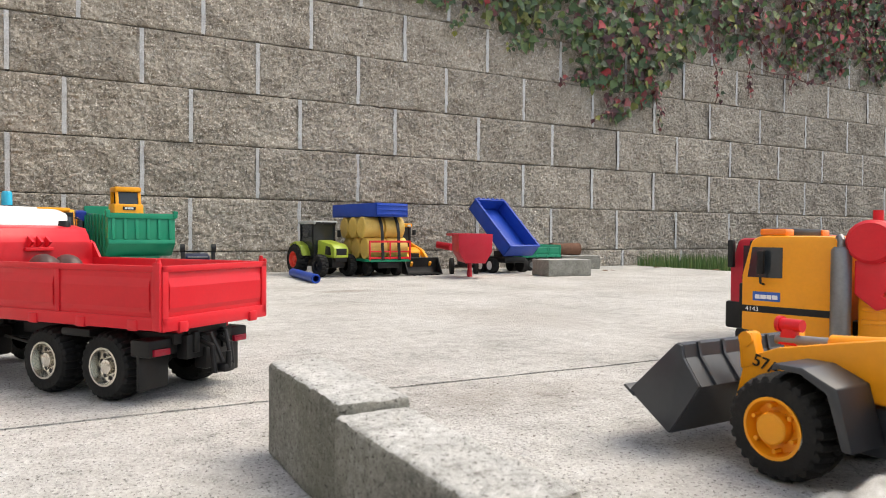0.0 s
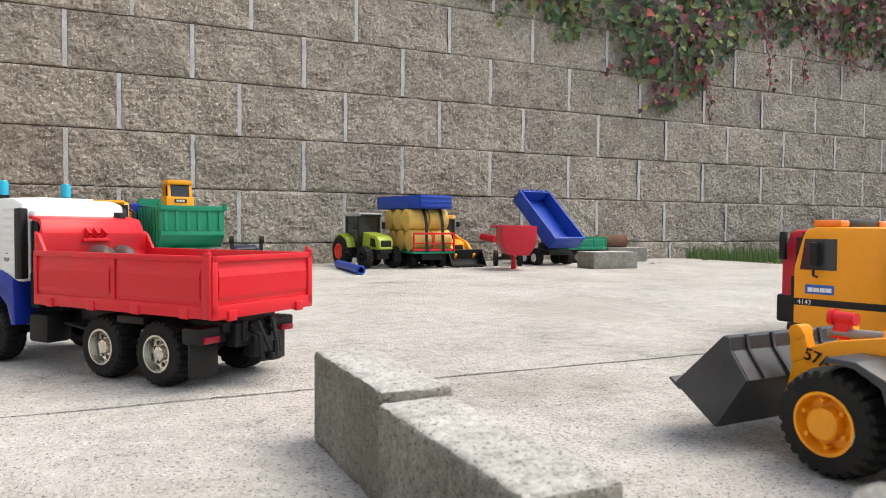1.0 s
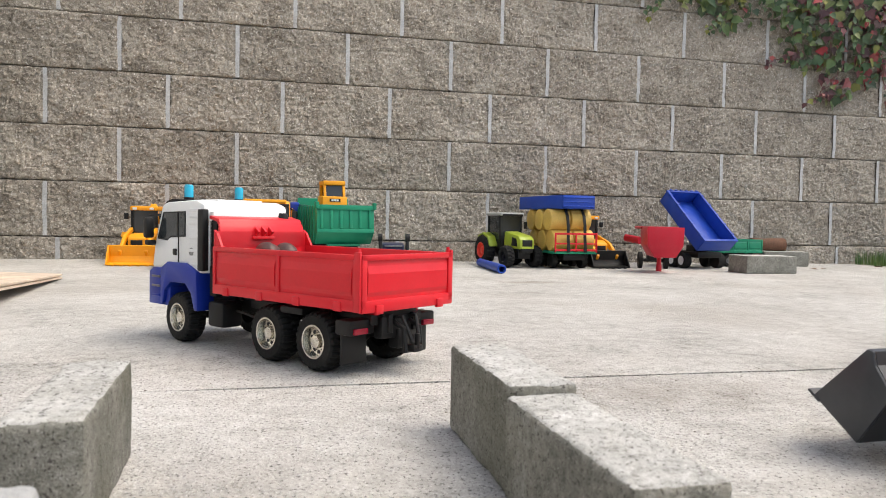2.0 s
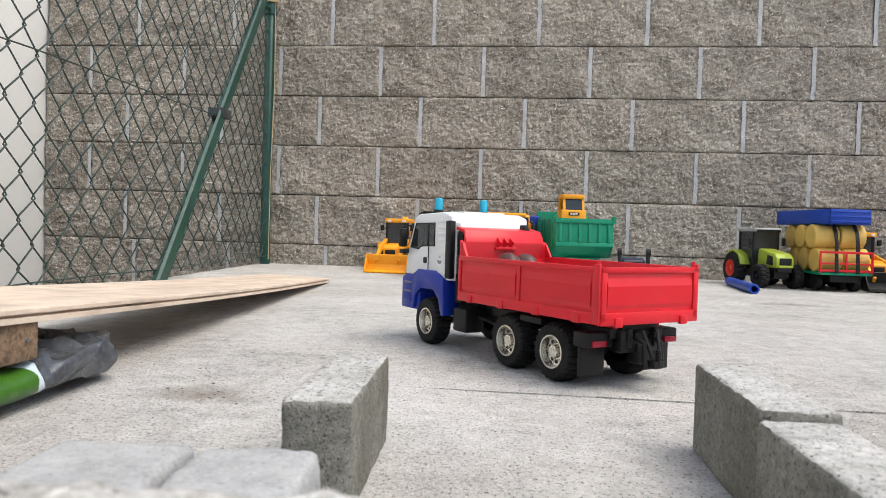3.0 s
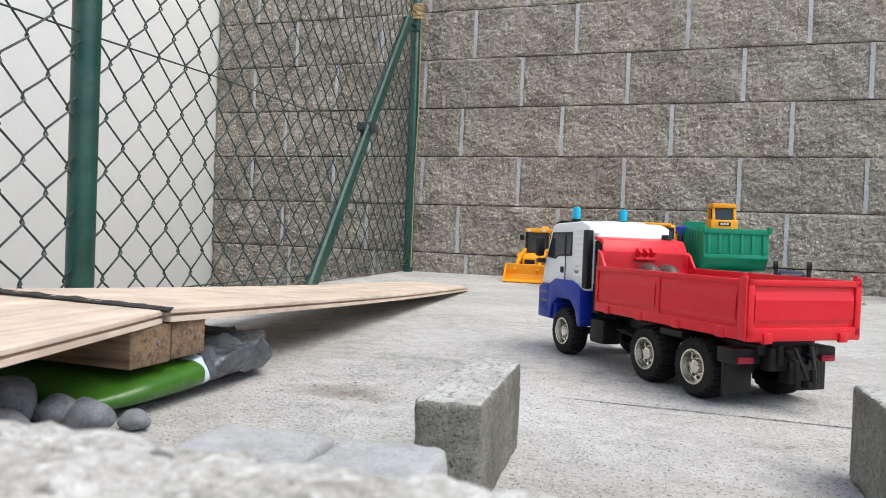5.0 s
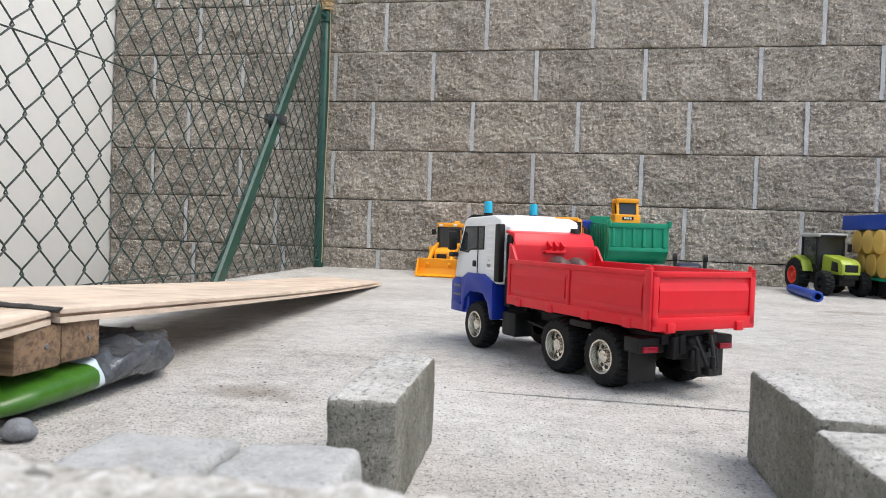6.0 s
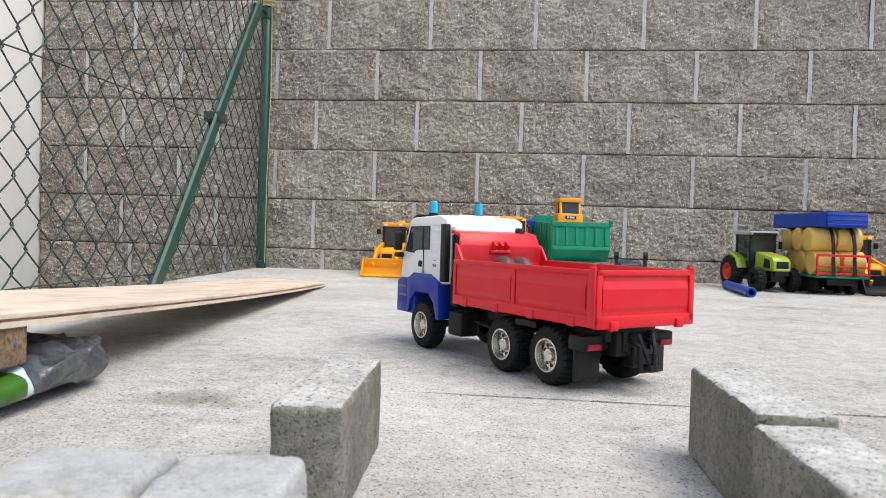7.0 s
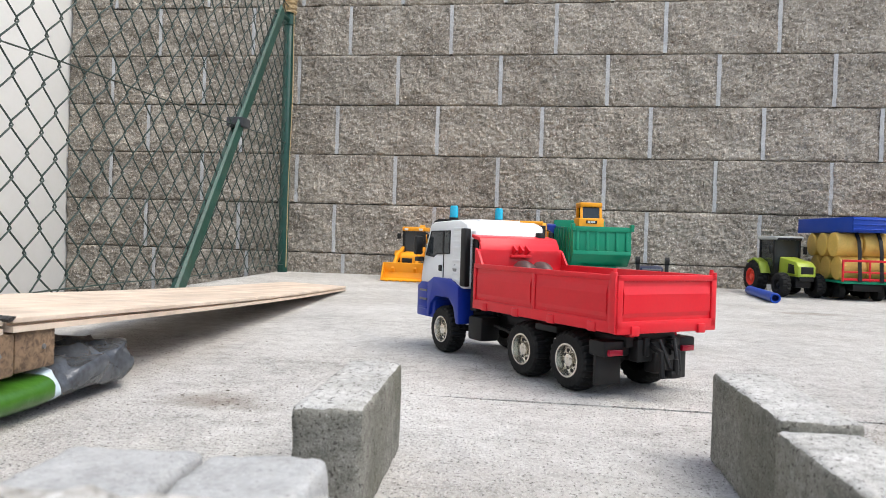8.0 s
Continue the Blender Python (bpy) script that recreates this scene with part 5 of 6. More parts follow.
def green_dumper():
    G = thing("dump_truck", pose(1.143, -0.60, 0, 0, 0, 99), "green toy dump truck parked tail out with a deep body", "toy truck", "toys along the wall")
    for d in (0.035, 0.105, 0.34):
        for s in (-1, 1):
            wheel(G, d, s * 0.066, 0.032, 0.034, M_MID, 20, 0.5, 8)
    shape("chassis", M_BLACK, G, ("b", -0.005, 0.42, -0.045, 0.045, 0.045, 0.078, 0.003), ("b", -0.004, 0.006, -0.08, 0.08, 0.044, 0.072, 0.002))
    body = shape("dump_body", M_GREEN, G, ("p", [(-0.035, 0.118), (-0.03, 0.198), (-0.026, 0.198), (-0.030, 0.118)], -0.083, 0.083, 0.001), ("p", [(-0.035, 0.118), (0.0, 0.084), (0.004, 0.088), (-0.030, 0.121)], -0.083, 0.083, 0.001), ("b", 0.0, 0.29, -0.083, 0.083, 0.083, 0.089, 0.001), ("b", 0.284, 0.29, -0.085, 0.085, 0.086, 0.225, 0.002), ("p", [(0.0, 0.084), (-0.035, 0.118), (-0.03, 0.192), (0.29, 0.205), (0.29, 0.084)], 0.080, 0.085, 0.001), ("p", [(0.0, 0.084), (-0.035, 0.118), (-0.03, 0.192), (0.29, 0.205), (0.29, 0.084)], -0.085, -0.080, 0.001), label="deep green tipper body with pressed panels")
    for i in range(6):
        y = -0.072 + i * 0.0288
        shape("tail_rib", M_GREEN, body, ("p", [(-0.036, 0.128), (-0.039, 0.130), (-0.034, 0.186), (-0.031, 0.188)], y - 0.004, y + 0.004, 0.0006))
    shape("tail_rail", M_GREEN, body, ("b", -0.036, -0.028, -0.086, 0.086, 0.184, 0.198, 0.001), ("p", [(-0.0365, 0.114), (-0.039, 0.118), (-0.038, 0.128), (-0.034, 0.128)], -0.084, 0.084, 0.0006), ("b", -0.012, 0.0, -0.05, 0.05, 0.077, 0.083, 0.001))
    for s in (-1, 1):
        shape("tail_latch", M_GREEN, body, ("b", -0.038, -0.022, *sorted((s * 0.080, s * 0.091)), 0.186, 0.206, 0.002), ("l", ((-0.04, 0.004), (-0.02, 0.004)), (0, s * 0.087, 0.201), "x", 10))
        for i in range(7):
            x = 0.01 + i * 0.042
            shape("side_rib", M_GREEN, body, ("b", x - 0.005, x + 0.005, *sorted((s * 0.084, s * 0.089)), 0.092, 0.196, 0.001))
        shape("tail_light", M_TAIL, G, ("b", -0.0065, -0.003, *sorted((s * 0.048, s * 0.072)), 0.064, 0.068, 0.0005))
        shape("indicator", M_AMBER, G, ("b", -0.0068, -0.003, *sorted((s * 0.066, s * 0.073)), 0.064, 0.068, 0.0005))
        shape("mud_flap", M_BLACK, G, ("b", -0.001, 0.002, *sorted((s * 0.047, s * 0.082)), 0.012, 0.046, 0.0008))
        bars(G, M_MID, -0.0015, s * 0.064 - 0.010, 0.028, (0.006, 0.005, 0.007), 0.0035)
    p = shape("number_plate", M_WHITE, G, ("b", -0.0065, -0.004, 0.046, 0.074, 0.053, 0.058, 0.0003))
    bars(p, M_BLACK, -0.0067, 0.049, 0.0545, (0.005, 0.006, 0.007), 0.0022)
    shape("cab", M_GREEN, G, ("p", [(0.31, 0.06), (0.31, 0.19), (0.40, 0.19), (0.42, 0.13), (0.42, 0.06)], -0.075, 0.075, 0.005))


def cab_on_load():
    """Upper part of a yellow machine standing in the dump body."""
    E = thing("toy_excavator", pose(1.122, -0.47, 0.089, 0, 0, -80) @ Matrix.Diagonal((1, 1, 1.17, 1)), "yellow toy excavator standing in the green dump body", "toy excavator", "toys along the wall")
    shape("undercarriage", M_BLACK, E, ("b", -0.07, 0.05, -0.05, 0.05, 0.0, 0.05, 0.006))
    c = shape("cab", M_YEL, E, ("p", [(0.025, 0.05), (0.020, 0.117), (0.010, 0.119), (-0.05, 0.119), (-0.05, 0.05)], -0.039, 0.039, 0.002), ("b", -0.052, 0.014, -0.035, 0.035, 0.148, 0.160, 0.003), ("p", [(0.022, 0.097), (0.008, 0.152), (0.001, 0.152), (0.015, 0.097)], -0.034, -0.026, 0.001), ("p", [(0.022, 0.097), (0.008, 0.152), (0.001, 0.152), (0.015, 0.097)], 0.026, 0.034, 0.001), ("b", -0.05, -0.04, -0.034, -0.026, 0.1, 0.15), ("b", -0.05, -0.04, 0.026, 0.034, 0.1, 0.15))
    shape("window", M_GLASS, E, ("p", [(0.017, 0.1), (0.005, 0.15), (0.003, 0.15), (0.015, 0.1)], -0.027, 0.027))
    shape("rear_window", M_GLASS, E, ("b", -0.046, -0.043, -0.027, 0.027, 0.1, 0.15))
    shape("seat", M_BLACK, E, ("b", -0.035, -0.01, -0.013, 0.013, 0.1, 0.133, 0.005), ("b", -0.034, -0.026, -0.008, 0.008, 0.13, 0.143, 0.003))
    shape("logo", M_BLACK, E, ("p", [(0.0225, 0.104), (0.0218, 0.112), (0.018, 0.112), (0.018, 0.104)], -0.017, 0.017))
    bars(E, M_WHITE, 0.0228, -0.012, 0.1055, (0.007, 0.007, 0.006), 0.005, name="logo_mark")


def roller_attachment():
    A = thing("roller_attachment", pose(1.285, -0.665, 0, 0, 0, -95), "black toy roller attachment with a dark blue drum", "toy attachment", "toys along the wall")
    shape("frame", M_BLACK, A, ("b", -0.06, 0.02, -0.046, -0.036, 0.004, 0.05, 0.003), ("b", -0.06, 0.02, 0.036, 0.046, 0.004, 0.05, 0.003), ("b", 0.006, 0.022, -0.046, 0.046, 0.0, 0.014, 0.003), ("b", -0.06, -0.04, -0.046, 0.046, 0.0, 0.03, 0.003))
    for s in (-1, 1):
        shape("upright", M_BLACK, A, ("p", [(0.022, 0.01), (0.01, 0.115), (0.0, 0.115), (-0.004, 0.01)], *sorted((s * 0.034, s * 0.044)), 0.003), ("l", ((s * 0.034, 0.012), (s * 0.046, 0.012)), (0.004, 0, 0.105), "y", 14))
    shape("drum", M_GREY, A, ("l", ((-0.034, 0.024), (0.034, 0.024)), (-0.02, 0, 0.04), "y", 24), label="dark drum")
    shape("cover", mat("navy_plastic", (0.012, 0.02, 0.06), 0.4), A, ("p", [(0.012, 0.03), (-0.01, 0.085), (-0.06, 0.09), (-0.06, 0.03)], -0.032, 0.032, 0.004), label="navy blue cover")
    for z, x in ((0.078, -0.004), (0.062, 0.002), (0.046, 0.0085)):
        shape("stripe", M_STEEL, A, ("b", x - 0.003, x + 0.002, -0.026, 0.026, z, z + 0.005, 0.0008))


def backhoe(m, label, front):
    """Yellow backhoe loader; front: the bucket's colour."""
    B = thing("backhoe_loader", m, label, "toy digger", "toys along the wall")
    for d, r, w in ((0.0, 0.03, 0.022), (-0.12, 0.043, 0.034)):
        for s in (-1, 1):
            wheel(B, d, s * 0.055, r, w, M_YEL, 18, 0.55, 6)
    shape("bonnet", M_YEL, B, ("p", [(0.035, 0.035), (0.036, 0.085), (0.01, 0.098), (-0.07, 0.10), (-0.07, 0.035)], -0.027, 0.027, 0.004))
    shape("grille", M_BLACK, B, ("b", 0.034, 0.038, -0.018, 0.018, 0.045, 0.078, 0.001))
    shape("chassis", M_BLACK, B, ("b", -0.17, 0.02, -0.04, 0.04, 0.025, 0.06, 0.003))
    for s in (-1, 1):
        shape("loader_arm", M_YEL, B, ("p", [(0.075, 0.03), (0.085, 0.045), (0.03, 0.09), (-0.06, 0.118), (-0.065, 0.105), (0.02, 0.07)], *sorted((s * 0.034, s * 0.044)), 0.002))
        shape("mudguard", M_YEL, B, ("p", [(-0.06, 0.085), (-0.075, 0.102), (-0.16, 0.102), (-0.17, 0.085), (-0.16, 0.092), (-0.08, 0.092)], *sorted((s * 0.038, s * 0.074)), 0.002))
        for x in (-0.065, -0.155):
            shape("cab_pillar", M_BLACK, B, ("b", x - 0.004, x + 0.004, *sorted((s * 0.034, s * 0.042)), 0.095, 0.175, 0.001))
        shape("mirror", M_BLACK, B, ("b", -0.062, -0.055, *sorted((s * 0.048, s * 0.062)), 0.145, 0.165, 0.002))
        shape("work_lamp", M_LAMP, B, ("b", -0.05, -0.045, *sorted((s * 0.02, s * 0.033)), 0.176, 0.184, 0.001))
    cabin = shape("cab_roof", M_YEL, B, ("b", -0.165, -0.05, -0.043, 0.043, 0.174, 0.189, 0.004))
    shape("window", M_GLASS, B, ("b", -0.066, -0.064, -0.036, 0.036, 0.1, 0.174))
    shape("seat", M_MID, B, ("b", -0.12, -0.09, -0.018, 0.018, 0.09, 0.105, 0.003), ("b", -0.125, -0.115, -0.018, 0.018, 0.10, 0.14, 0.003))
    shape("bucket", front, B, ("p", [(0.075, 0.004), (0.115, 0.002), (0.116, 0.005), (0.082, 0.010), (0.074, 0.03), (0.084, 0.062), (0.081, 0.064), (0.068, 0.034)], -0.072, 0.072, 0.0006), ("p", [(0.07, 0.006), (0.114, 0.003), (0.100, 0.03), (0.083, 0.063), (0.068, 0.034)], -0.074, -0.070, 0.0006), ("p", [(0.07, 0.006), (0.114, 0.003), (0.100, 0.03), (0.083, 0.063), (0.068, 0.034)], 0.070, 0.074, 0.0006))
    for y in (-0.05, -0.025, 0.0, 0.025, 0.05):
        shape("bucket_tooth", front, B, ("b", 0.112, 0.122, y - 0.004, y + 0.004, 0.0, 0.005, 0.0008))
    shape("rear_boom", M_YEL, B, ("p", [(-0.17, 0.07), (-0.18, 0.185), (-0.2, 0.192), (-0.205, 0.18), (-0.19, 0.07)], -0.012, 0.012, 0.002), ("p", [(-0.185, 0.19), (-0.26, 0.12), (-0.27, 0.13), (-0.195, 0.2)], -0.01, 0.01, 0.002))
    return B


def tractor():
    T = thing("tractor", pose(1.762, -0.285, 0, 0, 0, -79) @ Matrix.Scale(0.9, 4), "lime green toy tractor with red hubs and a black cab", "toy tractor", "toys along the wall")
    for d, r, w, y in ((-0.075, 0.062, 0.04, 0.068), (0.095, 0.043, 0.032, 0.062)):
        for s in (-1, 1):
            wheel(T, d, s * y, r, w, M_RIMRED if d < 0 else M_BLACK, 16, 0.52, 6)
    shape("chassis", M_BLACK, T, ("b", -0.09, 0.125, -0.028, 0.028, 0.035, 0.075, 0.004))
    b = shape("bonnet", M_LIME, T, ("p", [(0.146, 0.072), (0.146, 0.108), (0.128, 0.124), (0.02, 0.140), (0.015, 0.075)], -0.032, 0.032, 0.006), label="lime green bonnet")
    shape("nose", M_BLACK, b, ("b", 0.144, 0.148, -0.022, 0.022, 0.082, 0.108, 0.002), ("b", 0.135, 0.146, -0.026, 0.026, 0.058, 0.076, 0.003))
    shape("nose_band", M_LIME, b, ("b", 0.145, 0.150, -0.026, 0.026, 0.074, 0.083, 0.002))
    for s in (-1, 1):
        shape("side_vent", M_BLACK, b, ("p", [(0.125, 0.082), (0.118, 0.113), (0.085, 0.118), (0.08, 0.085)], *sorted((s * 0.031, s * 0.0335)), 0.0008))
        shape("mudguard", M_LIME, T, ("p", [(-0.01, 0.078), (-0.03, 0.118), (-0.075, 0.134), (-0.12, 0.120), (-0.12, 0.112), (-0.075, 0.126), (-0.036, 0.110), (-0.018, 0.078)], *sorted((s * 0.040, s * 0.080)), 0.003))
        for x in (0.012, -0.085):
            shape("cab_pillar", M_BLACK, T, ("b", x - 0.004, x + 0.004, *sorted((s * 0.043, s * 0.050)), 0.1, 0.202, 0.001))
        shape("side_window", M_GLASS, T, ("b", -0.085, 0.012, *sorted((s * 0.045, s * 0.0465)), 0.105, 0.2))
        shape("mirror", M_BLACK, T, ("b", 0.018, 0.024, *sorted((s * 0.056, s * 0.07)), 0.15, 0.178, 0.002))
    shape("cab_body", M_BLACK, T, ("b", -0.09, 0.015, -0.045, 0.045, 0.07, 0.115, 0.004), ("b", -0.086, -0.08, -0.045, 0.045, 0.1, 0.2))
    shape("windscreen", M_GLASS, T, ("b", 0.012, 0.0135, -0.045, 0.045, 0.11, 0.2))
    shape("cab_roof", M_ROOF, T, ("b", -0.1, 0.03, -0.054, 0.054, 0.2, 0.214, 0.006), label="pale grey cab roof")
    shape("roof_lamps", M_BLACK, T, ("b", 0.026, 0.032, -0.045, 0.045, 0.199, 0.208, 0.001))


M_RIMRED = mat("orange_red_plastic", (0.75, 0.06, 0.035), 0.4, dust=0.05)
M_ROOF = mat("dusty_grey_plastic", (0.40, 0.41, 0.40), 0.5, dust=0.3)


def bale_trailer():
    m = pose(1.950, -0.43, 0, 0, 0, 2) @ Matrix.Diagonal((0.83, 1, 1, 1))
    T = thing("bale_trailer", m, "green flatbed toy trailer with red end rails", "toy trailer", "toys along the wall")
    shape("deck", M_GREEN, T, ("b", -0.095, 0.095, -0.02, 0.34, 0.052, 0.060, 0.002))
    shape("chassis", M_BLACK, T, ("b", -0.05, 0.05, -0.01, 0.33, 0.03, 0.052, 0.002))
    for y in (0.05, 0.13, 0.27):
        for s in (-1, 1):
            bm = bmesh.new()
            lathe(bm, ((s * 0.055, 0.02), (s * 0.057, 0.026), (s * 0.078, 0.026), (s * 0.08, 0.02)), (0, y, 0.026), "x", 24)
            w = part("wheel", bm, M_TYRE, T)
    shape("end_rail", M_RED, T, ("b", -0.095, 0.095, -0.022, -0.017, 0.062, 0.069, 0.001), ("b", -0.095, 0.095, -0.022, -0.017, 0.085, 0.090, 0.001), ("b", -0.095, 0.095, -0.022, -0.017, 0.118, 0.125, 0.001), ("b", -0.095, -0.089, -0.023, -0.016, 0.058, 0.125, 0.001), ("b", 0.089, 0.095, -0.023, -0.016, 0.058, 0.125, 0.001), ("b", -0.003, 0.003, -0.022, -0.017, 0.06, 0.12, 0.001), label="red slatted end rail")
    r = 0.0375
    for layer in range(2):
        for row in range(3):
            for k in range(2):
                bm = bmesh.new()
                lathe(bm, ((-0.046, r * 0.2), (-0.045, r * 0.9), (-0.042, r), (-0.02, r * 0.985), (0.0, r), (0.02, r * 0.985), (0.042, r), (0.045, r * 0.9), (0.046, r * 0.2)), (0, 0, 0), "x", 32)
                o = tagged(part("bale", bm, M_BALE), "round straw-yellow toy bale stacked on the trailer", "toy bale", "bales on the trailer")
                o.matrix_world = m @ pose(-0.0475 + 0.095 * k - 0.012 * layer, 0.030 + row * 0.077 + 0.006 * layer, 0.060 + r + layer * (2 * r - 0.003), 17 * row + 31 * k, 0, 0)
    for x in (-0.035, 0.04):
        o = shape("strap", M_BLACK, None, ("p", [(-0.027, 0.058), (-0.020, 0.11), (-0.018, 0.15), (-0.010, 0.182), (0.01, 0.208), (0.02, 0.210), (0.02, 0.2075), (0.011, 0.205), (-0.007, 0.181), (-0.015, 0.15), (-0.0165, 0.11), (-0.0235, 0.058)], x - 0.006, x + 0.006, 0, None, "x"))
        o.matrix_world = m
        tagged(o, "black tie-down strap over the bales", "strap", "straps over the bales")
    D = thing("blue_tray", m @ pose(-0.022, 0.12, 0.2075, 0, 0, 8) @ Matrix.Diagonal((0.84, 1, 0.82, 1)), "blue toy tipper body laid on top of the bales", "toy tipper body", "toys along the wall")
    shape("floor_panel", M_BLUE2, D, ("b", -0.093, 0.093, -0.15, 0.15, 0, 0.005, 0.001))
    for s in (-1, 1):
        shape("side_board", M_BLUE2, D, ("b", *sorted((s * 0.088, s * 0.093)), -0.15, 0.15, 0.0, 0.056, 0.0015))
        e = shape("end_board", M_BLUE2, D, ("b", -0.093, 0.093, *sorted((s * 0.145, s * 0.15)), 0.0, 0.056, 0.0015))
        for z in (0.008, 0.026, 0.044):
            shape("rib", M_BLUE2, e, ("b", -0.09, 0.09, *sorted((s * 0.149, s * 0.153)), z, z + 0.005, 0.001))


def red_hopper():
    H = thing("red_trailer", pose(2.232, -0.500, 0, 0, 0, -112) @ Matrix.Diagonal((1, 0.74, 1, 1)), "red toy hopper trailer standing on its support leg", "toy trailer", "toys along the wall")
    shape("hopper", M_REDDK, H, ("p", [(-0.078, 0.15), (-0.075, 0.09), (-0.045, 0.052), (0.045, 0.052), (0.075, 0.09), (0.078, 0.15), (0.070, 0.15), (0.068, 0.094), (0.04, 0.058), (-0.04, 0.058), (-0.068, 0.094), (-0.070, 0.15)], -0.17, 0.02, 0.001, pose(0, 0, 0, 0, 0, 90)), ("p", [(-0.078, 0.15), (-0.075, 0.09), (-0.045, 0.052), (0.045, 0.052), (0.075, 0.09), (0.078, 0.15)], -0.172, -0.166, 0.001, pose(0, 0, 0, 0, 0, 90)), ("p", [(-0.078, 0.15), (-0.075, 0.09), (-0.045, 0.052), (0.045, 0.052), (0.075, 0.09), (0.078, 0.15)], 0.016, 0.022, 0.001, pose(0, 0, 0, 0, 0, 90)))
    for o in (h for h in H.children if h.name.startswith("hopper")):
        o.matrix_local = pose(0, 0, 0, 0, 0, 0)
    shape("rim", M_REDDK, H, ("b", 0.014, 0.026, -0.081, 0.081, 0.143, 0.152, 0.002), ("b", -0.176, 0.02, 0.074, 0.082, 0.143, 0.152, 0.002), ("b", -0.176, 0.02, -0.082, -0.074, 0.143, 0.152, 0.002))
    shape("support_leg", M_REDDK, H, ("l", ((0.0, 0.012), (0.006, 0.013), (0.03, 0.010), (0.06, 0.010), (0.125, 0.014), (0.13, 0.012)), (0.034, 0.0, 0), "z", 18))
    shape("chute", M_REDDK, H, ("t", [(-0.15, -0.06, 0.10), (-0.22, -0.12, 0.108)], 0.014, 12))
    for s in (-1, 1):
        bm = bmesh.new()
        lathe(bm, ((s * 0.05, 0.022), (s * 0.052, 0.03), (s * 0.07, 0.03), (s * 0.072, 0.022)), (-0.12, 0, 0.03), "y", 24)
        part("wheel", bm, M_TYRE, H)
    shape("axle", M_BLACK, H, ("l", ((-0.055, 0.006), (0.055, 0.006)), (-0.12, 0, 0.03), "y", 10), ("b", -0.14, -0.1, -0.03, 0.03, 0.03, 0.054, 0.002))


def blue_trailer():
    T = thing("tipping_trailer", pose(2.49, -0.36, 0, 0, 0, 4), "blue toy tipping trailer with its body raised", "toy trailer", "toys along the wall")
    shape("chassis", M_BLACK, T, ("b", -0.05, 0.05, -0.05, 0.24, 0.04, 0.062, 0.003), ("b", -0.03, 0.03, 0.0, 0.05, 0.05, 0.085, 0.003))
    for y in (0.0, 0.062):
        for s in (-1, 1):
            bm = bmesh.new()
            lathe(bm, ((s * 0.058, 0.018), (s * 0.060, 0.028), (s * 0.086, 0.028), (s * 0.088, 0.018), (s * 0.084, 0.016)), (0, y, 0.029), "x", 28)
            w = part("wheel", bm, M_TYRE, T)
            bm = bmesh.new()
            lathe(bm, ((s * 0.082, 0.0165), (s * 0.0872, 0.0165), (s * 0.0885, 0.008)), (0, y, 0.029), "x", 20)
            part("hub", bm, M_WHITE, w)
    # raised body: hinged at its near lower edge
    tilt = Matrix.Translation((0.010, -0.055, 0.066)) @ Matrix.Rotation(radians(10), 4, "Z") @ Matrix.Rotation(radians(44), 4, "X")
    L, hw, h = 0.265, 0.083, 0.055
    b = shape("body_floor", M_BLUE2, T, ("b", -hw, hw, 0.0, L, 0.0, 0.005, 0.001, tilt), label="blue tipped body floor")
    for s in (-1, 1):
        sb = shape("side_board", M_BLUE2, T, ("b", *sorted((s * (hw - 0.005), s * hw)), 0.0, L, 0.0, h, 0.001, tilt), ("b", *sorted((s * (hw - 0.007), s * (hw + 0.003))), 0.0, L, h - 0.006, h + 0.001, 0.0015, tilt))
        for i in range(5):
            y = 0.03 + i * 0.052
            shape("clip", M_BLUE2, sb, ("b", *sorted((s * (hw - 0.009), s * (hw + 0.0045))), y, y + 0.008, h - 0.008, h + 0.003, 0.001, tilt))
    for y in (0.0, L - 0.005):
        shape("end_board", M_BLUE2, T, ("b", -hw, hw, y, y + 0.005, 0.0, h, 0.001, tilt), ("b", -hw - 0.002, hw + 0.002, y - 0.002, y + 0.007, h - 0.006, h + 0.001, 0.0015, tilt))
    for i in range(6):
        x = -0.066 + i * 0.0264
        shape("notch", M_BLUE2, b, ("b", x - 0.006, x + 0.006, L - 0.002, L + 0.003, h - 0.002, h + 0.005, 0.001, tilt))
    shape("ram", M_STEEL, T, ("t", [(0, 0.05, 0.06), (-0.01, 0.09, 0.19)], 0.006, 12))


def green_trailer():
    T = thing("green_trailer", pose(2.715, -0.22, 0, 0, 0, 0), "small green toy trailer beside the wall", "toy trailer", "toys along the wall")
    tray(T, -0.10, 0.095, 0.062, 0.058, 0.108, M_GREEN, 0.004, (-0.035, 0.03))
    shape("tailboard", M_GREEN, T, ("b", 0.092, 0.097, -0.062, 0.062, 0.054, 0.108, 0.001))
    shape("headboard", M_GREEN, T, ("b", -0.102, -0.097, -0.062, 0.062, 0.054, 0.108, 0.001))
    shape("chassis", M_BLACK, T, ("b", -0.08, 0.08, -0.03, 0.03, 0.035, 0.055, 0.002))
    for d in (-0.05, 0.05):
        for s in (-1, 1):
            wheel(T, d, s * 0.05, 0.025, 0.02, M_MID, 16, 0.5, 6)


yellow_truck()
blue_crane()
yellow_van()
green_dumper()
cab_on_load()
roller_attachment()
backhoe(pose(0.515, -0.265, 0, 0, 0, -93), "yellow toy backhoe loader with its front bucket down", M_YEL)
backhoe(pose(2.095, -0.30, 0, 0, 0, -84), "yellow toy backhoe loader with a black front bucket", M_BLACK)
tractor()
bale_trailer()
red_hopper()
blue_trailer()
green_trailer()

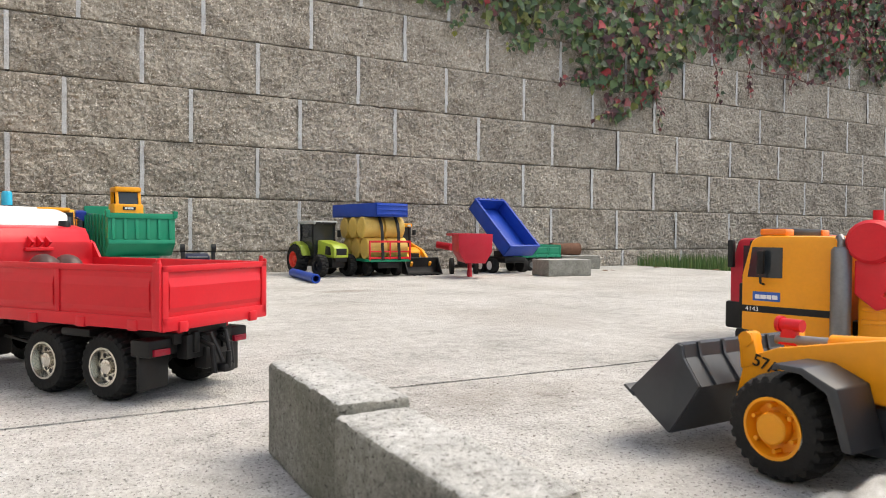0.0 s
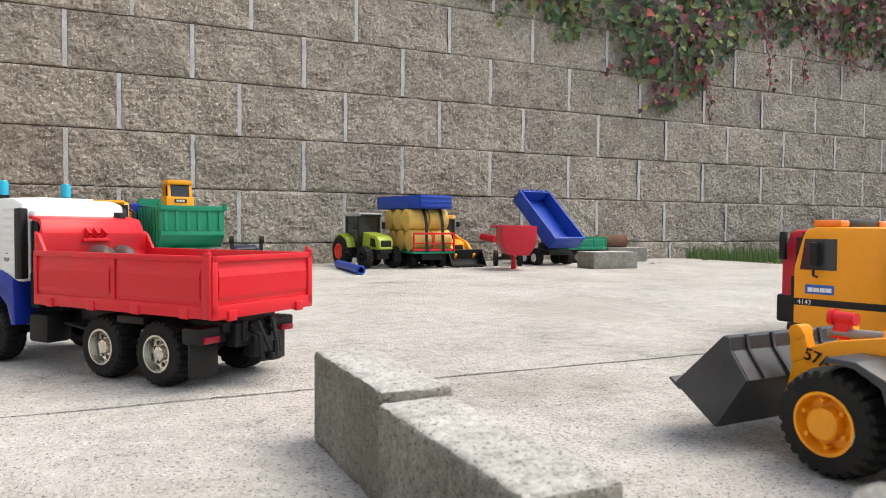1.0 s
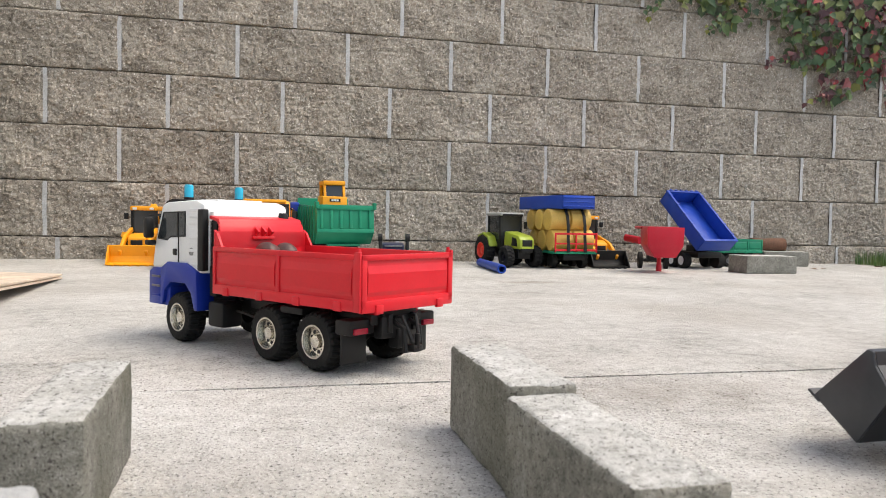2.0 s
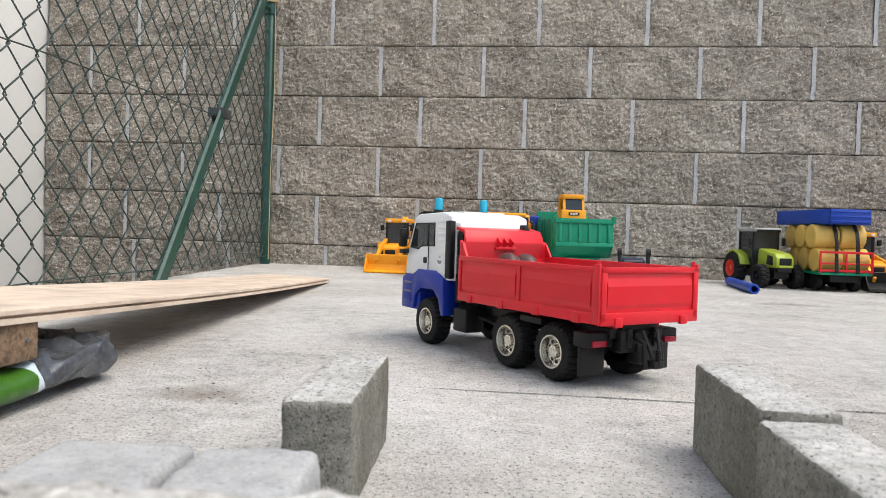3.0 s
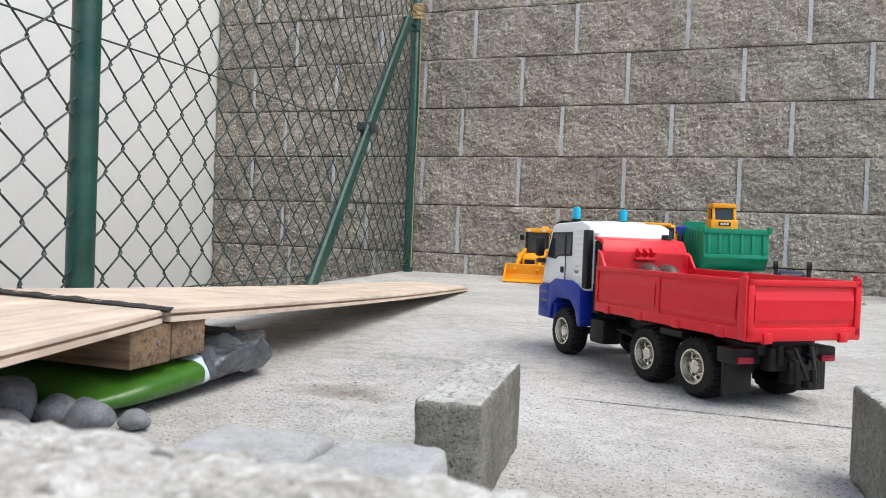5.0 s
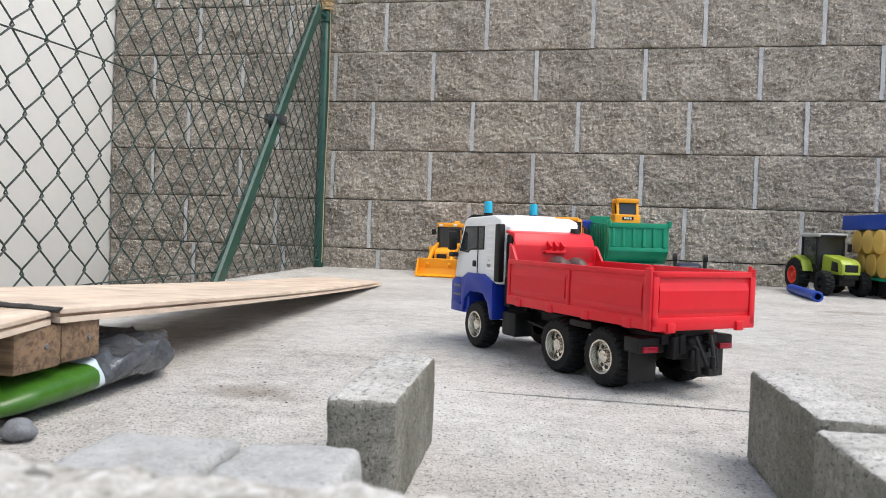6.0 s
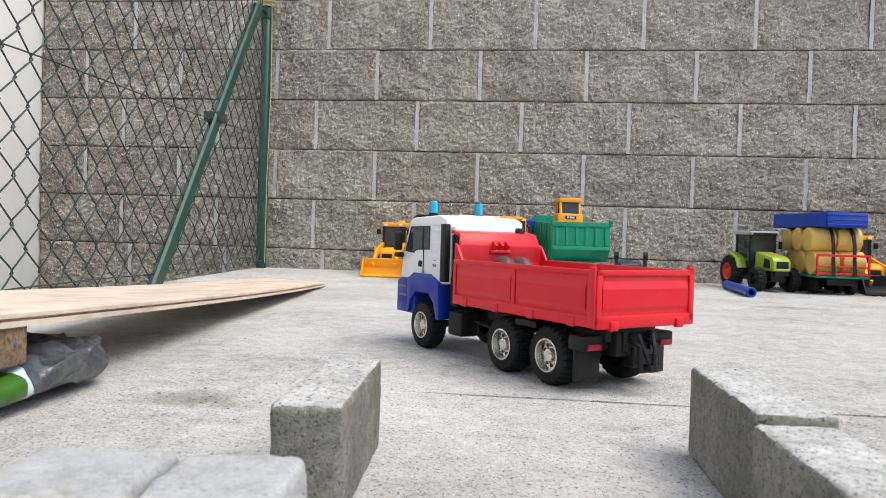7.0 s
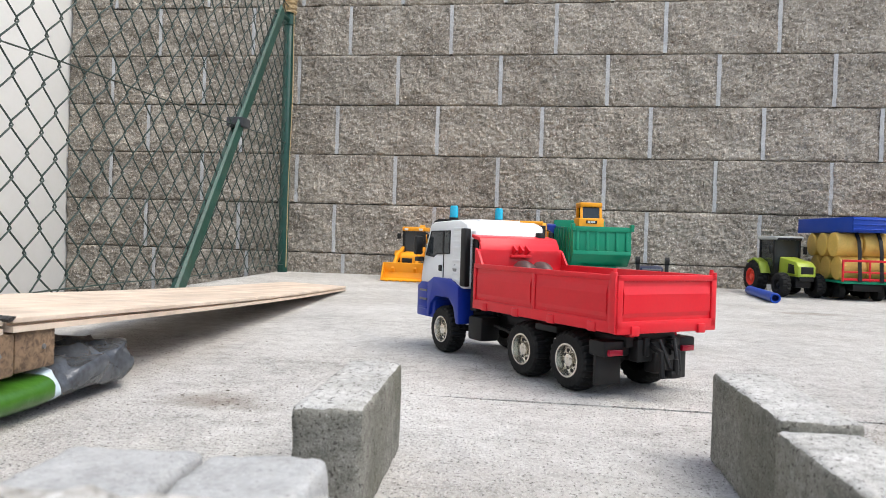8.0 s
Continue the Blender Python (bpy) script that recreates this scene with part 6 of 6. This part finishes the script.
# blue pipe and rusty tube
o = shape("blue_pipe", M_BLUE2, None, ("l", ((-0.18, 0.010), (-0.178, 0.014), (0.178, 0.014), (0.18, 0.0125), (0.179, 0.009), (0.13, 0.009)), (0, 0, 0.014), "x", 24))
o.matrix_world = pose(1.634, -0.487, 0, 0, 0, -95.2) @ Matrix.Diagonal((1.00, 1, 1, 1))
tagged(o, "short blue plastic pipe lying on the slab", "pipe")
o = shape("rusty_tube", M_RUST, None, ("l", ((-0.07, 0.022), (-0.068, 0.026), (-0.02, 0.024), (0.02, 0.026), (0.068, 0.027), (0.07, 0.021)), (0, 0, 0.027), "x", 20))
o.matrix_world = pose(2.895, -0.20, 0.0605, 0, 0, -8)
tagged(o, "rusty iron tube resting on a paving block", "iron tube")


# ---- the wheel loader and the mixer truck close to the camera ----
def wheel_loader():
    L = thing("wheel_loader", pose(1.404, -2.3895, 0, 0, 0, 93), "orange toy wheel loader with a dark grey bucket", "toy loader")
    for d in (0.0, -0.15):
        for s in (-1, 1):
            w = wheel(L, d, s * 0.044, 0.0325, 0.030, M_YEL2, 26, 0.58, 6, 0.22)
            f = s * (0.044 + 0.0150)
            shape("hub", M_YEL2, w, ("l", ((f - s * 0.006, 0.0095), (f + s * 0.0014, 0.0095), (f + s * 0.0022, 0.0085)), (d, 0, 0.0325), "y", 28))
            for a in (0.4, 1.45, 2.5, 3.54, 4.6, 5.63):
                shape("bolt", M_YEL2, w, ("l", ((f - s * 0.006, 0.0017), (f + s * 0.0002, 0.0014)), (d + 0.0135 * math.cos(a), 0, 0.0325 + 0.0135 * math.sin(a)), "y", 8))
    shape("chassis", M_GREY, L, ("b", -0.19, 0.02, -0.024, 0.024, 0.02, 0.05, 0.004))
    shape("front_frame", M_YEL2, L, ("p", [(0.025, 0.03), (0.028, 0.055), (-0.01, 0.068), (-0.05, 0.07), (-0.06, 0.03)], -0.018, 0.018, 0.003))
    shape("rear_body", M_YEL2, L, ("p", [(-0.075, 0.04), (-0.075, 0.085), (-0.1, 0.09), (-0.2, 0.085), (-0.21, 0.045)], -0.04, 0.04, 0.006))
    shape("cab", M_YEL2, L, ("b", -0.13, -0.085, -0.032, 0.032, 0.085, 0.095, 0.003), ("b", -0.135, -0.08, -0.034, 0.034, 0.15, 0.158, 0.003), *[("b", x, x + 0.005, y, y + 0.005, 0.09, 0.152) for x in (-0.133, -0.087) for y in (-0.032, 0.027)])
    shape("cab_window", M_GLASS, L, ("b", -0.128, -0.087, -0.029, 0.029, 0.095, 0.15))
    for s in (-1, 1):
        g = shape("mudguard", M_GREY, L, ("p", [(0.000, 0.0675), (-0.004, 0.0690), (-0.018, 0.0685), (-0.034, 0.060), (-0.043, 0.030), (-0.049, 0.030), (-0.040, 0.064), (-0.020, 0.0725), (-0.002, 0.0725)], *sorted((s * 0.028, s * 0.062)), 0.0012), label="dark grey mudguard")
        a = shape("lift_arm", M_YEL2, L, ("p", [(0.040, 0.034), (0.049, 0.036), (0.043, 0.060), (0.033, 0.070), (0.018, 0.076), (-0.02, 0.084), (-0.05, 0.090), (-0.06, 0.088), (-0.06, 0.05), (-0.03, 0.055), (0.026, 0.053)], *sorted((s * 0.020, s * 0.028)), 0.0015), ("l", ((s * 0.019, 0.005), (s * 0.030, 0.005)), (0.040, 0, 0.079), "y", 14), ("p", [(0.044, 0.058), (0.046, 0.081), (0.036, 0.084), (0.030, 0.064)], *sorted((s * 0.020, s * 0.029)), 0.0015))
    # readable number on the arm
    for s in (1,):
        fc = bpy.data.curves.new("number", "FONT")
        fc.body, fc.size, fc.extrude, fc.align_x = "57A", 0.0115, 0.0004, "CENTER"
        ob = new("number", fc)
        ob.data.materials.append(M_BLACK)
        ob.parent = L
        ob.matrix_local = pose(0.026, 0.0288, 0.0605, 90, 14, 180)
        ob["label"] = "black number 57A on the arm"
    red = shape("tilt_lever", M_RED, L, ("l", ((-0.008, 0.0042), (0.008, 0.0042)), (0.024, 0.004, 0.0885), "x", 16), ("l", ((0.006, 0.0055), (0.009, 0.0055)), (0.024, 0.004, 0.0885), "x", 16), ("p", [(0.018, 0.075), (0.021, 0.09), (0.028, 0.09), (0.032, 0.075)], 0.001, 0.007, 0.001), label="red tilt lever")
    shape("tilt_cylinder", M_YEL2, L, ("t", [(-0.004, 0.004, 0.080), (-0.06, 0.004, 0.084)], 0.0055, 16))
    shape("piston", M_MID, L, ("t", [(0.034, 0.004, 0.078), (-0.006, 0.004, 0.080)], 0.0035, 12))
    # bucket
    hw = 0.064
    sidep = [(0.0715, 0.013), (0.108, 0.0360), (0.066, 0.0755), (0.0615, 0.0745), (0.060, 0.066), (0.047, 0.049)]
    shell = [(0.108, 0.0360), (0.0715, 0.013), (0.047, 0.049), (0.060, 0.066), (0.0615, 0.0745), (0.066, 0.0755), (0.068, 0.0745), (0.064, 0.072), (0.0625, 0.0655), (0.0500, 0.0485), (0.0725, 0.0165), (0.1065, 0.0374)]
    bk = shape("bucket", M_GREY, L, ("p", shell, -hw, hw), label="dark grey loading bucket", smooth=20)
    for q in (-1, 1):
        shape("bucket_side", M_GREY, bk, ("p", sidep, *sorted((q * hw, q * (hw + 0.0025))), 0.0008))
    shape("cutting_edge", M_GREY, bk, ("p", [(0.103, 0.0320), (0.113, 0.0382), (0.1115, 0.0398), (0.1015, 0.0342)], -hw - 0.003, hw + 0.003, 0.0004))
    for k in range(5):
        y = -0.050 + 0.025 * k
        shape("bucket_rib", M_GREY, bk, ("p", [(0.0475, 0.0495), (0.0450, 0.0500), (0.0585, 0.0665), (0.0605, 0.0760), (0.0625, 0.0755), (0.0605, 0.0655)], y - 0.0012, y + 0.0012))
    shape("bucket_link", M_YEL2, L, ("p", [(0.03, 0.03), (0.05, 0.03), (0.048, 0.05), (0.028, 0.05)], -0.022, 0.022, 0.002))
    return L


def mixer_truck():
    T = thing("mixer_truck", pose(1.7255, -2.100, 0, 0, 0, 105) @ Matrix.Diagonal((1, 1, 0.94, 1)), "orange toy concrete mixer truck with a red hopper", "toy truck")
    hw = 0.074
    cab = shape("cab", M_YEL2, T, ("p", [(0.0, 0.03), (0.0, 0.11), (-0.010, 0.152), (-0.02, 0.158), (-0.10, 0.158), (-0.104, 0.03)], -hw, hw, 0.005), label="orange cab with black waist stripe")
    shape("roof_bar", M_BLACK, T, ("b", -0.045, -0.02, -0.05, 0.05, 0.157, 0.167, 0.003))
    for s in (-1, 1):
        shape("roof_lamp", M_AMBER, T, ("b", -0.047, -0.018, *sorted((s * 0.044, s * 0.068)), 0.158, 0.166, 0.002))
        y0, y1 = sorted((s * (hw - 0.001), s * (hw + 0.0006)))
        shape("side_window", M_GLASS, T, ("p", [(-0.008, 0.108), (-0.013, 0.144), (-0.046, 0.144), (-0.046, 0.108)], y0, y1), label="dark side window")
        shape("waist_stripe", M_BLACK, T, ("b", -0.1, -0.002, *sorted((s * (hw - 0.001), s * (hw + 0.0004))), 0.066, 0.074), )
        shape("mirror", M_BLACK, T, ("b", -0.030, -0.022, *sorted((s * (hw + 0.006), s * (hw + 0.012))), 0.112, 0.140, 0.002), ("t", [(-0.026, s * hw, 0.100), (-0.026, s * (hw + 0.009), 0.102), (-0.026, s * (hw + 0.01), 0.114)], 0.0014, 6))
        lg = shape("logo", M_SKY2, T, ("b", -0.044, -0.014, *sorted((s * (hw - 0.001), s * (hw + 0.0007))), 0.080, 0.091, 0.0003), label="blue maker's sticker")
        bars(lg, M_WHITE, s * (hw + 0.0008), -0.0415, 0.0825, (0.006, 0.005, 0.006, 0.005), 0.005, "x", 0.0008, "logo_mark")
    shape("windscreen", M_BLACK, T, ("p", [(0.0015, 0.105), (-0.0085, 0.152), (-0.012, 0.152), (-0.003, 0.105)], -0.07, 0.07, 0.001))
    shape("front_grille", M_BLACK, T, ("b", -0.004, 0.004, -0.07, 0.07, 0.035, 0.1, 0.002), ("b", -0.02, 0.006, -0.076, 0.076, 0.02, 0.045, 0.004))
    fc = bpy.data.curves.new("number", "FONT")
    fc.body, fc.size, fc.extrude = "4143", 0.0075, 0.0002
    ob = new("number", fc)
    ob.data.materials.append(M_WHITE)
    ob.parent = T
    ob.matrix_local = pose(-0.006, hw + 0.0007, 0.0675, 90, 0, 180)
    shape("exhaust", M_STEEL, T, ("l", ((0.03, 0.009), (0.034, 0.0098), (0.142, 0.0098), (0.146, 0.007)), (-0.106, hw + 0.004, 0), "z", 22), ("t", [(-0.106, hw + 0.004, 0.145), (-0.106, hw + 0.004, 0.153), (-0.103, hw + 0.001, 0.157)], 0.0042, 12), label="grey exhaust stack")
    shape("rear_panel", M_YEL2, T, ("b", -0.165, -0.118, -0.066, 0.066, 0.03, 0.152, 0.003))
    for i in range(6):
        shape("louvre", M_YEL2, T, ("b", -0.160, -0.122, 0.0655, 0.068, 0.062 + i * 0.014, 0.067 + i * 0.014, 0.001))
    shape("chassis", M_BLACK, T, ("b", -0.44, -0.02, -0.03, 0.03, 0.035, 0.06, 0.002))
    for d in (-0.045, -0.27, -0.35):
        for s in (-1, 1):
            wheel(T, d, s * 0.06, 0.032, 0.026, M_YEL2, 20, 0.5, 8)
    shape("drum_frame", M_YEL2, T, ("p", [(-0.13, 0.06), (-0.16, 0.105), (-0.19, 0.06)], 0.045, 0.055, 0.002), ("b", -0.42, -0.12, -0.055, 0.055, 0.056, 0.066, 0.002))
    shape("drum", M_YEL2, T, ("l", ((-0.15, 0.03), (-0.11, 0.055), (-0.03, 0.068), (0.03, 0.066), (0.10, 0.045), (0.13, 0.03)), (0, 0, 0), "x", 40, Matrix.Translation((-0.31, 0, 0.135)) @ Matrix.Rotation(radians(12), 4, "Y")), label="orange mixing drum")
    shape("drum_mark", M_SKYBLUE, T, ("l", ((-0.085, 0.0635), (-0.06, 0.0675)), (0, 0, 0), "x", 40, Matrix.Translation((-0.31, 0, 0.135)) @ Matrix.Rotation(radians(12), 4, "Y")))
    tank = shape("water_tank", M_RED, T, ("l", ((-0.065, 0.020), (-0.060, 0.0235), (0.060, 0.0235), (0.082, 0.0235), (0.086, 0.020)), (-0.134, 0, 0.152), "y", 28), ("l", ((0.172, 0.005), (0.186, 0.005)), (-0.134, 0.06, 0), "z", 14), ("b", -0.148, -0.122, -0.05, 0.070, 0.10, 0.134, 0.004), label="red plastic tank on a bracket")
    shape("tank_bracket", M_RED, T, ("p", [(-0.118, 0.095), (-0.118, 0.132), (-0.150, 0.132), (-0.156, 0.112), (-0.143, 0.095), (-0.156, 0.085), (-0.138, 0.078)], 0.064, 0.078, 0.002))


M_SKY2 = mat("deep_blue_sticker", (0.02, 0.10, 0.42), 0.35)


def red_truck():
    T = thing("red_truck", pose(1.866, -1.966, 0, 0, 0, 105) @ Matrix.Diagonal((1, 1, 0.95, 1)), "red toy truck cab standing behind the mixer truck", "toy truck")
    shape("cab", M_REDDK, T, ("p", [(0.0, 0.03), (0.0, 0.11), (-0.012, 0.152), (-0.11, 0.158), (-0.115, 0.03)], -0.072, 0.072, 0.006))
    shape("windscreen", M_BLACK, T, ("p", [(0.0015, 0.105), (-0.0095, 0.148), (-0.012, 0.148), (-0.003, 0.105)], -0.066, 0.066, 0.001))
    shape("bumper", M_BLACK, T, ("b", -0.03, 0.005, -0.074, 0.074, 0.02, 0.06, 0.004))
    shape("chassis", M_BLACK, T, ("b", -0.3, -0.02, -0.03, 0.03, 0.035, 0.06, 0.002))
    for s in (-1, 1):
        y0, y1 = sorted((s * 0.071, s * 0.0726))
        shape("side_window", M_GLASS, T, ("b", -0.07, -0.02, y0, y1, 0.105, 0.142))
        shape("mirror", M_BLACK, T, ("b", -0.012, -0.004, *sorted((s * 0.078, s * 0.088)), 0.11, 0.15, 0.002))
        for d in (-0.045, -0.26):
            wheel(T, d, s * 0.06, 0.032, 0.026, M_MID, 20, 0.5, 8)


wheel_loader()
mixer_truck()
red_truck()


# ---- ivy hanging over the wall ----
def leaf_mesh(kind):
    bm = bmesh.new()
    out = [(0, -0.06), (0.26, -0.10), (0.42, 0.08), (0.58, 0.42), (0.36, 0.44), (0.28, 0.62), (0.12, 0.78), (0, 1.05), (-0.12, 0.78), (-0.28, 0.62), (-0.36, 0.44), (-0.58, 0.42), (-0.42, 0.08), (-0.26, -0.10)] if kind else [(0, 0.02), (0.22, -0.06), (0.42, 0.16), (0.40, 0.42), (0.22, 0.72), (0, 1.05), (-0.22, 0.72), (-0.40, 0.42), (-0.42, 0.16), (-0.22, -0.06)]
    c = bm.verts.new((0, 0.35, -0.05))
    vs = [bm.verts.new((x, y, 0.20 * abs(x) - 0.22 * (y - 0.35) ** 2)) for x, y in out]
    for i in range(len(vs)):
        bm.faces.new((c, vs[i], vs[(i + 1) % len(vs)]))
    return bm


def ivy():
    rnd = random.Random(21)
    I = thing("ivy", Matrix.Identity(4), "green and dark red ivy hanging over the block wall", "ivy")
    low = lambda x: 1.12 - 0.0 if x < 2.35 else 1.13 - 0.33 * min(1, (x - 2.35) / 0.9) ** 1.4 if x < 3.25 else 0.77 + 0.02 * math.sin(x * 9) if x < 3.55 else 0.80 + 0.34 * min(1, (x - 3.55) / 0.35) if x < 4.4 else 1.12
    meshes = []
    for k, m in ((1, M_LEAFG), (0, M_LEAFG), (1, M_LEAFR), (0, M_LEAFR)):
        me = bpy.data.meshes.new("leaf")
        b = leaf_mesh(k)
        b.to_mesh(me)
        b.free()
        me.materials.append(m)
        for p in me.polygons:
            p.use_smooth = True
        meshes.append(me)
    rest = {0: bmesh.new(), 2: bmesh.new()}
    count = 0

    def place(x, y, z, size, red):
        nonlocal count
        idx = (2 if red else 0) + (rnd.random() < 0.45)
        mm = Matrix.Translation((x, y, z)) @ Euler((radians(90 + rnd.uniform(-35, 30)), radians(rnd.uniform(-30, 30)), radians(rnd.uniform(-45, 45)))).to_matrix().to_4x4() @ Matrix.Rotation(radians(180 + rnd.uniform(-70, 70)), 4, "Z") @ Matrix.Scale(size, 4)
        if count < 300 and x < 4.1 and z < 1.15:
            o = new("leaf", meshes[idx])
            o.parent = I
            o.matrix_local = mm
            count += 1
        else:
            t = leaf_mesh(idx % 2 == 0)
            t.transform(mm)
            join(rest[2 if red else 0], t)

    n = 0
    while n < 4200:
        x = rnd.uniform(2.2, 5.6)
        z = rnd.uniform(0.72, 1.75)
        edge = low(x) + 0.06 * noise.noise(Vector((x * 5, 0, 4)))
        if z < edge or (z < edge + 0.12 and rnd.random() < 0.45):
            continue
        if noise.noise(Vector((x * 4.5, z * 4.5, 2))) < -0.36:
            continue
        redness = 0.16 + 0.55 * noise.noise(Vector((x * 3.3, z * 3.3, 11))) + 0.25 * max(0, min(1, (x - 3.3) / 0.8)) + 0.25 * max(0, z - 1.15)
        place(x, -0.022 - rnd.random() * 0.10 * min(1, max(0.15, (z - edge) * 4)), z, rnd.uniform(0.022, 0.05), rnd.random() < redness)
        n += 1
    # hanging runners
    for k, (x0, z0, x1, z1, sag) in enumerate(((3.50, 1.0, 3.62, 0.70, 0), (4.35, 1.25, 5.15, 1.22, 0.20), (4.30, 1.10, 4.95, 1.30, 0.12), (3.15, 0.92, 2.98, 0.86, 0.0), (3.95, 1.2, 4.02, 0.86, 0), (4.6, 1.3, 4.62, 0.98, 0), (3.35, 0.85, 3.2, 0.70, 0), (2.5, 1.15, 2.42, 1.02, 0.0), (2.75, 1.05, 2.70, 0.97, 0), (4.2, 1.3, 4.27, 0.92, 0))):
        pts = []
        for i in range(15):
            u = i / 14
            pts.append((x0 + (x1 - x0) * u + 0.01 * math.sin(i * 1.3 + k), -0.03 - 0.03 * math.sin(u * 3.1), z0 + (z1 - z0) * u - sag * 4 * u * (1 - u)))
        shape("runner", M_STEM, I, ("t", pts, 0.0022, 5))
        for p in pts[3:]:
            for _ in range(2):
                place(p[0] + rnd.uniform(-0.02, 0.02), p[1] - 0.012, p[2] + rnd.uniform(-0.015, 0.015), rnd.uniform(0.014, 0.028), k not in (7, 8) and rnd.random() < 0.85)
    for key, m in ((0, M_LEAFG), (2, M_LEAFR)):
        part("foliage", rest[key], m, I, smooth=180)["kind"] = "stuff"


ivy()


# ---- crumbs and small leaves on the slab ----
def crumbs():
    rnd = random.Random(5)
    t = bmesh.new()
    bmesh.ops.create_icosphere(t, subdivisions=1, radius=1)
    base, tris = [v.co.copy() for v in t.verts], [[v.index for v in f.verts] for f in t.faces]
    t.free()
    spots = [(rnd.uniform(-0.2, 3.3), rnd.uniform(-2.5, -0.02)) for _ in range(2000)] + [(rnd.uniform(0.0, 3.3), -0.01 - abs(rnd.gauss(0, 0.03))) for _ in range(200)] + [(rnd.uniform(0.9, 2.2), -2.056 + rnd.gauss(0, 0.012)) for _ in range(420)]
    for cx, cy, sx, sy, many in ((0.50, -1.85, 0.12, 0.10, 300), (0.69, -2.13, 0.05, 0.02, 220), (0.66, -2.08, 0.10, 0.12, 700), (0.72, -1.75, 0.12, 0.2, 300), (1.6, -0.965, 0.07, 0.025, 160), (1.30, -2.15, 0.12, 0.07, 500), (2.0, -0.5, 0.2, 0.06, 120)):
        spots += [(rnd.gauss(cx, sx), rnd.gauss(cy, sy)) for _ in range(many)]
    verts, faces = [], []
    for x, y in spots:
        r = min(0.0013, abs(rnd.gauss(0.0001, 0.00028)) + 0.0002)
        ax, ay, n = rnd.uniform(0.8, 1.7), rnd.uniform(0.7, 1.2), len(verts)
        verts += [(x + c.x * r * ax * rnd.uniform(0.7, 1.3), y + c.y * r * ay * rnd.uniform(0.7, 1.3), max(0.0002, r * 0.4 + c.z * r * 0.55)) for c in base]
        faces += [[n + i for i in f] for f in tris]
    me = bpy.data.meshes.new("crumbs")
    me.from_pydata(verts, [], faces)
    me.materials.append(M_GRIT)
    tagged(finish(new("crumbs", me), me, 40), "dark grit and crumbs scattered on the slab", "grit", kind="stuff")


crumbs()
for x, y, a, s in ((1.87, -0.40, 140, 0.035), (2.86, -0.38, 10, 0.02), (2.92, -0.45, 60, 0.022), (2.98, -0.42, 100, 0.018), (1.44, -0.25, 30, 0.02), (1.50, -0.5, 80, 0.018), (3.40, -0.60, 40, 0.03), (3.33, -0.3, 200, 0.028)):
    ob = part("fallen_leaf", leaf_mesh(1), M_DRY)
    ob.matrix_world = Matrix.Translation((x, y, s * 0.15)) @ pose(0, 0, 0, 6, -5, a) @ Matrix.Scale(s, 4)
    tagged(ob, "small dry brown leaf lying on the slab", "leaf", "fallen leaves")

# ---- blocks and joints of the wall ----
block_meshes = [block_mesh(i) for i in range(10)]
rnd_wall = random.Random(2)
mortar = bmesh.new()
for c in range(-2, 9):
    z = BASE + COURSE * c + COURSE / 2
    off = SHIFT.get(c, 0.2)
    for i in range(-4, 23):
        xa = off + PITCH * i
        xb = xa + PITCH
        if xb < -0.99 or xa > 8.6:
            continue
        k = rnd_wall.randrange(10)
        ob = new("block", block_meshes[k])
        ob.parent = wall_north
        sx = 1.0
        cx = (xa + xb) / 2
        if xa < -1.0:
            sx = (xb - 0.011 + 0.998) / (PITCH - 0.011)
            cx = (-0.998 + xb - 0.0055) / 2
        ob.matrix_local = Matrix.Translation((cx, rnd_wall.uniform(-0.003, 0.003), z)) @ Matrix.Diagonal((sx, 1, 1, 1))
        if xb < 8.6:
            w = 0.0072
            n = 9
            left, right = [], []
            for j in range(n + 1):
                zz = z - COURSE / 2 + 0.003 + (COURSE - 0.006) * j / n
                jig = 0.0016 * noise.noise(Vector((xb * 40, zz * 40, 1)))
                yy = -0.0125 + 0.004 * noise.noise(Vector((xb * 30, zz * 30, 6)))
                left.append(mortar.verts.new((xb - w + jig, yy, zz)))
                right.append(mortar.verts.new((xb + w + jig, yy, zz)))
            for j in range(n):
                mortar.faces.new((left[j], right[j], right[j + 1], left[j + 1]))
part("mortar_joint", mortar, M_MORTAR, wall_north, "grey mortar in the upright joints")["kind"] = "stuff"
